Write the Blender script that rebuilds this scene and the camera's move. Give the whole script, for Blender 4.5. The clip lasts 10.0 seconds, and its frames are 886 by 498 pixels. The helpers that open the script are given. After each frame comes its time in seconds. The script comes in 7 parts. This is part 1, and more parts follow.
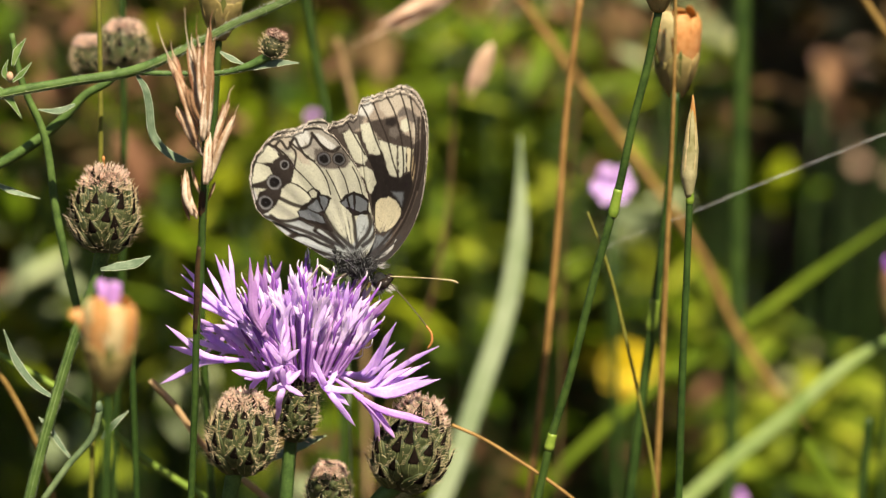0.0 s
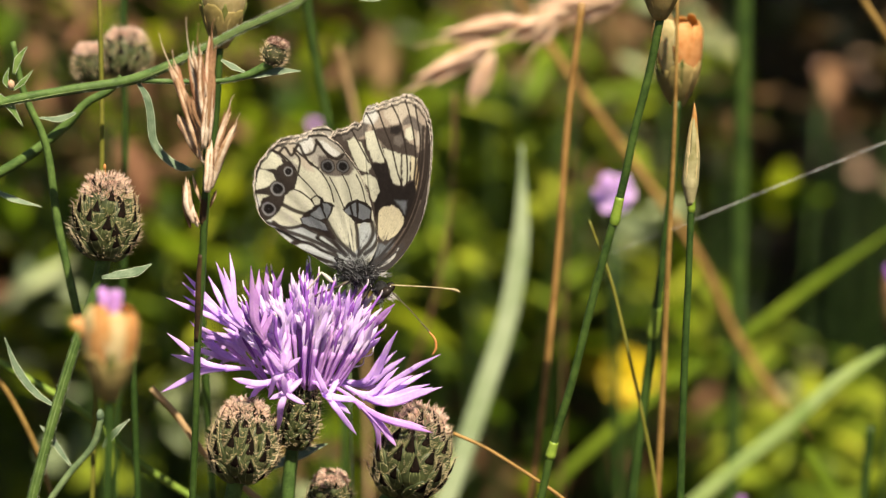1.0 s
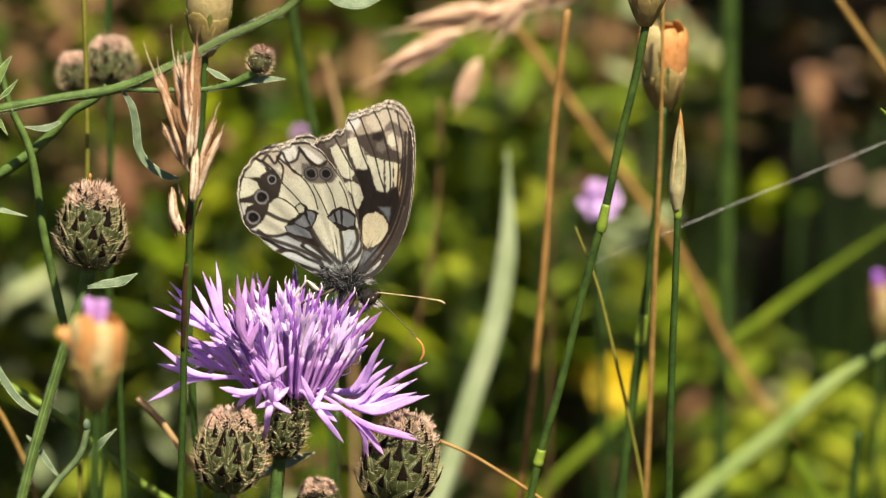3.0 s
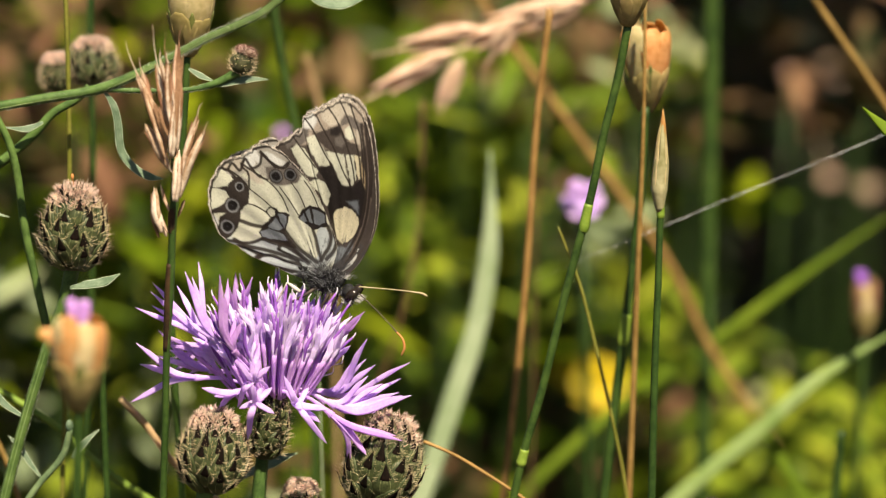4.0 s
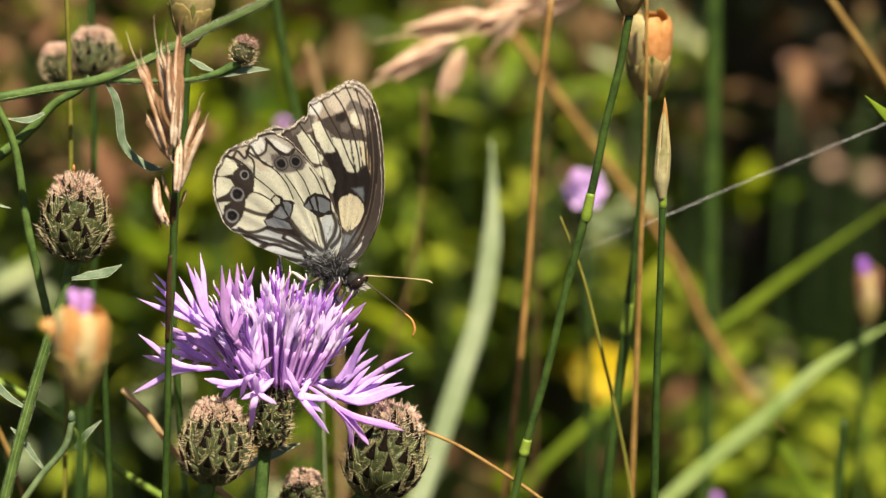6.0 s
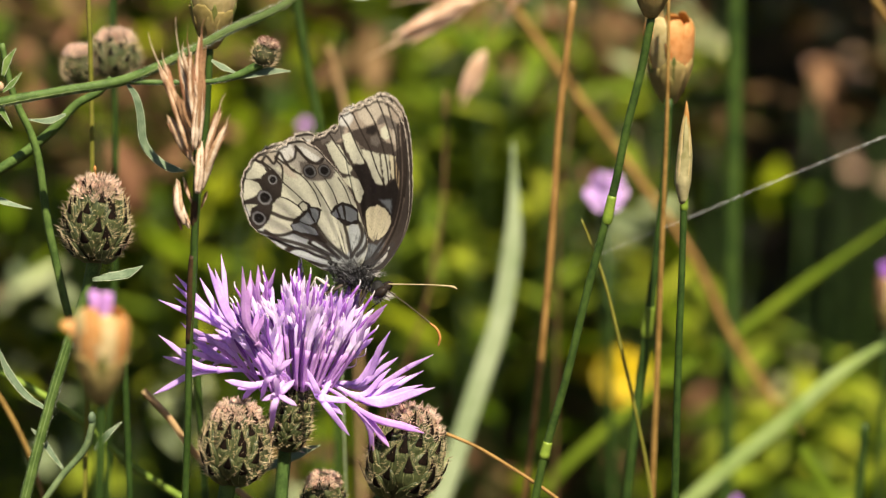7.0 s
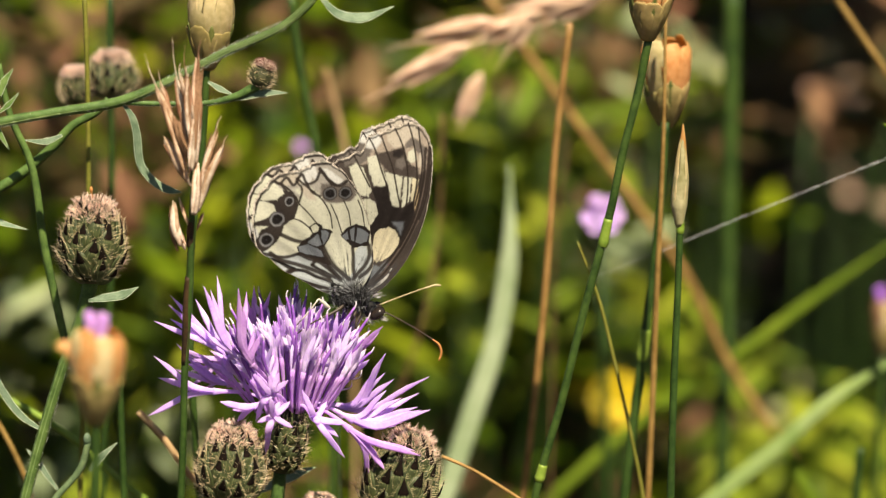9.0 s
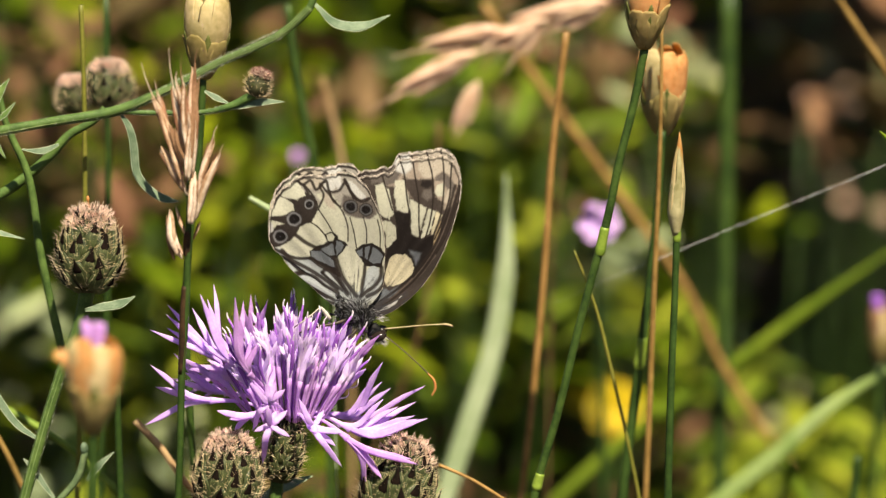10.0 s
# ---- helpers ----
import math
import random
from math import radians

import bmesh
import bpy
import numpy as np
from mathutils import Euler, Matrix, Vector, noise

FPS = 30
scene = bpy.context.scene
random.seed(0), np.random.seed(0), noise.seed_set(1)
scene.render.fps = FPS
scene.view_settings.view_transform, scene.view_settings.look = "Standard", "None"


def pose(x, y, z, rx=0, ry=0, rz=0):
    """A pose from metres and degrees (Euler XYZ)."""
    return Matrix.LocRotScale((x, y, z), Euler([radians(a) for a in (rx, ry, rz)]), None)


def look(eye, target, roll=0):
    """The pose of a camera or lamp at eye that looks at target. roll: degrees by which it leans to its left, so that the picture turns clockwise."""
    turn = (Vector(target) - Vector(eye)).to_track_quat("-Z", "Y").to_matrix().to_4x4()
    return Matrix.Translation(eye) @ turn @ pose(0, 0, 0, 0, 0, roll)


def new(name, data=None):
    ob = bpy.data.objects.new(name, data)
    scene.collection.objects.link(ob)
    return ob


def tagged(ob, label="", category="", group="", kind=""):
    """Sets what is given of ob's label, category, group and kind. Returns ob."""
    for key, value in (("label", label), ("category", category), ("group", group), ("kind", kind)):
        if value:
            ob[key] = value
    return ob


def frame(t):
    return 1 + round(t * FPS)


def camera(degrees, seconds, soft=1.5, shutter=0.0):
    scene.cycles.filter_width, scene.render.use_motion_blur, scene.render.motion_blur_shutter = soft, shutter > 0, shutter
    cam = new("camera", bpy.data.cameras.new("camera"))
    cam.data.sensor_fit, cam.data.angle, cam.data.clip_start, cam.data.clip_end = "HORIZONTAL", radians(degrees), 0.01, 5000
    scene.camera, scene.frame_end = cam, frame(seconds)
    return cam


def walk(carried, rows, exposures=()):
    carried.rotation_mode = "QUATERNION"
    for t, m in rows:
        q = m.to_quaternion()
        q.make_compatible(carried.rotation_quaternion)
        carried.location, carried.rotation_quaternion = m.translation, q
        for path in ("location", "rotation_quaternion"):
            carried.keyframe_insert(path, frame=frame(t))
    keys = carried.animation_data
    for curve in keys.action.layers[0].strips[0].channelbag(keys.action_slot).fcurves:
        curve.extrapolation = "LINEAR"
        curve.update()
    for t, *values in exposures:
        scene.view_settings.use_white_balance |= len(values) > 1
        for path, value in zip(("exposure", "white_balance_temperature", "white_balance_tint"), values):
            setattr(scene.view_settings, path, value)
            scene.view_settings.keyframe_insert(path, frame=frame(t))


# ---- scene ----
# camera: a long lens, held by hand, that pans a little
cam = camera(14, 10.0, soft=1.3)
cam.data.dof.use_dof = True
cam.data.dof.focus_distance = 0.507
cam.data.dof.aperture_fstop = 14.5
cam.data.dof.aperture_blades = 0
walk(cam, [
    (0, look((0.0000, -0.4940, 0.5230), (0.00000, 0.00000, 0.40000), -0.00)),
    (0.5, look((0.0000, -0.4938, 0.5230), (-0.00010, 0.00000, 0.40032), -0.09)),
    (1, look((0.0000, -0.4937, 0.5229), (-0.00019, 0.00000, 0.40119), 0.01)),
    (1.5, look((0.0000, -0.4935, 0.5229), (-0.00008, -0.00000, 0.40198), -0.05)),
    (2, look((0.0000, -0.4934, 0.5228), (0.00022, -0.00000, 0.40254), -0.03)),
    (2.5, look((0.0000, -0.4932, 0.5228), (0.00090, -0.00000, 0.40225), -0.12)),
    (4, look((0.0000, -0.4927, 0.5227), (0.00416, -0.00000, 0.40229), -0.24)),
    (4.5, look((0.0000, -0.4926, 0.5226), (0.00601, 0.00000, 0.40173), -0.25)),
    (5, look((0.0000, -0.4924, 0.5226), (0.00651, 0.00000, 0.40118), -0.38)),
    (5.5, look((0.0000, -0.4923, 0.5226), (0.00554, 0.00000, 0.40081), -0.42)),
    (7, look((0.0000, -0.4918, 0.5224), (0.00092, 0.00000, 0.40116), -0.33)),
    (7.5, look((0.0000, -0.4918, 0.5224), (0.00130, -0.00000, 0.40173), -0.19)),
    (8, look((0.0000, -0.4918, 0.5224), (0.00191, -0.00000, 0.40248), -0.08)),
    (8.5, look((0.0000, -0.4918, 0.5224), (0.00181, -0.00000, 0.40314), -0.17)),
    (9, look((0.0000, -0.4918, 0.5224), (0.00149, 0.00000, 0.40439), -0.08)),
    (9.5, look((0.0000, -0.4918, 0.5224), (0.00150, -0.00000, 0.40513), -0.05)),
    (10, look((0.0000, -0.4918, 0.5224), (0.00195, 0.00000, 0.40564), -0.16)),
], exposures=[(0, 1.34, 7300, 10), (10, 1.34, 7300, 10)])

# daylight: clear sky, high sun, a little to the right and before the flower
SUN = Vector((0.17, -0.47, 0.87)).normalized()
world = bpy.data.worlds.new("sky")
world.use_nodes = True
scene.world = world
sky = world.node_tree.nodes.new("ShaderNodeTexSky")
sky.sky_type, sky.sun_disc = "NISHITA", False
sky.sun_elevation = math.asin(SUN.z)
sky.sun_rotation = math.atan2(SUN.x, SUN.y)
back = world.node_tree.nodes["Background"]
back.inputs["Strength"].default_value = 0.036
world.node_tree.links.new(sky.outputs[0], back.inputs["Color"])
sun = new("sun", bpy.data.lights.new("sun", "SUN"))
sun.data.energy, sun.data.angle, sun.data.color = 5.0, radians(0.53), (1.0, 0.92, 0.78)
sun.matrix_world = look(SUN * 5, (0, 0, 0))


# ---------------------------------------------------------------- materials
def surface(name, c1, c2, scale=300, rough=0.55, trans=0.25, bump=0.3, glow=None, island=0.0, metal=0.0, contrast=(0.35, 0.65), sheen=0.0, spec=0.28):
    """A plant or soil surface: two colours mixed at two scales, relief, and light let through."""
    mat = bpy.data.materials.new(name)
    mat.use_nodes = True
    nt = mat.node_tree
    nodes, link = nt.nodes, nt.links.new
    bsdf, out = nodes["Principled BSDF"], nodes["Material Output"]
    co = nodes.new("ShaderNodeTexCoord")
    big, fine = nodes.new("ShaderNodeTexNoise"), nodes.new("ShaderNodeTexNoise")
    big.inputs["Scale"].default_value, big.inputs["Detail"].default_value = scale, 3
    fine.inputs["Scale"].default_value, fine.inputs["Detail"].default_value = scale * 7, 2
    link(co.outputs["Object"], big.inputs["Vector"])
    link(co.outputs["Object"], fine.inputs["Vector"])
    both = nodes.new("ShaderNodeMath")
    both.operation = "MULTIPLY_ADD"
    both.inputs[1].default_value = 0.35
    link(fine.outputs["Fac"], both.inputs[0])
    less = nodes.new("ShaderNodeMath")
    less.operation = "MULTIPLY"
    less.inputs[1].default_value = 0.65
    link(big.outputs["Fac"], less.inputs[0])
    link(less.outputs[0], both.inputs[2])
    ramp = nodes.new("ShaderNodeValToRGB")
    ramp.color_ramp.elements[0].position, ramp.color_ramp.elements[1].position = contrast
    ramp.color_ramp.elements[0].color, ramp.color_ramp.elements[1].color = (*c1, 1), (*c2, 1)
    link(both.outputs[0], ramp.inputs["Fac"])
    hsv = nodes.new("ShaderNodeHueSaturation")
    link(ramp.outputs["Color"], hsv.inputs["Color"])
    rnd = nodes.new("ShaderNodeNewGeometry") if island else nodes.new("ShaderNodeObjectInfo")
    rnd_out = rnd.outputs["Random Per Island"] if island else rnd.outputs["Random"]
    spread = nodes.new("ShaderNodeMapRange")
    k = island or 0.12
    spread.inputs["To Min"].default_value, spread.inputs["To Max"].default_value = 1 - k, 1 + k
    link(rnd_out, spread.inputs["Value"])
    link(spread.outputs[0], hsv.inputs["Value"])
    hue = nodes.new("ShaderNodeMapRange")
    hue.inputs["To Min"].default_value, hue.inputs["To Max"].default_value = 0.5 + k * 0.06, 0.5 - k * 0.06
    link(rnd_out, hue.inputs["Value"])
    link(hue.outputs[0], hsv.inputs["Hue"])
    link(hsv.outputs["Color"], bsdf.inputs["Base Color"])
    bsdf.inputs["Roughness"].default_value = rough
    bsdf.inputs["Metallic"].default_value = metal
    bsdf.inputs["Specular IOR Level"].default_value = spec
    bsdf.inputs["Sheen Weight"].default_value = sheen
    if bump:
        rise = nodes.new("ShaderNodeBump")
        rise.inputs["Strength"].default_value, rise.inputs["Distance"].default_value = bump, 0.0002
        link(both.outputs[0], rise.inputs["Height"])
        link(rise.outputs["Normal"], bsdf.inputs["Normal"])
    if trans:
        thin, mix = nodes.new("ShaderNodeBsdfTranslucent"), nodes.new("ShaderNodeMixShader")
        link(hsv.outputs["Color"], thin.inputs["Color"])
        mix.inputs["Fac"].default_value = trans
        link(bsdf.outputs[0], mix.inputs[1])
        link(thin.outputs[0], mix.inputs[2])
        link(mix.outputs[0], out.inputs["Surface"])
    return mat


def painted(name, layer, rough=0.6, trans=0.3, spec=0.12):
    """A surface whose own pattern of scales is stored on its points."""
    mat = bpy.data.materials.new(name)
    mat.use_nodes = True
    nodes, link = mat.node_tree.nodes, mat.node_tree.links.new
    bsdf, out = nodes["Principled BSDF"], nodes["Material Output"]
    at = nodes.new("ShaderNodeAttribute")
    at.attribute_name = layer
    grain = nodes.new("ShaderNodeTexNoise")
    grain.inputs["Scale"].default_value, grain.inputs["Detail"].default_value = 5000, 2
    co = nodes.new("ShaderNodeTexCoord")
    link(co.outputs["Object"], grain.inputs["Vector"])
    span = nodes.new("ShaderNodeMapRange")
    span.inputs["To Min"].default_value, span.inputs["To Max"].default_value = 0.8, 1.2
    link(grain.outputs["Fac"], span.inputs["Value"])
    hsv = nodes.new("ShaderNodeHueSaturation")
    link(at.outputs["Color"], hsv.inputs["Color"])
    link(span.outputs[0], hsv.inputs["Value"])
    link(hsv.outputs["Color"], bsdf.inputs["Base Color"])
    bsdf.inputs["Roughness"].default_value = rough
    bsdf.inputs["Specular IOR Level"].default_value = spec
    rise = nodes.new("ShaderNodeBump")
    rise.inputs["Strength"].default_value, rise.inputs["Distance"].default_value = 0.25, 0.0001
    link(grain.outputs["Fac"], rise.inputs["Height"])
    link(rise.outputs["Normal"], bsdf.inputs["Normal"])
    thin, mix = nodes.new("ShaderNodeBsdfTranslucent"), nodes.new("ShaderNodeMixShader")
    link(hsv.outputs["Color"], thin.inputs["Color"])
    mix.inputs["Fac"].default_value = trans
    link(bsdf.outputs[0], mix.inputs[1])
    link(thin.outputs[0], mix.inputs[2])
    link(mix.outputs[0], out.inputs["Surface"])
    return mat


STEM = surface("knapweed_stem", (0.028, 0.062, 0.012), (0.085, 0.15, 0.035), 500, 0.6, 0.1, 0.5)
STEM_GREY = surface("downy_stem", (0.06, 0.10, 0.045), (0.14, 0.20, 0.09), 500, 0.7, 0.1, 0.5)
LEAF = surface("knapweed_leaf", (0.075, 0.125, 0.07), (0.19, 0.255, 0.165), 450, 0.6, 0.25, 0.5)
LEAF_GREEN = surface("young_leaf", (0.07, 0.14, 0.03), (0.19, 0.29, 0.085), 450, 0.6, 0.3, 0.5)
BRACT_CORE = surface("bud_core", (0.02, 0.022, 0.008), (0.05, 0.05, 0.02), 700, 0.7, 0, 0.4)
FLORET_DEEP = surface("floret_deep", (0.58, 0.31, 0.72), (0.80, 0.54, 0.90), 350, 0.5, 0.6, 0.25)
BRACT = surface("bract_green", (0.016, 0.024, 0.008), (0.068, 0.082, 0.030), 600, 0.5, 0.1, 0.4)
BRACT_TIP = surface("bract_tip", (0.004, 0.003, 0.002), (0.014, 0.008, 0.006), 900, 0.9, 0.0, 0.3, spec=0.05)
BRACT_RIB = surface("bract_rib", (0.10, 0.115, 0.045), (0.20, 0.21, 0.10), 700, 0.55, 0.15, 0.2)
BRISTLE = surface("bristle", (0.62, 0.46, 0.26), (0.90, 0.78, 0.56), 900, 0.45, 0.45, 0)
TUFT_DARK = surface("bud_tuft_dark", (0.08, 0.03, 0.025), (0.22, 0.10, 0.08), 900, 0.6, 0.2, 0.2, island=0.3)
TUFT = surface("bud_tuft", (0.70, 0.50, 0.42), (0.94, 0.80, 0.68), 900, 0.6, 0.5, 0.2, island=0.3)
FLORET = surface("floret_lilac", (0.66, 0.43, 0.86), (0.88, 0.67, 0.98), 350, 0.5, 0.6, 0.25)
FLORET_PALE = surface("floret_pale", (0.78, 0.62, 0.93), (0.94, 0.83, 0.99), 350, 0.5, 0.6, 0.2)
STYLE = surface("white_style", (0.75, 0.66, 0.78), (0.9, 0.86, 0.9), 350, 0.5, 0.3, 0)
FLORET_DARK = surface("floret_dark", (0.20, 0.06, 0.36), (0.36, 0.15, 0.56), 350, 0.45, 0.3, 0.2)
CHAFF_PALE = surface("pale_chaff", (0.42, 0.27, 0.17), (0.90, 0.76, 0.62), 420, 0.5, 0.35, 0.4)
STRAW = surface("dry_straw", (0.16, 0.09, 0.024), (0.33, 0.20, 0.065), 260, 0.5, 0.15, 0.3)
CHAFF = surface("dry_chaff", (0.36, 0.20, 0.11), (0.78, 0.57, 0.41), 500, 0.5, 0.35, 0.4)
EAR_TAN = surface("ear_tan", (0.54, 0.34, 0.22), (0.86, 0.64, 0.48), 300, 0.5, 0.35, 0.3)
CHAFF_PINK = surface("pink_chaff", (0.17, 0.08, 0.04), (0.42, 0.24, 0.14), 420, 0.5, 0.3, 0.4)
GRASS_STEM = surface("grass_stem", (0.010, 0.029, 0.005), (0.042, 0.082, 0.014), 300, 0.5, 0.1, 0.2)
GRASS_NODE = surface("grass_node", (0.12, 0.20, 0.025), (0.24, 0.33, 0.05), 300, 0.4, 0.2, 0.2)
STEM_YELLOW = surface("yellow_stem", (0.10, 0.11, 0.015), (0.22, 0.21, 0.04), 300, 0.5, 0.2, 0.2)
SHEATH_DARK = surface("dark_sheath", (0.012, 0.008, 0.005), (0.05, 0.028, 0.012), 400, 0.6, 0.05, 0.2, spec=0.15)
PAPERY = surface("papery_bract", (0.54, 0.25, 0.07), (0.80, 0.49, 0.21), 160, 0.5, 0.55, 0.3)
PAPERY_PALE = surface("papery_pale", (0.44, 0.36, 0.15), (0.74, 0.62, 0.36), 160, 0.5, 0.5, 0.3)
HEAD_GREEN = surface("head_green", (0.05, 0.07, 0.015), (0.14, 0.15, 0.04), 200, 0.5, 0.2, 0.3)
HEAD_TAN = surface("head_tan", (0.30, 0.24, 0.085), (0.52, 0.40, 0.17), 160, 0.5, 0.5, 0.3)
BUD_GREEN = surface("slim_bud_green", (0.27, 0.25, 0.11), (0.52, 0.47, 0.27), 200, 0.5, 0.35, 0.3)
PINK = surface("pink_petal", (0.55, 0.25, 0.70), (0.75, 0.45, 0.85), 300, 0.5, 0.4, 0.2)
YELLOW = surface("yellow_petal", (0.50, 0.36, 0.01), (0.70, 0.52, 0.02), 200, 0.5, 0.35, 0.2)
BLADE = surface("grass_blade", (0.08, 0.15, 0.012), (0.20, 0.29, 0.03), 60, 0.45, 0.45, 0.2, island=0.45, spec=0.1)
BLADE_PALE = surface("pale_blade", (0.27, 0.36, 0.19), (0.45, 0.53, 0.34), 80, 0.5, 0.35, 0.2)
BLADE_BRIGHT = surface("bright_blade", (0.22, 0.33, 0.09), (0.40, 0.50, 0.20), 80, 0.5, 0.4, 0.2, spec=0.1)
# lighter copy of the herb leaf: sunlight is put into its colour
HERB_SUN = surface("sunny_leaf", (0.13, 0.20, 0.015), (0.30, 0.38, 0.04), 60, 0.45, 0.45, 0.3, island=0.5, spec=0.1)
BLADE_DRY = surface("dry_blade", (0.30, 0.19, 0.09), (0.50, 0.36, 0.19), 80, 0.6, 0.3, 0.3, island=0.4, spec=0.1)
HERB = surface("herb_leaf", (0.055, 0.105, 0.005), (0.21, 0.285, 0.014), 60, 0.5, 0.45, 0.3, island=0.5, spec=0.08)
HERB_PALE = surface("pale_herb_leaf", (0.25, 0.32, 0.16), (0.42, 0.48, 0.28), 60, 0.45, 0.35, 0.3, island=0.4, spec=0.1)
HERB_DRY = surface("dead_leaf", (0.085, 0.047, 0.02), (0.23, 0.14, 0.07), 60, 0.6, 0.25, 0.3, island=0.5, spec=0.1)
# two pale tones that stand in for blurred sun highlights
GLINT_GREEN = surface("green_glint", (0.24, 0.27, 0.10), (0.46, 0.46, 0.26), 60, 0.4, 0.3, 0.3, island=0.4, spec=0.15)
GLINT_BROWN = surface("brown_glint", (0.28, 0.18, 0.12), (0.48, 0.33, 0.25), 60, 0.45, 0.3, 0.3, island=0.4, spec=0.15)
SOIL = surface("soil", (0.014, 0.009, 0.005), (0.045, 0.028, 0.017), 18, 0.9, 0, 0.8)
FUR = surface("grey_fur", (0.05, 0.052, 0.058), (0.24, 0.245, 0.26), 700, 0.7, 0.05, 0, island=0.5)
FUR_PALE = surface("pale_fur", (0.30, 0.29, 0.28), (0.55, 0.54, 0.52), 900, 0.7, 0.3, 0, island=0.4)
BODY = surface("butterfly_body", (0.005, 0.005, 0.005), (0.018, 0.018, 0.02), 900, 0.8, 0, 0.5)
EYE = surface("insect_eye", (0.008, 0.006, 0.006), (0.02, 0.015, 0.012), 900, 0.15, 0, 0)
LEG = surface("insect_leg", (0.018, 0.014, 0.012), (0.06, 0.045, 0.032), 900, 0.5, 0, 0.2)
ANTENNA = surface("antenna", (0.012, 0.009, 0.007), (0.05, 0.036, 0.024), 1500, 0.5, 0, 0.2)
ANTENNA_PALE = surface("pale_antenna", (0.22, 0.17, 0.08), (0.48, 0.40, 0.24), 1500, 0.5, 0.1, 0.2)
LEG_PALE = surface("pale_leg", (0.42, 0.38, 0.32), (0.62, 0.58, 0.52), 900, 0.5, 0.1, 0.2)
CLUB = surface("antenna_club", (0.40, 0.16, 0.05), (0.55, 0.26, 0.08), 900, 0.5, 0.1, 0.2)
SILK = surface("silk", (0.6, 0.62, 0.65), (0.9, 0.9, 0.9), 900, 0.25, 0.2, 0)
WING = painted("wing_scales", "scales", 0.65, 0.28)
RIDGE = surface("stem_ridge", (0.13, 0.21, 0.06), (0.25, 0.33, 0.14), 500, 0.6, 0.2, 0.3)
HAIR = surface("stem_down", (0.45, 0.5, 0.38), (0.65, 0.68, 0.55), 900, 0.6, 0.3, 0)
LEAF_RIM = surface("leaf_rim", (0.30, 0.37, 0.24), (0.50, 0.56, 0.42), 900, 0.6, 0.3, 0)


# ---------------------------------------------------------------- building tools
def spline(pts, n):
    """n + 1 points along a smooth line through pts, and their parameters from 0 to 1."""
    p = np.array(pts, float)
    if len(p) == 2:
        u = np.linspace(0, 1, n + 1)
        return p[0] + (p[1] - p[0]) * u[:, None], u
    h = np.maximum(np.linalg.norm(np.diff(p, axis=0), axis=1), 1e-9)
    d = np.diff(p, axis=0) / h[:, None]
    m = np.vstack([d[:1], (d[:-1] * h[1:, None] + d[1:] * h[:-1, None]) / (h[:-1] + h[1:])[:, None], d[-1:]])
    u = np.linspace(0, len(p) - 1, n + 1)
    i = np.minimum(u.astype(int), len(p) - 2)
    f, k = (u - i)[:, None], h[i][:, None]
    c = (2 * f ** 3 - 3 * f ** 2 + 1) * p[i] + (f ** 3 - 2 * f ** 2 + f) * k * m[i] + (3 * f ** 2 - 2 * f ** 3) * p[i + 1] + (f ** 3 - f ** 2) * k * m[i + 1]
    return c, u / (len(p) - 1)


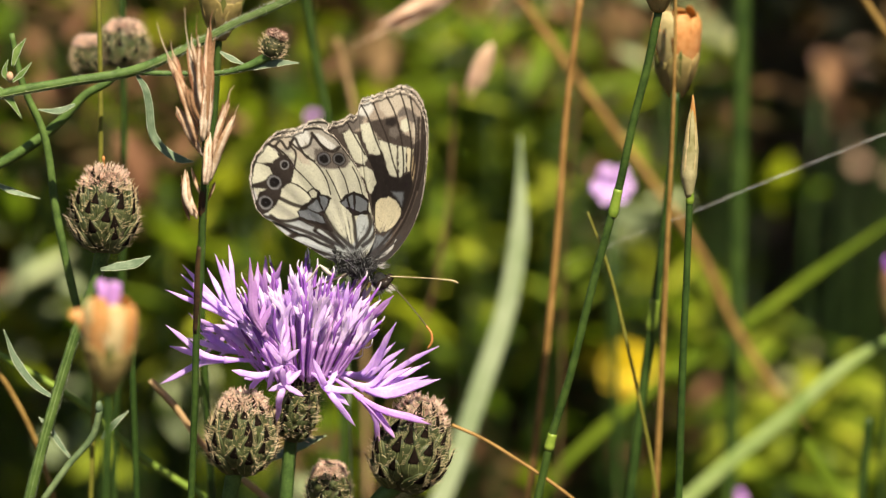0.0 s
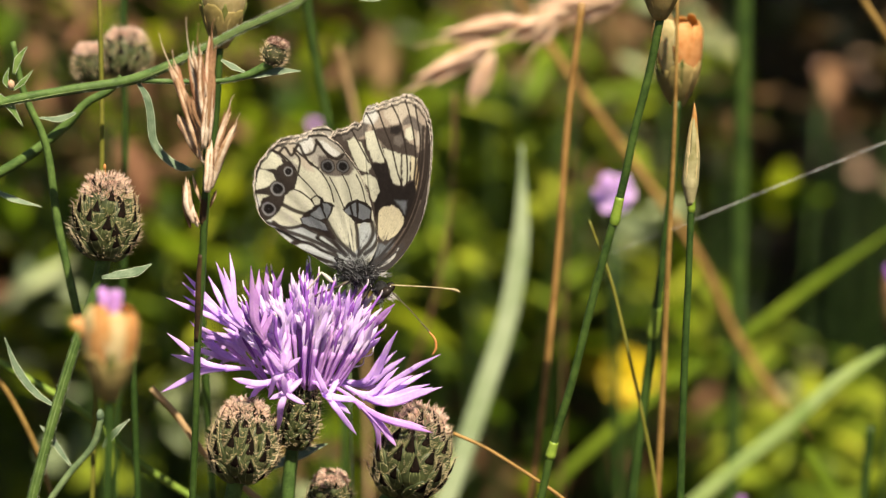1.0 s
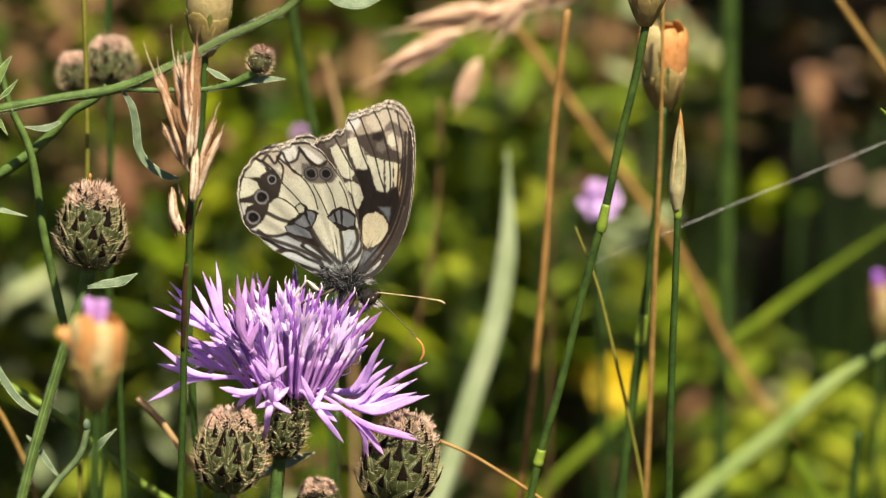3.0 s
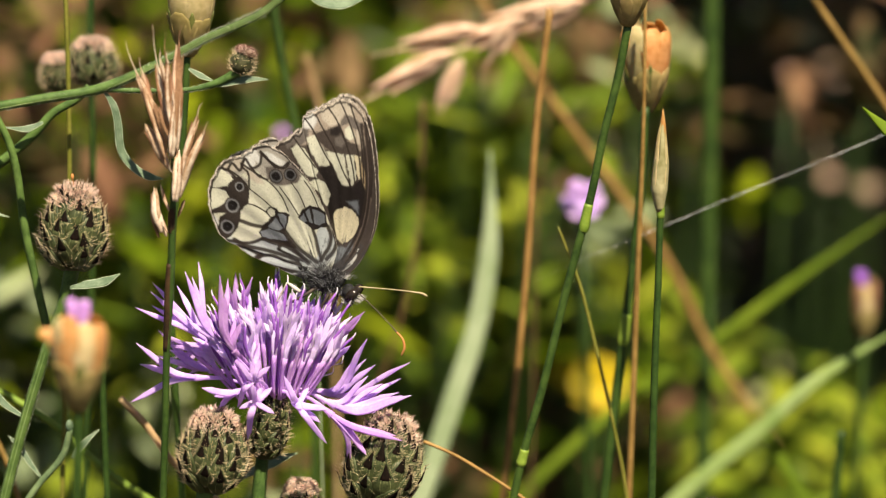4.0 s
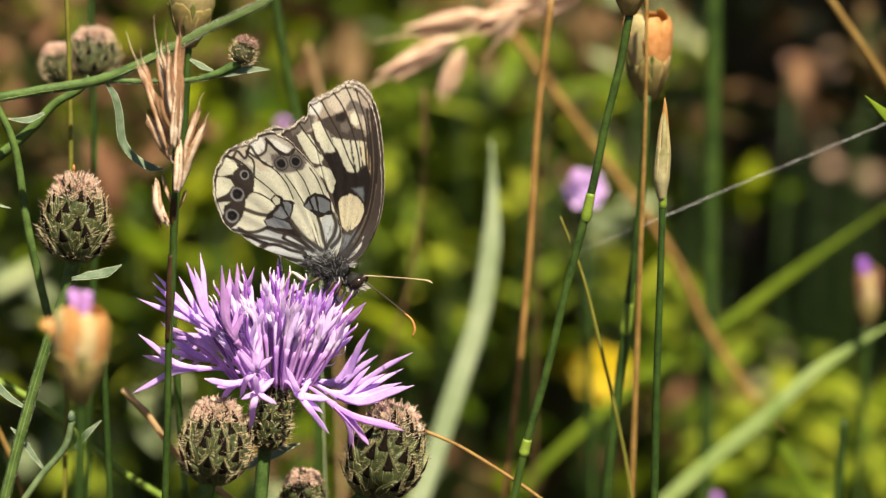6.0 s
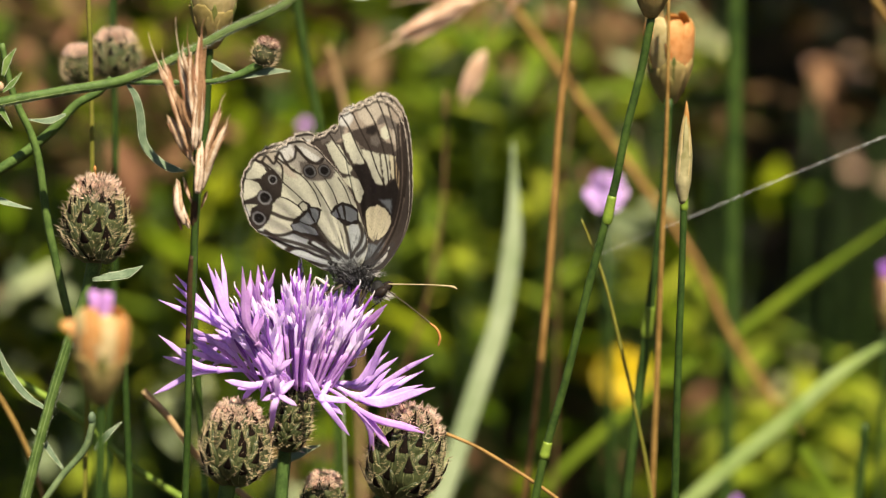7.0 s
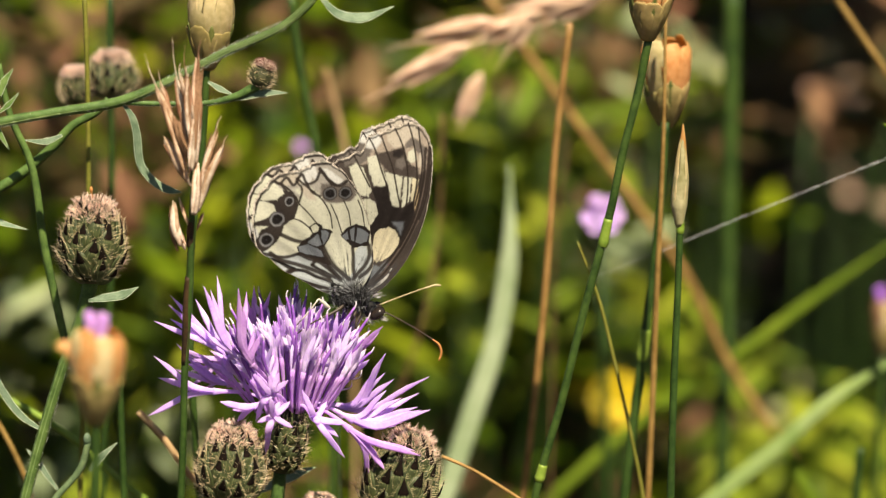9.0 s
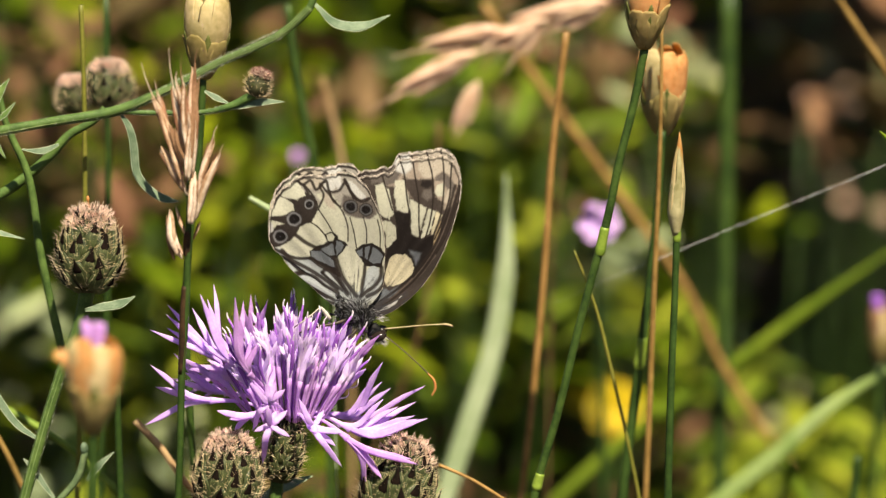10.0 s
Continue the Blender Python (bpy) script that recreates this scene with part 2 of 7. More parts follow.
class Shape:
    """Points and faces of one mesh in the making."""

    def __init__(self):
        self.v, self.f, self.m, self.count = [], [], [], 0

    def add(self, v, f, m=0):
        self.v.append(np.asarray(v, float))
        self.f += [[i + self.count for i in q] for q in f]
        self.m += [m] * len(f)
        self.count += len(v)

    def sweep(self, pts, a, b=None, facing=(0, -1, 0), sides=8, n=None, m=0, ribs=0.0, fold=0.0):
        """A stem, strap or leaf along pts: half-widths a, half-thicknesses b, the broad side to facing."""
        n = n or max(4, 6 * (len(pts) - 1))
        c, u = spline(pts, n)
        a = np.interp(u, np.linspace(0, 1, len(a)), a) if np.ndim(a) else np.full(n + 1, a)
        b = a if b is None else (np.interp(u, np.linspace(0, 1, len(b)), b) if np.ndim(b) else np.full(n + 1, b))
        t = np.gradient(c, axis=0)
        t /= np.linalg.norm(t, axis=1)[:, None] + 1e-12
        s = np.cross(t, np.array(facing, float))
        s /= np.linalg.norm(s, axis=1)[:, None] + 1e-12
        w = np.cross(s, t)
        g = np.arange(sides) * 2 * np.pi / sides
        k = 1 + ribs * np.cos(np.arange(sides) * np.pi)
        cs, sn = np.cos(g) * k, np.sin(g) * k
        bend = fold * (np.abs(cs) - 0.5)
        v = c[:, None] + s[:, None] * (a[:, None] * cs)[..., None] + w[:, None] * (b[:, None] * sn + a[:, None] * bend)[..., None]
        f = [[i * sides + j, i * sides + (j + 1) % sides, (i + 1) * sides + (j + 1) % sides, (i + 1) * sides + j] for i in range(n) for j in range(sides)]
        f += [list(range(sides))[::-1], [n * sides + j for j in range(sides)]]
        self.add(v.reshape(-1, 3), f, m)

    def ball(self, c, r, axis=(0, 0, 1), rows=8, sides=12, m=0, wobble=0.0):
        """A round body with radii r = (across, across, along axis)."""
        q = Vector(axis).to_track_quat("Z", "Y").to_matrix()
        v, f = [], []
        for i in range(rows + 1):
            e = math.pi * (i / rows - 0.5)
            for j in range(sides):
                h = 2 * math.pi * j / sides
                d = 1 + wobble * random.uniform(-1, 1)
                v.append(Vector(c) + q @ Vector((r[0] * math.cos(e) * math.cos(h) * d, r[1] * math.cos(e) * math.sin(h) * d, r[2] * math.sin(e))))
        for i in range(rows):
            for j in range(sides):
                f.append([i * sides + j, i * sides + (j + 1) % sides, (i + 1) * sides + (j + 1) % sides, (i + 1) * sides + j])
        self.add(v, f, m)

    def mesh(self, name, mats, origin=(0, 0, 0)):
        me = bpy.data.meshes.new(name)
        v = np.vstack(self.v) - np.array(origin, float)
        me.from_pydata(v.tolist(), [], self.f)
        for mat in mats if isinstance(mats, (list, tuple)) else [mats]:
            me.materials.append(mat)
        me.polygons.foreach_set("material_index", self.m)
        me.polygons.foreach_set("use_smooth", [True] * len(self.f))
        me.update()
        return me


def thing(name, base, label, category, group="", kind=""):
    ob = new(name)
    ob.location, ob.empty_display_size = base, 0.01
    ob["base"] = tuple(base)
    return tagged(ob, label, category, group, kind)


def part(name, shape, mats, parent, label=""):
    """One mesh under a thing or a part; shape is in world metres."""
    base = parent["base"]
    ob = new(name, shape.mesh(name, mats, base))
    ob.parent = parent
    ob["base"] = tuple(base)
    return tagged(ob, label)


def placed(name, me, parent, m, label=""):
    """A piece with a shared mesh under a part, at the world pose m."""
    ob = new(name, me)
    ob.parent = parent
    ob.matrix_local = Matrix.Translation(-Vector(parent["base"])) @ m
    return tagged(ob, label)


def lone(name, shape, mats, label, category, kind="", group=""):
    """A thing that is one mesh."""
    return tagged(new(name, shape.mesh(name, mats)), label, category, group, kind)


def root(p, dx=0.0, dy=0.0):
    """A stem's foot on the ground below p."""
    return (p[0] + dx, p[1] + dy, -0.003)


def basis(origin, up, out):
    """A pose whose Z goes along up and whose Y goes outwards."""
    z = Vector(up).normalized()
    y = (Vector(out) - z * z.dot(Vector(out))).normalized()
    x = y.cross(z)
    m = Matrix((x, y, z)).transposed().to_4x4()
    m.translation = origin
    return m


MM = 0.001


# ---------------------------------------------------------------- ground
def ground():
    n, s = 60, Shape()
    g = np.sign(np.linspace(-1, 1, n + 1)) * np.abs(np.linspace(-1, 1, n + 1)) ** 6 * 1500 + np.linspace(-1, 1, n + 1) * 3
    v = []
    for y in g:
        for x in g:
            far = math.hypot(x, y)
            z = 0.012 * noise.noise((x * 9, y * 9, 0)) - 0.006 if far < 20 else -0.01
            v.append((x, y + 0.8, min(z, 0.0)))
    f = [[j * (n + 1) + i, j * (n + 1) + i + 1, (j + 1) * (n + 1) + i + 1, (j + 1) * (n + 1) + i] for j in range(n) for i in range(n)]
    s.add(v, f)
    tagged(new("ground", s.mesh("ground", SOIL)), "dark brown soil of a dry meadow", "ground", "", "structure")


# ---------------------------------------------------------------- the meadow behind
def arc_blade(s, foot, height, lean, turn, half, m=0, droop=0.3, n=6):
    d = Vector((math.cos(turn), math.sin(turn), 0))
    p = [Vector(foot), Vector(foot) + Vector((0, 0, height * 0.5)) + d * lean * 0.3,
         Vector(foot) + Vector((0, 0, height * (1 - droop * 0.2))) + d * lean * 0.8, Vector(foot) + Vector((0, 0, height * (1 - droop))) + d * lean * 1.25]
    s.sweep(p, [half * 0.8, half, half * 0.7, half * 0.1], 0.0001, facing=(d.x + 0.01, d.y - 0.4, 0.3), sides=4, n=n, m=m)


def grass_field(name, mat, count, xs, ys, hs, half, label, seed, lean=0.12):
    rng, s = random.Random(seed), Shape()
    for _ in range(count):
        y = rng.uniform(*ys)
        w = 0.14 * (y + 0.6)
        x = rng.uniform(xs[0], xs[1]) * w
        arc_blade(s, (x, y, -0.008), rng.uniform(*hs), rng.uniform(0.02, lean), rng.uniform(0, 6.28), half * rng.uniform(0.6, 1.3), droop=rng.uniform(0, 0.6))
    lone(name, s, mat, label, "grass", "stuff")


def leaf_cloud(name, mat, clumps, size, label, seed):
    """Leafy herbs: stalks on the ground that carry many small leaves round the given places."""
    rng, s = random.Random(seed), Shape()
    for x, y, z, r, count in clumps:
        for _ in range(max(2, count // 14)):
            a = rng.uniform(0, 6.28)
            s.sweep([(x + r * 0.3 * math.cos(a), y + r * 0.3 * math.sin(a), -0.008), (x, y, z * 0.5), (x + r * 0.7 * math.cos(a), y + r * 0.7 * math.sin(a), z + r * 0.5)], 0.0006 if count > 30 else 0.00022, sides=4, n=6, m=1)
        for _ in range(count):
            c = Vector((rng.gauss(0, 0.5), rng.gauss(0, 0.5), rng.gauss(0, 0.5))) * r + Vector((x, y, z))
            d = Vector((rng.uniform(-1, 1), rng.uniform(-1, 1), rng.uniform(-0.6, 0.5))).normalized()
            k = size * rng.uniform(0.5, 1.4)
            up = Vector((rng.uniform(-0.6, 0.6), rng.uniform(-0.6, 0.6), 1)).normalized()
            s.sweep([c - d * k, c - d * k * 0.2 + up * k * 0.12, c + d * k * 0.5 + up * k * 0.1, c + d * k], [k * 0.06, k * 0.42, k * 0.38, k * 0.03], 0.00015, facing=up, sides=4, n=5)
    lone(name, s, [mat, GRASS_STEM], label, "plant", "stuff")


def round_leaves(name, mat, places, label, seed):
    """Small flat discs on thin stalks, added to stand in for sunlit highlights."""
    rng, s = random.Random(seed), Shape()
    for x, y, z in places:
        for _ in range(3):
            c = Vector((x + rng.gauss(0, 0.006), y + rng.gauss(0, 0.02), z + rng.gauss(0, 0.005)))
            k = rng.uniform(0.0018, 0.0036)
            s.ball(c, (k, k * rng.uniform(0.7, 1), k * 0.12), SUN + Vector((rng.uniform(-0.4, 0.4), rng.uniform(-0.5, 0.1), 0)), rows=4, sides=8)
            s.sweep([c, (c.x + rng.uniform(-0.01, 0.01), c.y + 0.004, c.z * 0.5), (c.x, c.y + 0.01, -0.008)], 0.0002, sides=4, n=4, m=1)
    lone(name, s, [mat, GRASS_STEM], label, "plant", "stuff")


def open_meadow():
    """Short grass on the ground all round, beside and behind the camera."""
    rng, s = random.Random(31), Shape()
    while s.count < 4200 * 16:
        x, y = rng.gauss(0.1, 1.3), rng.gauss(0.6, 1.6)
        if abs(x) < 0.14 * max(y + 0.6, 0) + 0.08 or -0.62 < x < 1.0 and 0.3 < y < 3.9 or math.hypot(x, y + 0.5) < 0.2:
            continue
        arc_blade(s, (x, y, -0.008), rng.uniform(0.04, 0.2), rng.uniform(0.02, 0.1), rng.uniform(0, 6.28), 0.0028 * rng.uniform(0.6, 1.4), droop=rng.uniform(0, 0.6), n=3)
    lone("open_meadow", s, BLADE, "short green meadow grass round the flowers", "grass", "stuff")


def litter():
    rng, s = random.Random(5), Shape()
    for _ in range(900):
        y = rng.uniform(0.3, 3.0)
        x = rng.uniform(-0.16, 0.16) * (y + 0.6)
        a, k = rng.uniform(0, 6.28), rng.uniform(0.02, 0.07)
        z = rng.uniform(0.002, 0.03)
        dx, dy = math.cos(a) * k, math.sin(a) * k
        s.sweep([(x - dx, y - dy, 0), (x, y, z), (x + dx, y + dy, rng.uniform(0, 0.03))], [0.001, 0.0022, 0.0006], 0.0002, facing=(0, -0.5, 1), sides=4, n=4)
    lone("litter", s, BLADE_DRY, "dry straw and dead leaves on the soil", "litter", "stuff")


def shrub():
    """Added scrub, its leaves above the view: it keeps most of the soil in shade."""
    rng = random.Random(77)
    t = thing("shrub", (0.25, 1.1, 0.0), "added leafy scrub, its leaves out of view, that shades the ground behind", "shrub")
    for i in range(9):
        x, y = rng.uniform(-0.28, 0.55), rng.uniform(1.8, 2.6)
        s = Shape()
        s.sweep([(x, y, -0.01), (x + rng.uniform(-0.05, 0.05), y, 0.3), (x + rng.uniform(-0.12, 0.12), y + rng.uniform(-0.1, 0.1), 0.8)], [0.004, 0.003, 0.001], sides=6, n=8)
        part("stem", s, SHEATH_DARK, t)
    s = Shape()
    for _ in range(21000):
        y = rng.uniform(0.33, 3.9)
        x = rng.uniform(-0.62, 1.0)
        edge = 0.16 * noise.noise((y * 1.7, 3, 0)) + 0.07 * noise.noise((y * 6, 5, 0))
        if x < -0.47 + edge or x > 0.87 - edge or y < 0.36 + 0.05 * noise.noise((x * 5, 1, 0)) or y > 3.5 + 0.3 * noise.noise((x * 3, 2, 0)):
            continue
        if x < 0.04 + 0.03 * math.sin(y * 9) and rng.random() < 0.5:
            continue
        low = max(0.523 - (y + 0.494) * math.tan(radians(9.2)) + 0.02, 0.12)
        c = Vector((x, y, rng.uniform(low, low + 0.45 + 0.2 * noise.noise((x * 4, y * 4, 9)))))
        k = rng.uniform(0.024, 0.05)
        d = Vector((rng.uniform(-1, 1), rng.uniform(-1, 1), rng.uniform(-0.5, 0.3))).normalized()
        s.sweep([c - d * k, c - d * k * 0.1 + Vector((0, 0, k * 0.15)), c + d * k], [k * 0.08, k * 0.5, k * 0.04], 0.0002, facing=(rng.uniform(-0.4, 0.4), rng.uniform(-0.4, 0.4), 1), sides=4, n=2)
    part("leaves", s, HERB, t)
    t.children[-1]["kind"] = "stuff"


def meadow():
    grass_field("meadow_grass", BLADE, 700, (-1.1, 0.2), (0.55, 2.6), (0.06, 0.24), 0.0022, "green meadow grass, thick and low", 11)
    grass_field("tall_grass", BLADE, 45, (-1.0, 0.3), (0.22, 0.9), (0.25, 0.42), 0.0014, "tall green grass blades behind the flowers", 12)
    grass_field("dry_grass", BLADE_DRY, 120, (-1.0, 0.4), (0.35, 2.0), (0.1, 0.34), 0.0011, "dry straw-coloured grass blades", 13, 0.2)
    leaf_cloud("herb_thicket", HERB, [
        (*(-0.0684, 0.3, 0.3268), 0.035, 110), (*(-0.0424, 0.38, 0.3515), 0.04, 90), (*(-0.0971, 0.42, 0.3287), 0.04, 80), (*(0.0126, 0.32, 0.3232), 0.05, 150),
        (*(-0.0131, 0.48, 0.3032), 0.05, 120), (*(0.0316, 0.42, 0.3317), 0.045, 90), (*(0.0246, 0.42, 0.2773), 0.04, 90), 
        (*(0.0934, 0.3, 0.2663), 0.032, 120), (*(0.0757, 0.35, 0.2472), 0.025, 60),
        (*(-0.0071, 0.52, 0.3338), 0.05, 90), (*(0.0564, 0.56, 0.323), 0.04, 40), (*(-0.0649, 0.33, 0.2903), 0.04, 80), (*(-0.095, 0.33, 0.2679), 0.03, 50),
        (*(-0.0187, 0.3, 0.2731), 0.03, 40), (*(0.0359, 0.33, 0.2651), 0.03, 50), (*(-0.1029, 0.4, 0.3562), 0.04, 80)],
        0.009, "leafy green herbs between the grasses", 21)
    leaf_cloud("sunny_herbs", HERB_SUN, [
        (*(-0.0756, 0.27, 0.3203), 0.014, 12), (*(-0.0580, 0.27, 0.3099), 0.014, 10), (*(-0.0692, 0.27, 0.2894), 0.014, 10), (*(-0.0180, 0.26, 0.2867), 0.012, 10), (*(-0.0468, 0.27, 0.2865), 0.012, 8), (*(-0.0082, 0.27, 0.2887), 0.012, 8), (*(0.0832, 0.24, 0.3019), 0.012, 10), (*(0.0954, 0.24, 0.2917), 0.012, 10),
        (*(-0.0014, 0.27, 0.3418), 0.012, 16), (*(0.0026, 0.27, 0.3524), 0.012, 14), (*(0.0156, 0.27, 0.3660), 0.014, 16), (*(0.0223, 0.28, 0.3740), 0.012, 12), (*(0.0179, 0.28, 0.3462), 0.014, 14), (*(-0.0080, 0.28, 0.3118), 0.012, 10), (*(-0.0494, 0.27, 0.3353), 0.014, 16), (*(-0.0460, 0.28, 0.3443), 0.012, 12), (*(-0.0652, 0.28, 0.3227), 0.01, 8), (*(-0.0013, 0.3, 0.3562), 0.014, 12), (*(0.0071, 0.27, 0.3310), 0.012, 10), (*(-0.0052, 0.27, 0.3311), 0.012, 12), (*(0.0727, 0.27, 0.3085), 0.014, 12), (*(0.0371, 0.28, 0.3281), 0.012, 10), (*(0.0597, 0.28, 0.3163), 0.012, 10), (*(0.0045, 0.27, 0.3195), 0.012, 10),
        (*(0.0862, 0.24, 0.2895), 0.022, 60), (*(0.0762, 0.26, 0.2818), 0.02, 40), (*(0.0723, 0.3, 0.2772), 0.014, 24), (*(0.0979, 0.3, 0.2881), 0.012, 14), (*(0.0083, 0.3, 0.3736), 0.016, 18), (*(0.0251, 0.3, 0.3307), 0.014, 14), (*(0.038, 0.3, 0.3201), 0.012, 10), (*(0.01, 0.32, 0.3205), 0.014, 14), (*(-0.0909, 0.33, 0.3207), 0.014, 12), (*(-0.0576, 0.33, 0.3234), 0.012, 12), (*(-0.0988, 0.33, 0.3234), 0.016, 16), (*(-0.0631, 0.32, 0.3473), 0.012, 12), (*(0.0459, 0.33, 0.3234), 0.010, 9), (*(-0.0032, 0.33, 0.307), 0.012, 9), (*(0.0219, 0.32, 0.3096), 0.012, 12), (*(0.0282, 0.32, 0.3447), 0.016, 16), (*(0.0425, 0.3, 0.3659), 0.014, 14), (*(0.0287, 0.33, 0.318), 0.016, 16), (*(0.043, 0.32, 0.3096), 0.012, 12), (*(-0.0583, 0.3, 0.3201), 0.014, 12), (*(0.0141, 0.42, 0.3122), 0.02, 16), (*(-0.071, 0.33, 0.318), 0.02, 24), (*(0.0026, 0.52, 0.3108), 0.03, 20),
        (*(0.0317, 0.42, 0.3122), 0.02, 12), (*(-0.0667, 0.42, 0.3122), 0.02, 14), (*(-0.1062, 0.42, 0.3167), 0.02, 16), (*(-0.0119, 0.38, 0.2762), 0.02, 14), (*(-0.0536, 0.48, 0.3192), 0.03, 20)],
        0.0058, "yellow-green leaves in the grass, sunlight put into their colour", 24)
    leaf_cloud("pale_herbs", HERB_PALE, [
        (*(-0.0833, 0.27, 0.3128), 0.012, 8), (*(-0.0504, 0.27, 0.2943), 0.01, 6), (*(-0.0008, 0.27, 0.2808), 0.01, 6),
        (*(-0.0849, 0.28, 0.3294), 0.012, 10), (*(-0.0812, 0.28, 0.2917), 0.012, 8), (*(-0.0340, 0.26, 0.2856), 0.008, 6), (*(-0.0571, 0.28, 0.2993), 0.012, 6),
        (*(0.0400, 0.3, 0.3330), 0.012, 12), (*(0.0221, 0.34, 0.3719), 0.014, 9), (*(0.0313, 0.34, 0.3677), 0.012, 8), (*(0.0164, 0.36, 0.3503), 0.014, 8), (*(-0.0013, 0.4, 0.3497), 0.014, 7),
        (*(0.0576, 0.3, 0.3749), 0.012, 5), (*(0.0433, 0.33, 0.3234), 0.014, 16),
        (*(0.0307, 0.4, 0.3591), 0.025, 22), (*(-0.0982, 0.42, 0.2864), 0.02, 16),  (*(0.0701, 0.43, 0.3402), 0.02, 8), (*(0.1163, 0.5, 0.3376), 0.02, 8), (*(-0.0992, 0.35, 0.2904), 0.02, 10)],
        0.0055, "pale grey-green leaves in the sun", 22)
    leaf_cloud("dead_leaves", HERB_DRY, [
        (*(-0.0786, 0.26, 0.3836), 0.014, 14), (*(-0.0780, 0.27, 0.3595), 0.014, 12), (*(-0.0682, 0.28, 0.3471), 0.012, 10), (*(-0.0392, 0.28, 0.3733), 0.014, 14), (*(-0.0170, 0.28, 0.3768), 0.012, 10),
        (*(0.1182, 0.42, 0.3417), 0.022, 9), (*(0.0302, 0.33, 0.2922), 0.016, 14), (*(0.0235, 0.33, 0.2755), 0.016, 12), (*(0.0421, 0.3, 0.2762), 0.014, 12),
        (*(-0.0784, 0.33, 0.3452), 0.03, 40), (*(-0.07, 0.33, 0.3693), 0.03, 40), (*(-0.0931, 0.3, 0.3148), 0.02, 26), (*(0.0244, 0.33, 0.368), 0.03, 40), (*(0.0376, 0.36, 0.3498), 0.025, 26), (*(0.0907, 0.29, 0.3704), 0.018, 10), (*(0.0756, 0.3, 0.3607), 0.014, 6), (*(0.0614, 0.33, 0.3479), 0.014, 5),
        (*(0.068, 0.33, 0.2792), 0.015, 14), (*(0.0129, 0.33, 0.282), 0.02, 16), (*(0.0099, 0.3, 0.2718), 0.02, 26), (*(-0.0326, 0.26, 0.2831), 0.02, 20), (*(-0.0585, 0.3, 0.3095), 0.02, 12), (*(-0.0947, 0.4, 0.3461), 0.03, 26)],
        0.008, "brown dead leaves caught among the stems", 23)
    round_leaves("round_leaves", GLINT_GREEN, [(0.0895, 0.42, 0.3525), (0.0833, 0.43, 0.3099), (0.0929, 0.42, 0.3347), (0.1088, 0.46, 0.3404), (0.0724, 0.44, 0.3351), (0.0648, 0.4, 0.3591), (0.0407, 0.42, 0.2986), (0.03, 0.46, 0.303),
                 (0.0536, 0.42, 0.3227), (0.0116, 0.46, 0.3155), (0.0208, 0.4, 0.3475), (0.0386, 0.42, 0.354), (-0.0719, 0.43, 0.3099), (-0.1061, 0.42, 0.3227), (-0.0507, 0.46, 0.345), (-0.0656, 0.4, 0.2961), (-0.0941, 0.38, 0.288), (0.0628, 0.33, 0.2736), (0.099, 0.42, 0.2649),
                 (-0.012, 0.38, 0.2674), (0.0279, 0.38, 0.2674), (-0.0035, 0.42, 0.3481), (-0.0156, 0.45, 0.3469), (-0.0797, 0.44, 0.3275), (0.0502, 0.4, 0.2826)], "small pale green discs added as sun glints in the grass", 51)
    round_leaves("dry_round_leaves", GLINT_BROWN, [(0.1079, 0.46, 0.3155), (0.1087, 0.42, 0.3421), (0.1001, 0.43, 0.3506), (0.1027, 0.48, 0.2984), (0.1135, 0.44, 0.3076), (0.0307, 0.4, 0.3533), (0.0481, 0.43, 0.3357), (-0.0742, 0.38, 0.36), (-0.0955, 0.42, 0.3347),
                 (0.0759, 0.44, 0.3122), (-0.0292, 0.3, 0.2718), (0.0851, 0.43, 0.2621), (0.0165, 0.38, 0.2762), (-0.1024, 0.38, 0.2968)], "small brown discs added as sun glints in the grass", 52)
    shrub()
    open_meadow()
    litter()


# ---------------------------------------------------------------- stems and blades
def stalk(name, pts, r, mat, label, category="grass", nodes=(), foot=(0.0, 0.0), ribs=0.0, group=""):
    """A bare stem that goes down to the ground, with swollen joints where nodes are given."""
    base = root(pts[-1], *foot)
    t = thing(name, base, label, category, group)
    s = Shape()
    s.sweep([*pts, base], r, sides=10, n=8 * len(pts), ribs=ribs, facing=(0.2, -1, 0.1))
    part("stem", s, mat, t)
    for a, b, k in nodes:
        s = Shape()
        a, b = Vector(a), Vector(b)
        s.sweep([a, a.lerp(b, 0.5), a.lerp(b, 0.85), b], [k, k * 1.08, k * 1.2, k * 1.02], sides=10, n=12)
        part("node", s, GRASS_NODE, t, "yellow-green swollen joint")
    return t


def strap(name, pts, half, mat, label, foot=(0, 0), facing=(0, -1, 0.2), category="grass blade", fold=0.25):
    base = root(pts[-1], *foot)
    t = thing(name, base, label, category)
    s = Shape()
    s.sweep([*pts, base], [half * 0.08, half * 0.9, *[half] * (len(pts) - 2), half * 0.7], 0.0003, facing=facing, sides=8, n=8 * len(pts), fold=fold)
    part("blade", s, mat, t)
    return t


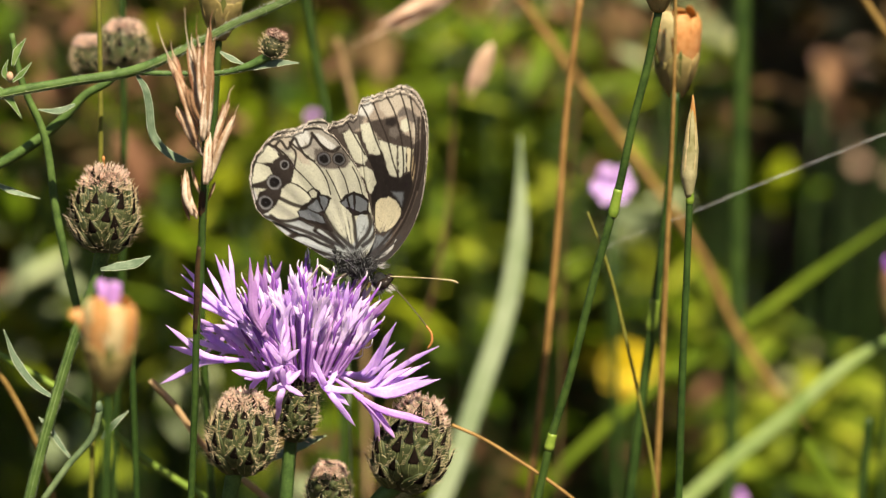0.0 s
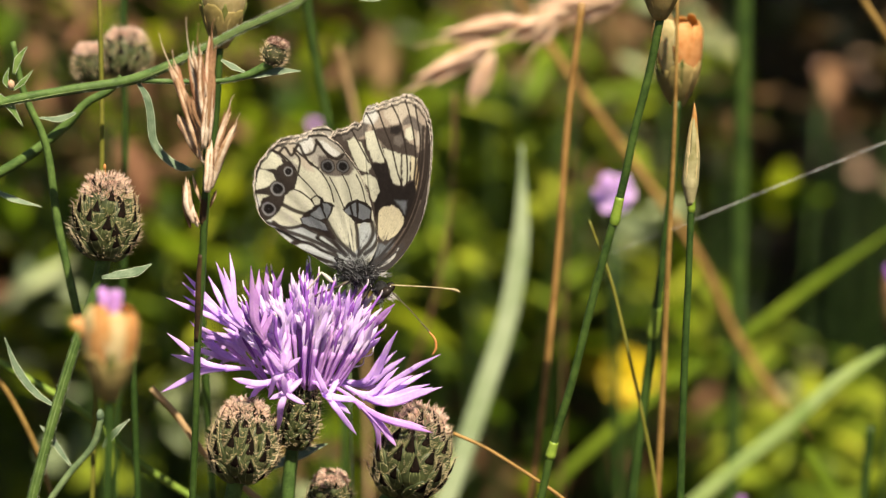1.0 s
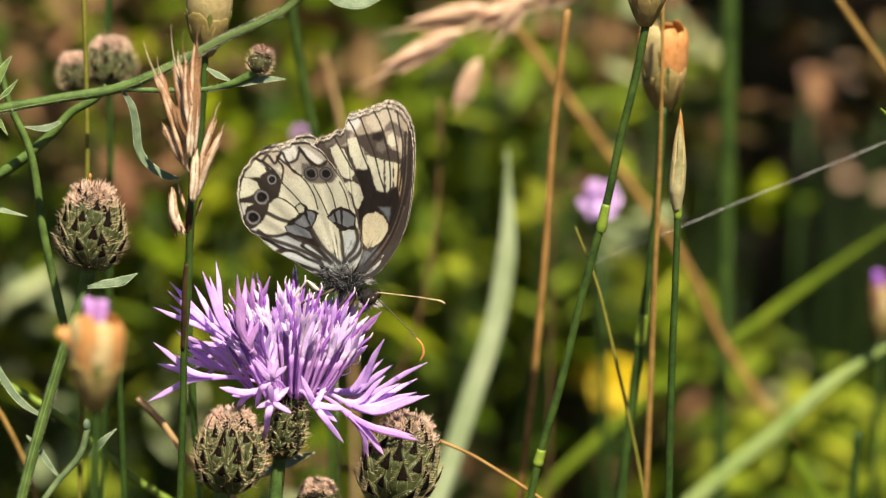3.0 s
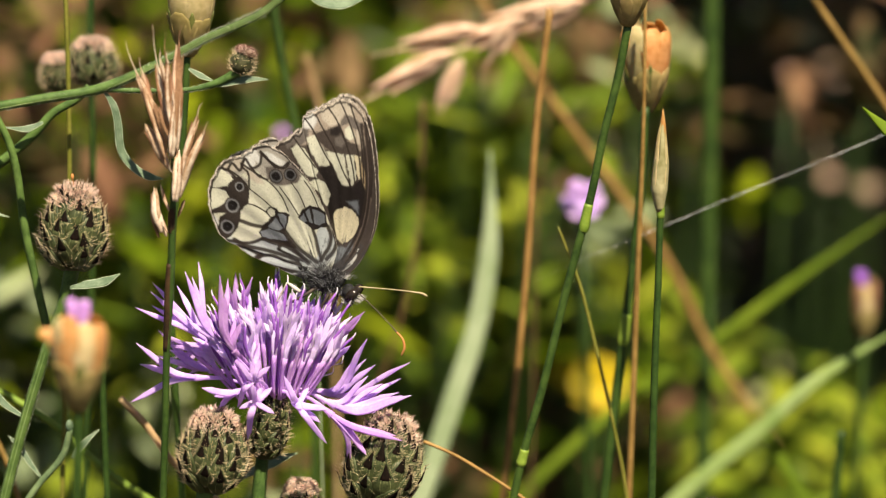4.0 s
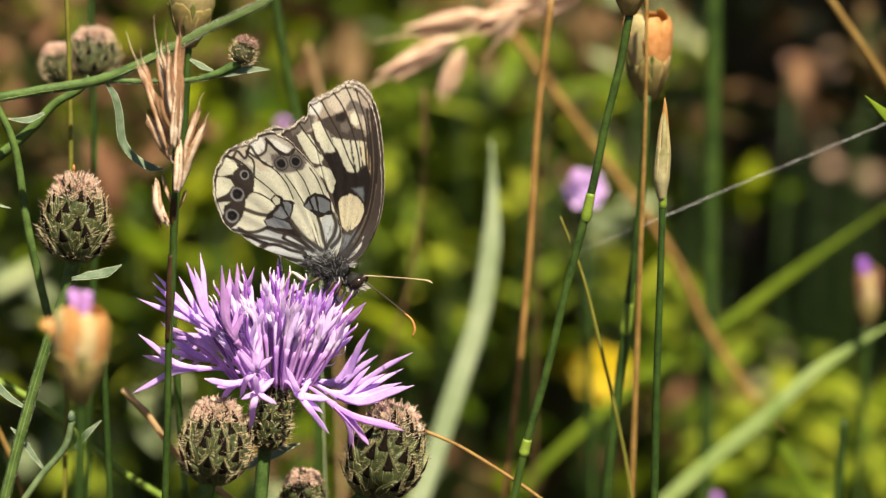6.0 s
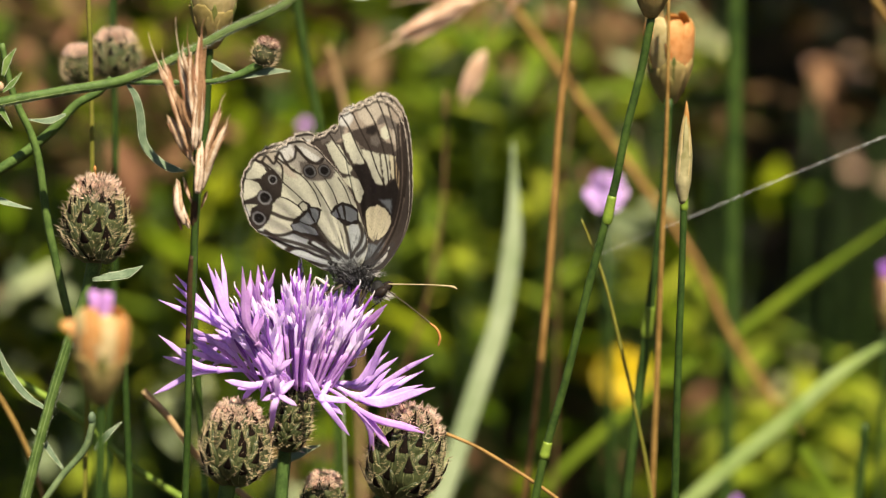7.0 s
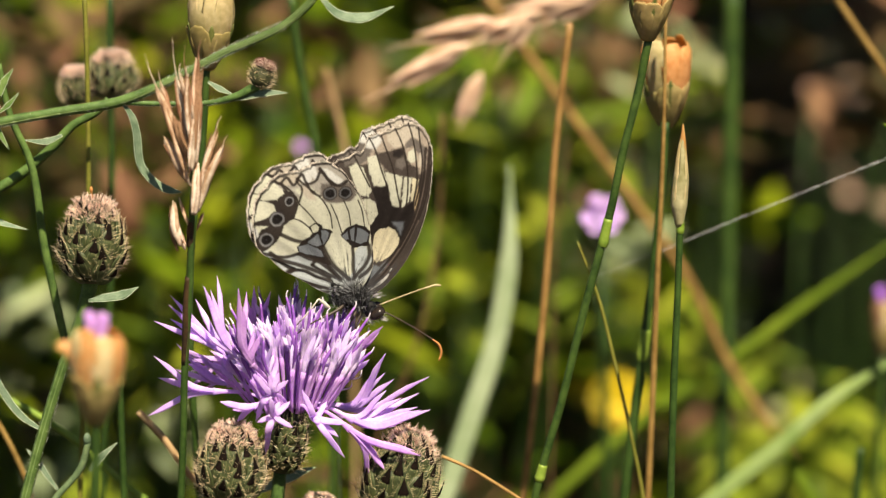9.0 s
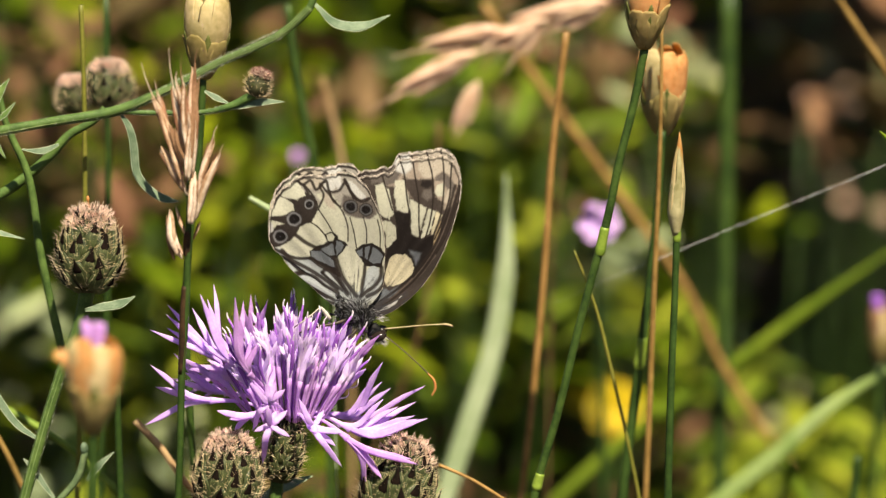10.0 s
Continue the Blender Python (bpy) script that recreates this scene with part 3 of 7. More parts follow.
def leaf(parent, pts, half, mat=LEAF, label="", facing=(0.1, -1, 0.5), fold=0.3, n=14):
    """A narrow leaf, folded along its midrib, with a pale downy rim."""
    s = Shape()
    k, half = len(pts), half * 0.72
    prof = [0.3] + [0.85] + [1.0] * (k - 3) + [0.06]
    s.sweep(pts, [half * q for q in prof], [half * 0.22 * max(q, 0.15) for q in prof], facing=facing, sides=8, n=n, fold=fold)
    ob = part("leaf", s, mat, parent, label)
    c, _ = spline(pts, 12)
    along = np.gradient(c, axis=0)
    along /= np.linalg.norm(along, axis=1)[:, None]
    across = np.cross(along, np.array(facing, float))
    across /= np.linalg.norm(across, axis=1)[:, None] + 1e-9
    up = np.cross(across, along)
    wide = np.interp(np.linspace(0, 1, 13), np.linspace(0, 1, k), prof)[:, None] * half
    s = Shape()
    for sign in (-1, 1):
        s.sweep((c + across * wide * sign * 0.98 + up * wide * fold * 0.5).tolist(), [0.03 * MM, 0.05 * MM, 0.05 * MM, 0.02 * MM], sides=4, n=24)
    part("rim", s, LEAF_RIM, ob, "pale downy rim")
    return ob


def down(t, pts, r, count, seed, length=0.32):
    """Short pale hairs along a stem or leaf."""
    rng, s = random.Random(seed), Shape()
    c, _ = spline(pts, 200)
    for _ in range(count):
        q = c[rng.randrange(200)]
        o = Vector((rng.uniform(-1, 1), rng.uniform(-1, 0.3), rng.uniform(-1, 1))).normalized()
        a = Vector(q) + o * r * 0.95
        b = a + (o + Vector((rng.uniform(-0.6, 0.6), 0, rng.uniform(-0.6, 0.6)))) * length * MM
        k = Vector((0.022, 0, 0.022)) * MM
        s.add([a - k, a + k, b], [[0, 1, 2]])
    return part("down", s, HAIR, t, "short pale down")


def ridges(t, pts, r, count=5, w=0.07):
    """Pale ridges that run along a stem."""
    c = np.array(pts)
    for i in range(count):
        h = 0.5 + (i + 0.5) * 2.2 / count
        d = np.diff(c, axis=0)
        d = np.vstack([d, d[-1:]])
        d /= np.linalg.norm(d, axis=1)[:, None]
        up = np.cross(d, (0, 1, 0))
        up /= np.linalg.norm(up, axis=1)[:, None]
        s = Shape()
        s.sweep(c + (up * math.cos(h) + np.array((0, -1, 0)) * math.sin(h)) * r, w * MM, 0.1 * MM, sides=5, n=12 * len(pts))
        part("ridge", s, RIDGE, t)


# ---------------------------------------------------------------- knapweed
def bract_mesh():
    """A keeled green scale with pale ribs and a black pointed tip; its middle is at the origin."""
    s = Shape()
    s.sweep([(0, -0.35 * MM, -2.3 * MM), (0, 0.05 * MM, -1.2 * MM), (0, 0.22 * MM, 0.0), (0, 0.15 * MM, 1.2 * MM), (0, -0.05 * MM, 2.1 * MM)],
            [0.9 * MM, 1.5 * MM, 1.6 * MM, 1.2 * MM, 0.35 * MM], [0.2 * MM, 0.3 * MM, 0.34 * MM, 0.28 * MM, 0.12 * MM], facing=(0, 1, 0), sides=12, n=6, m=0, fold=-0.25)
    for x in (-0.62, -0.2, 0.2, 0.62):
        s.sweep([(x * 0.7 * MM, 0.32 * MM, -1.5 * MM), (x * MM, (0.66 - 0.2 * abs(x)) * MM, -0.3 * MM), (x * 0.8 * MM, (0.68 - 0.15 * abs(x)) * MM, 0.7 * MM)], [0.03 * MM, 0.055 * MM, 0.03 * MM], 0.05 * MM, facing=(0, 1, 0), sides=4, n=3, m=2)
    s.sweep([(0, 0.62 * MM, 0.55 * MM), (0, 0.70 * MM, 0.85 * MM), (0, 0.62 * MM, 1.7 * MM), (0, 0.40 * MM, 2.9 * MM)], [0.58 * MM, 0.70 * MM, 0.42 * MM, 0.03 * MM], 0.05 * MM, facing=(0, 1, 0), sides=6, n=6, m=1, fold=-0.3)
    return s.mesh("bract", [BRACT, BRACT_TIP, BRACT_RIB])


TEETH = [(side, 0.4 + 0.24 * i, 1.1 - 0.10 * i, 0.95 - 0.05 * i, i) for side in (-1, 1) for i in range(11)]


BRACT_MESH = bract_mesh()


def head_radius(s, R):
    return R * max(0.0, math.sin(math.pi * min(1, 0.12 + 0.81 * max(s, 0) ** 0.8))) ** 0.75


def bud(parent, base, top, R, count, seed, name="bud", tuft=True, label="", scale=1.0, dark=0.12):
    """A knapweed bud: a round core with overlapping fringed bracts and a closed tuft on top."""
    rng = random.Random(seed)
    base, top = Vector(base), Vector(top)
    axis, L = (top - base).normalized(), (top - base).length
    side = axis.cross(Vector((0, 1, 0))).normalized()
    fore = axis.cross(side)
    s = Shape()
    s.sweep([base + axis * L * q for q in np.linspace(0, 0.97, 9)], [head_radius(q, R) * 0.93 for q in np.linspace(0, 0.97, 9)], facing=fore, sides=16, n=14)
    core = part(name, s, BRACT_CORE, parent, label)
    fringe = Shape()
    count = int(count * 0.78)
    for i in range(count):
        q = 0.09 + 0.80 * (i / count) ** 0.95
        h = i * 2.39996 + rng.uniform(-0.2, 0.2)
        out = side * math.cos(h) + fore * math.sin(h)
        e = 0.02
        slope = (head_radius(q + e, R) - head_radius(q - e, R)) / (2 * e)
        up = axis * L + out * slope
        k = scale * (R / (4.9 * MM)) * (0.76 + 0.34 * math.sin(math.pi * min(1, 0.12 + q))) * rng.uniform(0.86, 1.12)
        m = basis(base + axis * L * q + out * head_radius(q, R) * 0.96, up, out)
        m = m @ pose(0, 0, 0, rng.uniform(-15, -2), rng.uniform(-13, 13), rng.uniform(-8, 8)) @ Matrix.Diagonal((k, k, k * rng.uniform(0.85, 1.15), 1))
        placed("bract", BRACT_MESH, core, m)
        for sign, z, x, reach, j in TEETH:
            a = Vector((sign * x, 0.35 - 0.02 * j, z)) * MM
            b = a + Vector((sign * reach * rng.uniform(0.2, 1.1), 0.55 + 0.2 * (j % 3), 0.35 + 0.06 * j + 0.12 * (j % 2))) * MM * rng.uniform(0.45, 0.95)
            w = Vector((0, 0, 0.042 * MM))
            fringe.add([m @ (a - w), m @ (a + w), m @ b, m @ (a + Vector((0, 0.05 * MM, 0)))], [[0, 1, 2], [1, 3, 2], [3, 0, 2]])
    if tuft:
        s = Shape()
        for i in range(1300):
            h, q = rng.uniform(0, 6.28), 0.76 + 0.23 * rng.random() ** 0.7
            out = side * math.cos(h) + fore * math.sin(h)
            a = base + axis * L * q + out * head_radius(q, R) * rng.uniform(0.86, 1.02)
            b = a + axis * L * rng.uniform(0.0, 0.09) + out * rng.uniform(0.2, 0.9) * MM * scale + (side * rng.uniform(-1, 1) + fore * rng.uniform(-1, 1)) * 0.7 * MM * scale
            s.sweep([a, a.lerp(b, 0.6) + out * 0.25 * MM, b], [0.055 * MM * scale, 0.05 * MM * scale, 0.012 * MM], facing=out + Vector((0.01, 0, 0)), sides=3, n=3, m=1 if rng.random() < dark else 0)
        part("tuft", s, [TUFT, TUFT_DARK], core, "pinkish-brown tuft of closed florets")
    s = fringe
    for i in range(int(count * 9)):
        q, h = rng.uniform(0.05, 0.95), rng.uniform(0, 6.28)
        out = side * math.cos(h) + fore * math.sin(h)
        a = base + axis * L * q + out * head_radius(q, R)
        b = a + (out * rng.uniform(0.7, 1.9) + axis * rng.uniform(-0.1, 1.0) + side * rng.uniform(-0.4, 0.4)) * MM * scale
        w = axis * 0.042 * MM
        s.add([a - w, a + w, b, a + side * 0.025 * MM], [[0, 1, 2], [1, 3, 2], [3, 0, 2]])
    part("bristles", s, BRISTLE, core, "fine golden bristles")["kind"] = "stuff"
    return core


def knapweed_stalk(name, stem_pts, r, label, mat=STEM, foot=(0, 0), group="knapweed stalks"):
    base = root(stem_pts[-1], *foot)
    t = thing(name, base, label, "plant", group)
    s = Shape()
    s.sweep([*stem_pts, base], r, sides=12, n=9 * len(stem_pts), ribs=0.05, facing=(0.2, -1, 0.1))
    part("stem", s, mat, t)
    return t


def lobe(s, a, lead, b, w, facing, lift=(0, 0, 0), m=0):
    """A narrow pointed lobe that leaves a along lead and bends to b."""
    a, b, lead = Vector(a), Vector(b), Vector(lead)
    L = (b - a).length
    p1 = a + lead * L * 0.34 + Vector(lift) * 0.6
    p2 = a.lerp(b, 0.68) + lead * L * 0.10 + Vector(lift)
    s.sweep([a, p1, p2, b], [0.30 * w, 0.50 * w, 0.40 * w, 0.015 * w], [0.16 * w, 0.12 * w, 0.1 * w, 0.015 * w], facing=facing, sides=6, n=12, fold=0.28, m=m)


def trumpet(parent, root_at, throat, tips, rng, w=1.0, mat=FLORET):
    """An outer floret: a slender tube that opens into long pointed lobes."""
    s = Shape()
    a, c = Vector(root_at), Vector(throat)
    mid = a.lerp(c, 0.5) + Vector((0, 0, 0.6 * MM))
    s.sweep([a, mid, a.lerp(c, 0.85) + Vector((0, 0, 0.25 * MM)), c], [0.2 * MM, 0.24 * MM, 0.34 * MM, 0.55 * MM], [0.18 * MM, 0.2 * MM, 0.26 * MM, 0.32 * MM], facing=(0, -1, 0.3), sides=8, n=12)
    lead = (c - mid).normalized()
    tips = [*tips, *[tuple(Vector(p).lerp(Vector(q), rng.uniform(0.35, 0.65)).lerp(c, rng.uniform(0.05, 0.25)) + Vector((rng.uniform(-0.5, 0.5), rng.uniform(-1.5, 1.5), rng.uniform(-0.6, 0.6))) * MM) for p, q in zip(tips, tips[1:])][:max(0, 6 - len(tips))]]
    for i, tip in enumerate(tips):
        b = Vector(tip)
        d = (b - c).normalized()
        face = Vector((rng.uniform(-0.4, 0.4), -1, rng.uniform(0.1, 0.6)))
        lobe(s, c - lead * 0.7 * MM, (lead * 0.65 + d * 0.35).normalized(), b, w * rng.uniform(0.82, 1.05) * MM, face, (0, rng.uniform(-0.3, 0.1) * MM, 0))
    return part("floret", s, mat, parent)


def flower_head(t):
    """The open lilac flower: long outer florets all round, a brush of inner ones."""
    rng = random.Random(7)
    base, top = Vector((-0.0217, 0, 0.3719)), Vector((-0.0198, 0, 0.3817))
    axis = (top - base).normalized()
    head = bud(t, base, top, 2.8 * MM, 56, 3, "flower_head", False, "green involucre with dark fringed bracts")
    outer = [
        ((-0.0278, 0, 0.3883), [(-0.0391, -0.002, 0.3946), (-0.0372, 0.0015, 0.396), (-0.0368, -0.0005, 0.3979), (-0.0335, 0.0025, 0.3966)]),
        ((-0.0273, -0.004, 0.39), [(-0.0318, -0.006, 0.4008), (-0.0301, -0.0025, 0.4013), (-0.031, -0.0045, 0.3985), (-0.0287, -0.0015, 0.3871), (-0.0315, -0.005, 0.3933)]),
        ((-0.0253, -0.005, 0.3891), [(-0.0269, -0.007, 0.4006), (-0.0268, -0.0035, 0.397), (-0.0241, -0.0055, 0.3933), (-0.026, -0.0025, 0.3989)]),
        ((-0.0292, 0.003, 0.384), [(-0.0362, 0.001, 0.3905), (-0.0368, 0.0045, 0.3858), (-0.0348, 0.0025, 0.3883)]),
        ((-0.031, -0.002, 0.3843), [(-0.039, -0.004, 0.39), (-0.0403, -0.0005, 0.3803)]),
        ((-0.0224, -0.009, 0.3858), [(-0.0246, -0.011, 0.3894), (-0.0215, -0.0075, 0.3906), (-0.02, -0.0095, 0.388), (-0.0248, -0.0065, 0.3812)]),
        ((-0.022, -0.01, 0.3831), [(-0.0224, -0.012, 0.3863), (-0.0198, -0.0085, 0.3847), (-0.0244, -0.0105, 0.3822), (-0.0234, -0.0075, 0.3767), (-0.0194, -0.011, 0.3816)]),
        ((-0.0251, -0.007, 0.3835), [(-0.0296, -0.009, 0.3848), (-0.0274, -0.0055, 0.3809)]),
        ((-0.0167, -0.008, 0.3823), [(-0.0181, -0.01, 0.3868), (-0.0123, -0.0065, 0.3758), (-0.012, -0.0085, 0.3814), (-0.0148, -0.0055, 0.3838)]),
        ((-0.0141, 0.002, 0.3809), [(-0.0066, 0, 0.3893), (-0.0068, 0.0035, 0.3854), (-0.0005, 0.0015, 0.3854)]),
        ((-0.0125, -0.001, 0.3803), [(-0.001, -0.003, 0.3817), (-0.0019, 0.0005, 0.3833), (-0.0065, -0.0015, 0.3843)]),
        ((-0.0111, -0.004, 0.3805), [(-0.0003, -0.006, 0.3827), (-0.0026, -0.0025, 0.3806), (-0.0054, -0.0045, 0.3798)]),
        ((-0.0115, -0.006, 0.3798), [(-0.0017, -0.008, 0.3766), (-0.0088, -0.0045, 0.3705), (-0.0025, -0.0065, 0.3769), (-0.0086, -0.0035, 0.3757)]),
        ((-0.0122, 0, 0.3885), [(-0.0069, -0.002, 0.3938), (-0.0079, 0.0015, 0.3914), (-0.0103, -0.0005, 0.3913)]),
        ((-0.0149, -0.001, 0.3888), [(-0.0115, -0.003, 0.3955), (-0.0104, 0.0, 0.3930), (-0.0133, -0.002, 0.3958)]),
        ((-0.0246, 0.005, 0.3888), [(-0.0264, 0.003, 0.3969), (-0.0254, 0.0065, 0.3975), (-0.0229, 0.0045, 0.3973)]),
    ]
    for throat, tips in outer:
        d = Vector(throat) - top
        trumpet(head, top + Vector((d.x * 0.22, d.y * 0.25, 0.6 * MM)), throat, tips, rng, 1.05, rng.choice((FLORET, FLORET, FLORET_DEEP)))
    # lesser florets that fill the far side
    for i in range(4):
        h = radians(rng.uniform(125, 172))
        reach = rng.uniform(11, 16) * MM
        c = top + Vector((math.cos(h) * reach * 0.55, 5 * MM + rng.uniform(0, 3) * MM, 2 * MM + math.sin(h) * reach * 0.5))
        e = [top + Vector((math.cos(h + k) * reach, 6 * MM + rng.uniform(-1, 5) * MM, 1 * MM + math.sin(h + k) * reach * 0.9)) for k in (-0.22, 0.0, 0.2, 0.34)]
        trumpet(head, top + Vector((math.cos(h) * 2.5 * MM, 1.5 * MM, 0.5 * MM)), c, e, rng, 0.9)
    # the brush: inner florets with a purple tube, pale narrow lobes, a dark anther tube and a white style
    for i in range(84):
        q = max(-1.15, min(1.15, rng.gauss(0.12, 0.52)))
        near = rng.uniform(-1, 0.75)
        a = top + Vector((q * 4.4, -near * 3.6 - 0.7, -0.9 + 0.6 * (1 - q * q))) * MM
        reach = rng.uniform(12.2, 17.2) * (1 - 0.13 * abs(q)) * (1 - 0.10 * max(near, 0))
        lean = q * rng.uniform(0.42, 0.72) + 0.05
        way = Vector((math.sin(lean), -near * rng.uniform(0.1, 0.36) - 0.06, math.cos(lean))).normalized()
        b = a + way * reach * MM
        sag = Vector((rng.uniform(-0.5, 0.5), rng.uniform(-0.4, 0.4), 0)) * MM
        throat = a.lerp(b, rng.uniform(0.5, 0.66)) + sag
        s = Shape()
        s.sweep([a, a.lerp(throat, 0.5) + sag * 0.4, throat], [0.16 * MM, 0.22 * MM, 0.38 * MM], sides=6, n=6, m=0)
        for k in range(4):
            spread = Vector((rng.uniform(-1, 1), rng.uniform(-1, 1), rng.uniform(-0.9, 0.35))) * 1.15 * MM
            lobe(s, throat - way * 0.4 * MM, way, a.lerp(b, rng.uniform(0.84, 1.0)) + spread, rng.uniform(0.65, 1.1) * MM, (rng.uniform(-0.6, 0.6), -1, 0.2), m=1)
        tone = FLORET_PALE if rng.random() < 0.9 - 0.35 * abs(q) else FLORET
        inner = part("floret", s, [FLORET_DEEP, tone], head)
        if rng.random() < 0.4:
            tip = b + way * rng.uniform(0.2, 1.4) * MM
            bend = Vector((rng.uniform(-0.6, 0.6), -0.3, 0)) * MM
            s = Shape()
            s.sweep([throat, throat.lerp(tip, 0.5) + bend, tip], [0.16 * MM, 0.30 * MM, 0.14 * MM], sides=6, n=8)
            part("anther", s, FLORET_DARK, inner, "dark purple anther tube")
            s = Shape()
            s.sweep([tip - way * 0.5 * MM, tip + way * 0.5 * MM, tip + way * 1.0 * MM + bend * 0.4], [0.13 * MM, 0.12 * MM, 0.05 * MM], sides=5, n=4)
            part("style", s, STYLE, inner, "white style tip")
    # pale curled styles beside the brush
    for z, reach in ((5.1, 4.6), (3.6, 3.2)):
        a = top + Vector((5.2, -0.5, z - 1.4)) * MM
        s = Shape()
        s.sweep([a, a + Vector((reach * 0.6, -0.4, 0.3)) * MM, a + Vector((reach * 0.95, -0.4, 0.7)) * MM, a + Vector((reach, -0.4, 1.7)) * MM], [0.14 * MM, 0.13 * MM, 0.1 * MM, 0.05 * MM], sides=5, n=12)
        part("style", s, STYLE, head, "thin curled white style")


def knapweeds():
    t = knapweed_stalk("knapweed", [(-0.0217, 0, 0.3719), (-0.0221, 0, 0.3684), (-0.0226, 0, 0.3625)], [0.9 * MM, 0.95 * MM, 1.0 * MM, 1.3 * MM], "knapweed with an open lilac flower, beneath the butterfly")
    flower_head(t)
    leaf(t, [(-0.0256, 0.004, 0.3673), (-0.0227, 0.004, 0.3688), (-0.0199, 0.004, 0.3701), (-0.0168, 0.004, 0.3713)], 1.5 * MM, LEAF, "narrow grey-green leaf", (0.25, -0.5, 1))
    t = knapweed_stalk("knapweed", [(-0.0292, -0.008, 0.3702), (-0.0298, -0.008, 0.3676), (-0.0303, -0.008, 0.3642)], [1.2 * MM, 1.1 * MM, 1.1 * MM, 1.3 * MM], "knapweed with a closed scaly bud, beside the open flower")
    bud(t, (-0.0287, -0.008, 0.3697), (-0.0277, -0.008, 0.381), 4.4 * MM, 66, 4)
    leaf(t, [(-0.0294, -0.008, 0.3684), (-0.0274, -0.008, 0.3696), (-0.0256, -0.008, 0.3707)], 0.7 * MM)
    t = knapweed_stalk("knapweed", [(-0.0066, -0.003, 0.3661), (-0.0087, -0.003, 0.3643), (-0.0108, -0.003, 0.3617)], [1.3 * MM, 1.2 * MM, 1.1 * MM, 1.3 * MM], "knapweed with a closed tilted bud under the flower")
    bud(t, (-0.0061, -0.003, 0.3658), (-0.0026, -0.003, 0.3784), 4.9 * MM, 74, 5)
    t = knapweed_stalk("knapweed", [(-0.0166, 0.002, 0.3605), (-0.0168, 0.002, 0.3584), (-0.017, 0.002, 0.3558)], [0.9 * MM, 0.9 * MM, 0.9 * MM, 1.2 * MM], "knapweed with a small closed bud")
    bud(t, (-0.0166, 0.002, 0.3605), (-0.0163, 0.002, 0.3676), 3.1 * MM, 46, 6, scale=0.75)
    # the tall stalk with a ripe bud
    t = knapweed_stalk("knapweed", [(-0.0481, 0.002, 0.3996), (-0.0493, 0.002, 0.395), (-0.0523, 0.002, 0.387), (-0.0564, 0.002, 0.3741), (-0.0598, 0.002, 0.3618)], [1.1 * MM, 0.9 * MM, 0.78 * MM, 0.78 * MM, 0.8 * MM, 1.3 * MM], "tall knapweed stalk with one ripe scaly bud", STEM)
    bud(t, (-0.048, 0.002, 0.3994), (-0.0475, 0.002, 0.4111), 4.2 * MM, 66, 8)
    s = Shape()
    s.ball((-0.0477, 0.001, 0.4128), (0.22 * MM, 0.2 * MM, 0.45 * MM), sides=8, rows=6)
    s.sweep([(-0.0477, 0.001, 0.4126), (-0.0475, 0.001, 0.4115)], 0.07 * MM, sides=5, n=3)
    part("floret", s, CLUB, t, "tiny orange-red floret tip")
    ridges(t, [(-0.0493, 0.002, 0.395), (-0.0523, 0.002, 0.387), (-0.0564, 0.002, 0.3741), (-0.0598, 0.002, 0.3618)], 0.72 * MM, 3, 0.06)
    down(t, [(-0.0493, 0.002, 0.395), (-0.0523, 0.002, 0.387), (-0.0564, 0.002, 0.3741), (-0.0598, 0.002, 0.3618)], 0.75 * MM, 1100, 94, 0.26)
    leaf(t, [(-0.0484, 0, 0.397), (-0.0462, 0, 0.3974), (-0.0434, 0, 0.3979), (-0.0413, 0, 0.399)], 0.9 * MM, LEAF, "pale narrow leaf")
    leaf(t, [(-0.0555, 0.002, 0.3774), (-0.0583, 0.002, 0.3794), (-0.0608, 0.002, 0.3828), (-0.0626, 0.002, 0.3877)], 0.75 * MM)
    s = Shape()
    s.sweep([(-0.0581, 0.004, 0.3612), (-0.0541, 0.004, 0.3668), (-0.0504, 0.004, 0.3714), (-0.0493, 0.004, 0.3751)], 0.5 * MM, sides=8, facing=(0.2, -1, 0))
    part("side_stem", s, STEM_GREY, t)
    leaf(t, [(-0.0537, 0.004, 0.3678), (-0.0553, 0.004, 0.3701), (-0.0569, 0.004, 0.3727), (-0.0582, 0.004, 0.3741)], 0.6 * MM)
    leaf(t, [(-0.0492, 0.004, 0.3707), (-0.0475, 0.004, 0.3729), (-0.0452, 0.004, 0.375)], 0.8 * MM)
    s = Shape()
    s.ball((-0.0494, 0.004, 0.3755), (0.62 * MM, 0.62 * MM, 1.0 * MM))
    part("bud", s, LEAF, t, "tiny green bud")


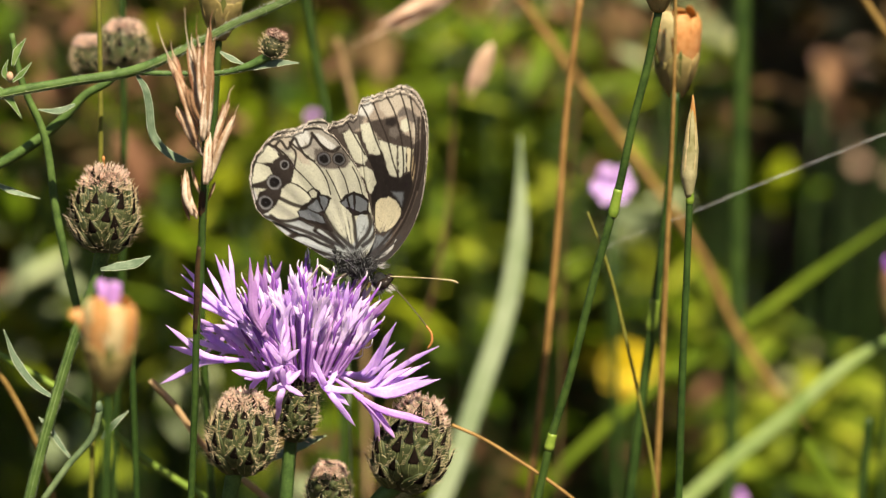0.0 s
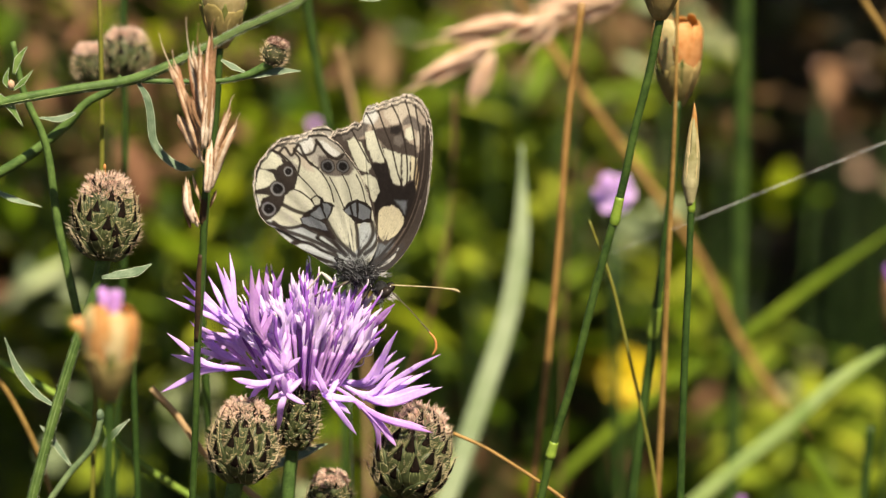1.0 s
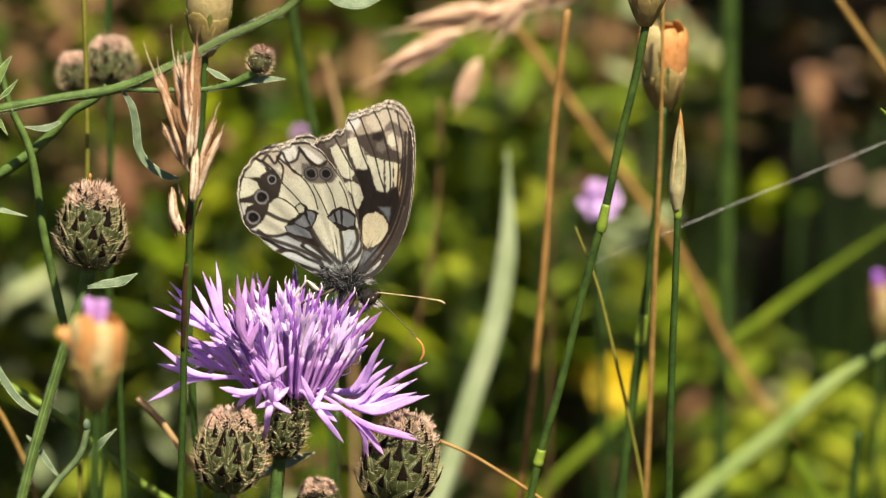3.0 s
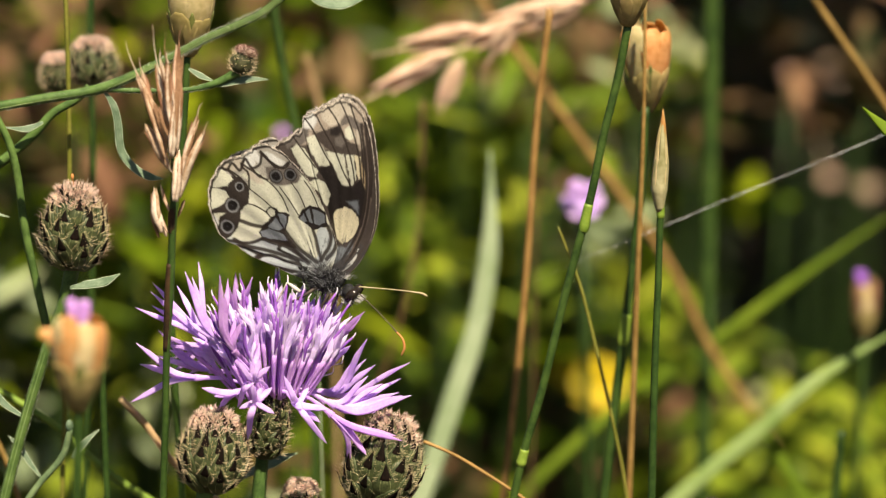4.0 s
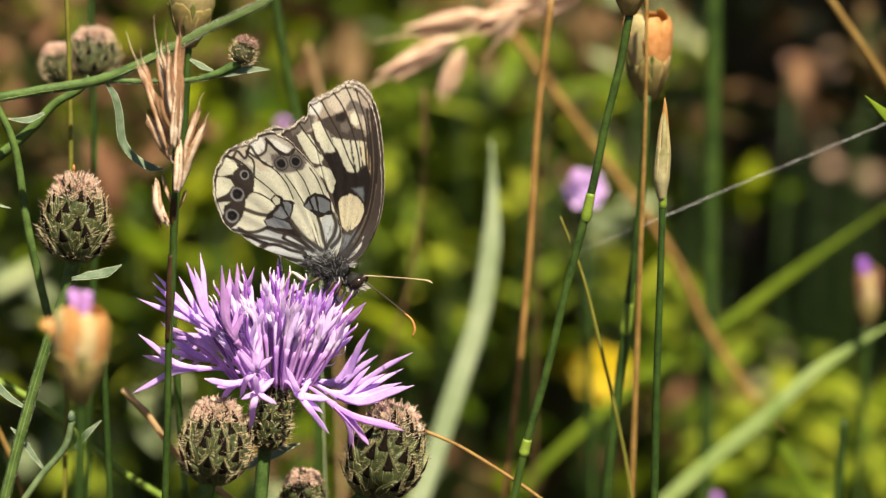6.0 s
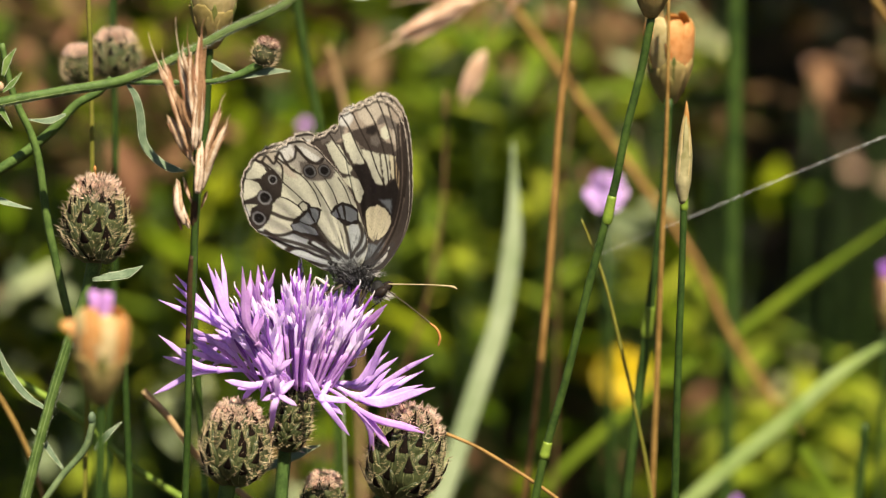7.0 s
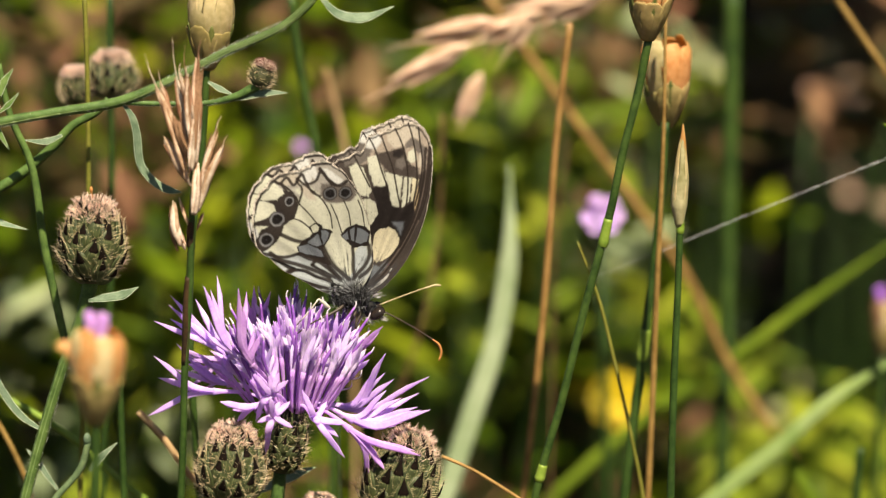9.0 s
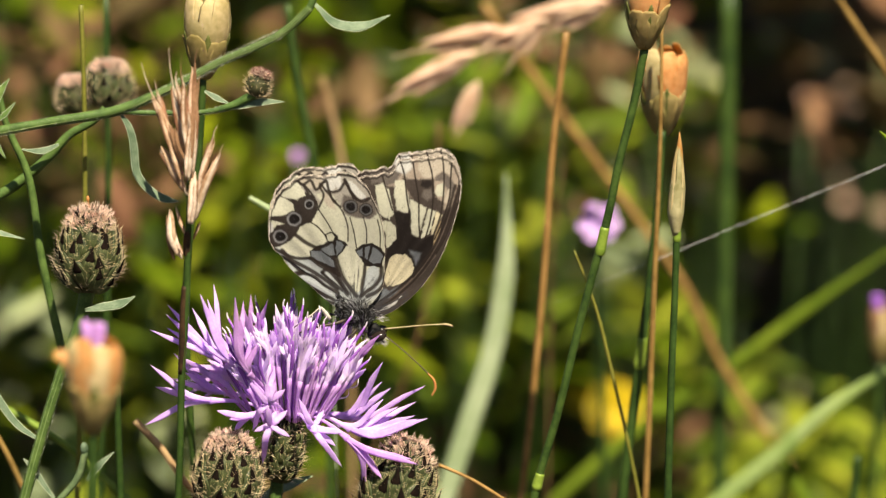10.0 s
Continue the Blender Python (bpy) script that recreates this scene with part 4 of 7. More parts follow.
def branch():
    """The arching knapweed branch with narrow leaves and small buds; it comes from outside to the left."""
    foot = root((-0.0838, 0.004, 0.4007))
    t = thing("knapweed_branch", foot, "arching ridged knapweed branch with narrow leaves and buds", "plant", "knapweed stalks")
    s = Shape()
    s.sweep([foot, *[(-0.0832, 0, 0.4017), (-0.0714, 0, 0.4184), (-0.0618, 0, 0.4222), (-0.0523, 0, 0.424), (-0.0428, 0, 0.4257), (-0.0357, 0, 0.4288), (-0.0283, 0, 0.4326), (-0.0204, 0, 0.4363), (-0.0163, 0, 0.44), (-0.015, 0, 0.4443)]],
            [1.4 * MM, 0.8 * MM, 0.66 * MM, 0.64 * MM, 0.64 * MM, 0.68 * MM, 0.56 * MM, 0.52 * MM, 0.5 * MM, 0.5 * MM, 0.42 * MM], sides=16, n=90, ribs=0.08, facing=(0.1, -1, 0.2))
    part("stem", s, STEM, t)
    s = Shape()
    s.sweep([(-0.0427, 0, 0.4254), (-0.0358, 0, 0.4252), (-0.0299, 0, 0.4255), (-0.0271, 0, 0.4263), (-0.0242, 0, 0.4278)], [0.4 * MM, 0.34 * MM, 0.38 * MM, 0.56 * MM, 0.7 * MM], sides=10, n=28, ribs=0.06)
    part("side_stem", s, STEM, t)
    bud(t, (-0.0241, 0, 0.4276), (-0.0229, 0, 0.4312), 1.75 * MM, 30, 9, scale=0.5, dark=0.7)
    leaf(t, [(-0.0429, 0, 0.4252), (-0.0417, 0, 0.4234), (-0.0410, 0, 0.4200), (-0.0407, 0, 0.4167), (-0.0389, 0, 0.4142), (-0.0367, 0, 0.4129), (-0.0349, 0, 0.4126)], 0.75 * MM, LEAF, "hanging curled grey-green leaf", n=26)
    leaf(t, [(-0.0287, 0, 0.4257), (-0.0259, 0, 0.4262), (-0.0231, 0, 0.4267), (-0.02, 0, 0.4267)], 0.75 * MM)
    leaf(t, [(-0.0311, 0.001, 0.4281), (-0.0295, 0.001, 0.4271), (-0.0275, 0.001, 0.4262)], 0.7 * MM)
    leaf(t, [(-0.0156, 0, 0.4404), (-0.0128, 0, 0.4377), (-0.0097, 0, 0.4372), (-0.0053, 0, 0.4388)], 1.0 * MM, LEAF, "narrow pale-edged leaf")
    leaf(t, [(-0.0602, 0, 0.424), (-0.0611, 0, 0.4252), (-0.0606, 0, 0.4272)], 0.7 * MM, LEAF_GREEN)
    leaf(t, [(-0.06, 0, 0.4262), (-0.0593, 0, 0.4283), (-0.058, 0, 0.4302)], 0.85 * MM, LEAF_GREEN)
    leaf(t, [(-0.0601, 0, 0.424), (-0.0588, 0, 0.4251), (-0.0573, 0, 0.4268)], 0.6 * MM, LEAF_GREEN)
    leaf(t, [(-0.0624, 0, 0.4235), (-0.0608, 0, 0.4219), (-0.0589, 0, 0.4188)], 0.9 * MM, LEAF_GREEN)
    s = Shape()
    s.ball((-0.0604, 0, 0.4248), (0.5 * MM, 0.5 * MM, 0.7 * MM))
    part("bud", s, CHAFF, t, "tiny pinkish bud")
    down(t, [(-0.0618, 0, 0.4222), (-0.0523, 0, 0.424), (-0.0428, 0, 0.4257), (-0.0357, 0, 0.4288), (-0.0283, 0, 0.4326), (-0.0204, 0, 0.4363)], 0.6 * MM, 4200, 91, 0.24)
    down(t, [(-0.0427, 0, 0.4254), (-0.0358, 0, 0.4252), (-0.0299, 0, 0.4255), (-0.0271, 0, 0.4263), (-0.0242, 0, 0.4278)], 0.36 * MM, 1300, 92, 0.2)
    ridges(t, [(-0.0618, 0, 0.4222), (-0.0523, 0, 0.424), (-0.0428, 0, 0.4257), (-0.0357, 0, 0.4288), (-0.0283, 0, 0.4326), (-0.0204, 0, 0.4363), (-0.0163, 0, 0.44)], 0.54 * MM, 4, 0.06)
    # a second shoot farther back, with two ripe buds
    foot = root((-0.0776, 0.014, 0.3915))
    t = thing("knapweed_branch", foot, "knapweed branch behind, with two ripe buds", "plant", "knapweed stalks")
    s = Shape()
    s.sweep([foot, *[(-0.0773, 0.014, 0.3983), (-0.0689, 0.014, 0.4067), (-0.0639, 0.014, 0.4092), (-0.0588, 0.014, 0.4124), (-0.0541, 0.014, 0.4164), (-0.0514, 0.014, 0.4193), (-0.0477, 0.014, 0.4215), (-0.0462, 0.014, 0.4231)]], [1.2 * MM, 0.95 * MM, 0.8 * MM, 0.75 * MM, 0.75 * MM, 0.7 * MM, 0.62 * MM, 0.55 * MM, 0.55 * MM], sides=10, n=60, ribs=0.05)
    part("stem", s, STEM, t)
    bud(t, (-0.0487, 0.045, 0.4173), (-0.0481, 0.045, 0.4243), 3.7 * MM, 52, 10, scale=0.8)
    bud(t, (-0.0537, 0.045, 0.4163), (-0.0540, 0.045, 0.4220), 2.5 * MM, 40, 11, scale=0.7)
    leaf(t, [(-0.0527, 0.012, 0.4183), (-0.0549, 0.012, 0.4174), (-0.0582, 0.012, 0.4176)], 0.8 * MM)
    leaf(t, [(-0.0648, 0.008, 0.4081), (-0.0617, 0.008, 0.4066), (-0.0575, 0.008, 0.4054)], 0.7 * MM)
    s = Shape()
    s.sweep([(-0.0612, 0.01, 0.429), (-0.0598, 0.01, 0.4216), (-0.0572, 0.01, 0.4151), (-0.0555, 0.01, 0.4026), (-0.0529, 0.01, 0.3888), (-0.0519, 0.01, 0.3841)], [0.4 * MM, 0.5 * MM, 0.55 * MM, 0.6 * MM, 0.6 * MM, 0.6 * MM], sides=8, n=40)
    part("side_stem", s, STEM, t)


# ---------------------------------------------------------------- pinks with papery heads
def papery_head(t, base, top, R, seed, mat=PAPERY, petal=None):
    """A closed goblet: a green core in two rings of broad dry bracts with uneven round tops."""
    rng = random.Random(seed)
    base, top = Vector(base), Vector(top)
    axis, L = (top - base).normalized(), (top - base).length
    side = axis.cross(Vector((0, 1, 0))).normalized()
    fore = axis.cross(side)
    prof = lambda q: R * math.sin(math.pi * min(1, 0.05 + 0.62 * q)) ** 0.75
    s = Shape()
    steps = np.linspace(0, 0.8, 10)
    s.sweep([base + axis * L * q for q in steps], [prof(q) * (0.90 if q < 0.7 else 0.72) for q in steps], facing=fore, sides=20, n=20, ribs=0.03)
    head = part("flower_head", s, mat, t, "closed papery head")
    for i in range(5):
        h = 2 * math.pi * (i + 0.35) / 5
        out = side * math.cos(h) + fore * math.sin(h)
        s = Shape()
        s.sweep([base + axis * L * q + out * prof(q) * 1.045 for q in (0.03, 0.2, 0.4, 0.56)], [R * 0.06, R * 0.20, R * 0.22, R * 0.03], 0.07 * MM, facing=out, sides=8, n=10, fold=-0.2)
        part("sepal", s, HEAD_GREEN, head, "green sepal over the papery bracts")
    for ring, number in ((0, 7), (1, 9)):
        for i in range(number):
            h = 2 * math.pi * (i + 0.5 * ring) / number + rng.uniform(-0.18, 0.18)
            out = side * math.cos(h) + fore * math.sin(h)
            lo, hi = (0.0, rng.uniform(0.40, 0.56)) if ring == 0 else (0.32, rng.uniform(0.90, 1.04))
            flare = rng.uniform(-0.05, 0.09)
            close = (1.0, 1.0, 1.0, 1.01, 1.02 + flare) if ring == 0 else (0.93, 0.95, 0.94, 0.90 + flare, 0.80 + flare)
            pts = [base + axis * L * (lo + (hi - lo) * q) + out * prof(lo + (hi - lo) * q) * close[k] for k, q in enumerate((0.0, 0.3, 0.6, 0.85, 1.0))]
            wide = [0.14, 0.40, 0.56, 0.50, 0.20] if ring == 0 else [0.30, 0.46, 0.54, 0.46, 0.22]
            s = Shape()
            s.sweep(pts, [R * k for k in wide], 0.09 * MM, facing=out, sides=10, n=12, fold=-0.36)
            part("bract", s, (mat if rng.random() < 0.88 else PAPERY_PALE) if ring else HEAD_TAN, head)
    if petal:
        s = Shape()
        for k in range(3):
            d = side * rng.uniform(-0.5, 0.5) * R + fore * rng.uniform(-0.3, 0.3) * R
            s.sweep([top - axis * L * 0.2 + d * 0.5, top + d, top + axis * L * 0.12 + d * 1.5], [0.4 * MM, 0.8 * MM, 0.5 * MM], 0.2 * MM, facing=(0, -1, 0.2), sides=6, n=6)
        part("petal", s, petal, head, "lilac petal tips")
    return head


def pinks():
    label = "wild pink with a dry papery brown head"
    t = stalk("wild_pink", [(0.0344, 0.030, 0.4163), (0.0339, 0.030, 0.4048), (0.0324, 0.030, 0.3891), (0.0313, 0.030, 0.3795), (0.0297, 0.030, 0.3662), (0.0283, 0.030, 0.3518)], [0.65 * MM, 0.68 * MM, 0.7 * MM, 0.75 * MM, 0.75 * MM, 0.8 * MM, 0.9 * MM], GRASS_STEM, label, "plant",
              [((0.0319, 0.030, 0.3848), (0.0313, 0.030, 0.3800), 0.75 * MM)], group="wild pinks")
    papery_head(t, (0.0346, 0.032, 0.4153), (0.0345, 0.032, 0.4289), 3.7 * MM, 31)
    t = stalk("wild_pink", [(0.0301, 0.003, 0.4335), (0.0288, 0.003, 0.4263), (0.0267, 0.003, 0.4174), (0.0251, 0.003, 0.4092), (0.0239, 0.003, 0.4043), (0.0214, 0.003, 0.3944), (0.0183, 0.003, 0.381), (0.0154, 0.003, 0.3704), (0.0134, 0.003, 0.3606)], [0.6 * MM] * 9 + [0.8 * MM], GRASS_STEM,
              "wild pink with a slender dark green jointed stem", "plant", [((0.0248, 0.003, 0.408), (0.024, 0.003, 0.404), 0.66 * MM), ((0.0158, 0.003, 0.3719), (0.0152, 0.003, 0.3695), 0.66 * MM)], group="wild pinks")
    papery_head(t, (0.03, 0.003, 0.4335), (0.0307, 0.003, 0.4454), 3.2 * MM, 32)
    t = stalk("wild_pink", [(0.0347, 0, 0.4083), (0.0345, 0, 0.3984), (0.0341, 0, 0.3835), (0.0338, 0, 0.3616)], [0.5 * MM, 0.5 * MM, 0.55 * MM, 0.6 * MM, 0.8 * MM], GRASS_STEM, "wild pink with a slim pointed bud", "plant",
              [((0.0348, 0, 0.4091), (0.0347, 0, 0.4066), 0.5 * MM)], group="wild pinks")
    s = Shape()
    s.sweep([(0.0346, 0, 0.4076), (0.0345, 0, 0.4107), (0.0347, 0, 0.4144), (0.0348, 0, 0.418), (0.035, 0, 0.4216)], [0.55 * MM, 1.2 * MM, 1.15 * MM, 0.62 * MM, 0.08 * MM], sides=10, n=24)
    b = part("bud", s, BUD_GREEN, t, "slim pointed papery bud")
    s = Shape()
    s.sweep([(0.0347, 0, 0.4152), (0.0348, 0, 0.4178), (0.0349, 0, 0.42), (0.0349, 0, 0.4222)], [0.98 * MM, 0.72 * MM, 0.42 * MM, 0.05 * MM], sides=10, n=12)
    part("tip", s, PAPERY, b, "dry tan tip")
    for d in (-0.9, 0.1, 1.0):
        s = Shape()
        c = [Vector(p) for p in [(0.0346, 0, 0.4075), (0.0345, 0, 0.4107), (0.0347, 0, 0.4146), (0.0348, 0, 0.4192), (0.035, 0, 0.4214)]]
        o = Vector((math.sin(d), -math.cos(d), 0)) * MM
        s.sweep([c[0] + o * 0.35, c[1] + o * 0.95, c[2] + o * 0.95, c[3] + o * 0.45, c[4]], [0.35 * MM, 0.62 * MM, 0.58 * MM, 0.3 * MM, 0.03 * MM], 0.12 * MM, facing=o * 1000, sides=6, n=14, fold=-0.25)
        part("bract", s, BUD_GREEN if abs(d) < 0.5 else PAPERY_PALE, b)
    t = stalk("wild_pink", [(-0.0415, -0.065, 0.3982), (-0.0416, -0.065, 0.3931), (-0.0422, -0.065, 0.3828)], [0.65 * MM, 0.65 * MM, 0.7 * MM, 1.0 * MM], GRASS_STEM, "wild pink with a half-open papery head and lilac petals", "plant", group="wild pinks")
    papery_head(t, (-0.0415, -0.065, 0.3981), (-0.0408, -0.065, 0.4105), 3.4 * MM, 33, PAPERY, PINK)
    s = Shape()
    s.sweep([(-0.043, -0.066, 0.4054), (-0.0443, -0.066, 0.4078), (-0.0459, -0.066, 0.4082)], [1.2 * MM, 1.1 * MM, 0.5 * MM], 0.2 * MM, facing=(0, -1, 0.5), sides=6, n=8)
    part("bract", s, PAPERY, t)
    t = stalk("wild_pink", [(-0.0323, 0.018, 0.427), (-0.0328, 0.018, 0.42), (-0.0334, 0.018, 0.4133), (-0.0346, 0.018, 0.4041), (-0.0354, 0.018, 0.3956), (-0.0354, 0.018, 0.3853), (-0.0349, 0.018, 0.3715), (-0.0343, 0.018, 0.3557)], [0.52 * MM] * 8 + [0.7 * MM], GRASS_STEM, "wild pink with a tall papery head beside the dry ear", "plant", group="wild pinks")
    papery_head(t, (-0.0322, 0.018, 0.4267), (-0.0313, 0.018, 0.439), 3.4 * MM, 34, PAPERY_PALE)
    t = stalk("wild_pink", [(0.0805, 0.13, 0.3534), (0.0800, 0.13, 0.3392)], 0.7 * MM, GRASS_STEM, "wild pink with a narrow brown head and purple petals, farther back", "plant", group="wild pinks")
    papery_head(t, (0.0805, 0.13, 0.3534), (0.0806, 0.13, 0.3646), 2.3 * MM, 35, CHAFF_PINK, FLORET_DARK)


# ---------------------------------------------------------------- dry grass ears
def spikelet(t, a, b, w, seed, mat=CHAFF, awn=6.0):
    """A spikelet: dry scales that overlap, with a fine awn."""
    rng = random.Random(seed)
    a, b = Vector(a), Vector(b)
    d, first = b - a, None
    side = d.cross(Vector((0, 1, 0))).normalized()
    for i, (k, o) in enumerate(((1.0, 0.1), (0.88, -0.8), (0.76, 0.85), (0.62, -1.15))):
        s = Shape()
        e = a + d * k * rng.uniform(0.94, 1.04) + side * o * w * 1.2
        y = Vector((0, (-1) ** i * w * 0.35, 0))
        foot = a + d * (0.0, 0.08, 0.05, 0.0)[i]
        s.sweep([foot, foot.lerp(e, 0.3) + side * o * w * 0.25 + y, foot.lerp(e, 0.65) + side * o * w * 0.2 + y, e], [w * 0.2, w * 0.66, w * 0.54, w * 0.03], [w * 0.18, w * 0.42, w * 0.32, w * 0.02], facing=(0.3, -1, 0.2), sides=8, n=9, fold=-0.3, ribs=0.06)
        if i == 0 and awn:
            e = b + d.normalized() * awn * MM + side * rng.uniform(-1, 1) * MM
            s.sweep([b - d * 0.1, b.lerp(e, 0.5), e], [0.12 * MM, 0.08 * MM, 0.02 * MM], sides=4, n=4)
        if i == 0:
            first = part("spikelet", s, mat, t)
        else:
            part("husk", s, CHAFF_PINK if i in (2, 3) and mat is CHAFF else mat, first)
    return first


def husk(t, pts, w, seed, awn):
    """A slender dry floret: an outer husk folded round an inner one, often with an awn."""
    rng = random.Random(seed)
    p = [Vector(q) for q in pts]
    d = p[2] - p[0]
    side = d.cross(Vector((0, 1, 0))).normalized()
    s = Shape()
    s.sweep(p, [w * 0.35, w * 0.95, w, w * 0.62, w * 0.05], [w * 0.3, w * 0.6, w * 0.6, w * 0.4, w * 0.04], facing=(0.25, -1, 0.2), sides=10, n=16, fold=-0.3, ribs=0.08)
    if awn:
        e = p[2] + (p[2] - p[1]).normalized() * awn * MM + side * rng.uniform(-0.4, 0.4) * MM
        s.sweep([p[2] - d * 0.08, p[2].lerp(e, 0.5) + side * 0.15 * MM, e], [0.09 * MM, 0.06 * MM, 0.015 * MM], sides=4, n=5)
    ob = part("spikelet", s, rng.choice((CHAFF, CHAFF_PALE, CHAFF_PALE, CHAFF_PINK)), t)
    s = Shape()
    o = side * rng.choice((-1, 1)) * w * 0.55
    s.sweep([p[0].lerp(p[1], 0.2), p[1] + o + Vector((0, -w * 0.35, 0)), p[1].lerp(p[2], 0.6) + o * 0.9, p[1].lerp(p[2], 0.93) + o * 0.8], [w * 0.2, w * 0.55, w * 0.4, w * 0.03], [w * 0.2, w * 0.35, w * 0.3, w * 0.02], facing=(-0.2, -1, 0.1), sides=8, n=12, fold=-0.3, ribs=0.06)
    part("husk", s, rng.choice((CHAFF, CHAFF_PINK)), ob)
    s = Shape()
    o = -o * 0.8
    s.sweep([p[0], p[0].lerp(p[1], 0.8) + o, p[1].lerp(p[2], 0.45) + o * 1.5, p[1].lerp(p[2], 0.78) + o * 2.0], [w * 0.2, w * 0.42, w * 0.32, w * 0.02], [w * 0.2, w * 0.3, w * 0.2, w * 0.02], facing=(0.3, -1, 0.1), sides=6, n=10, fold=-0.3)
    part("husk", s, CHAFF_PINK, ob)


def ears():
    t = stalk("grass_ear", [(-0.0328, -0.006, 0.4209), (-0.033, -0.006, 0.4153), (-0.0333, -0.006, 0.4089), (-0.0337, -0.006, 0.4), (-0.0345, -0.006, 0.3902), (-0.035, -0.006, 0.3786), (-0.0358, -0.006, 0.3636)], [0.3 * MM, 0.4 * MM, 0.45 * MM, 0.5 * MM, 0.5 * MM, 0.5 * MM, 0.5 * MM, 0.6 * MM], GRASS_STEM, "dry pinkish grass ear on a thin stem")
    s = Shape()
    s.sweep([(-0.0332, -0.006, 0.4101), (-0.0334, -0.006, 0.4089), (-0.0335, -0.006, 0.4071), (-0.0336, -0.006, 0.4063)], [0.42 * MM, 0.55 * MM, 0.58 * MM, 0.45 * MM], sides=8)
    part("sheath", s, SHEATH_DARK, t, "dark brown joint")
    thin = random.Random(29)
    for i, (q, w, awn) in enumerate((
            ([(-0.0338, -0.008, 0.4182), (-0.0355, -0.008, 0.4240), (-0.0377, -0.008, 0.4295)], 0.62, 4.5),
            ([(-0.0341, -0.007, 0.4192), (-0.0362, -0.007, 0.4258), (-0.0369, -0.007, 0.4293)], 0.5, 2),
            ([(-0.0336, -0.008, 0.4159), (-0.0351, -0.008, 0.4190), (-0.0367, -0.008, 0.4222)], 0.66, 0),
            ([(-0.0334, -0.009, 0.4196), (-0.0346, -0.009, 0.4226), (-0.0354, -0.009, 0.4255)], 0.45, 0),
            ([(-0.0330, -0.0075, 0.4196), (-0.0342, -0.0075, 0.4259), (-0.0349, -0.0075, 0.4308)], 0.62, 5),
            ([(-0.0327, -0.0085, 0.4208), (-0.0332, -0.0085, 0.4268), (-0.0336, -0.0085, 0.4314)], 0.55, 3.5),
            ([(-0.0329, -0.007, 0.4185), (-0.0323, -0.007, 0.4265), (-0.0318, -0.007, 0.4335)], 0.75, 2),
            ([(-0.0329, -0.009, 0.4176), (-0.0326, -0.009, 0.4222), (-0.0327, -0.009, 0.4272)], 0.5, 0),
            ([(-0.0322, -0.008, 0.4117), (-0.0305, -0.008, 0.4170), (-0.0285, -0.008, 0.4210)], 0.55, 1.5),
            ([(-0.0320, -0.0075, 0.4142), (-0.0308, -0.0075, 0.4192), (-0.0294, -0.0075, 0.4236)], 0.5, 1.5),
            ([(-0.0326, -0.0085, 0.4113), (-0.0323, -0.0085, 0.4151), (-0.0320, -0.0085, 0.4187)], 0.62, 0),
            ([(-0.0323, -0.006, 0.4122), (-0.0314, -0.006, 0.4156), (-0.0309, -0.006, 0.4189)], 0.4, 0),
            ([(-0.0348, -0.007, 0.4066), (-0.0356, -0.007, 0.4096), (-0.0357, -0.007, 0.4131)], 0.6, 0),
            ([(-0.0342, -0.006, 0.4058), (-0.0353, -0.006, 0.4082), (-0.0363, -0.006, 0.4111)], 0.45, 0),
            ([(-0.0335, -0.006, 0.4089), (-0.0343, -0.006, 0.4109), (-0.0349, -0.006, 0.4133)], 0.25, 0),
            ([(-0.0326, -0.006, 0.4085), (-0.0320, -0.006, 0.4100), (-0.0316, -0.006, 0.4112)], 0.22, 0))):
        husk(t, q, w * 1.02 * MM, 160 + i, awn)
        for k in range(2 if w > 0.4 else 0):
            d = Vector((thin.uniform(-0.5, 0.5), thin.uniform(-1.0, 1.2), thin.uniform(-0.9, 0.9))) * MM
            e = d * 0.6 + Vector((thin.uniform(-0.6, 0.6), 0, 0)) * MM
            husk(t, [Vector(q[0]) + d, Vector(q[1]) + d * 0.8, Vector(q[1]).lerp(Vector(q[2]), thin.uniform(0.55, 0.9)) + e], w * 0.62 * MM, 200 + 3 * i + k, thin.choice((0, 0, 1.2)))
    # the dark sheath lower on the stem
    s = Shape()
    s.sweep([(-0.0338, -0.006, 0.4019), (-0.0341, -0.006, 0.3983), (-0.0343, -0.006, 0.3942), (-0.0346, -0.006, 0.3893)], [0.5 * MM, 0.58 * MM, 0.58 * MM, 0.51 * MM], sides=8, n=20)
    part("sheath", s, SHEATH_DARK, t, "dark brown dry sheath")


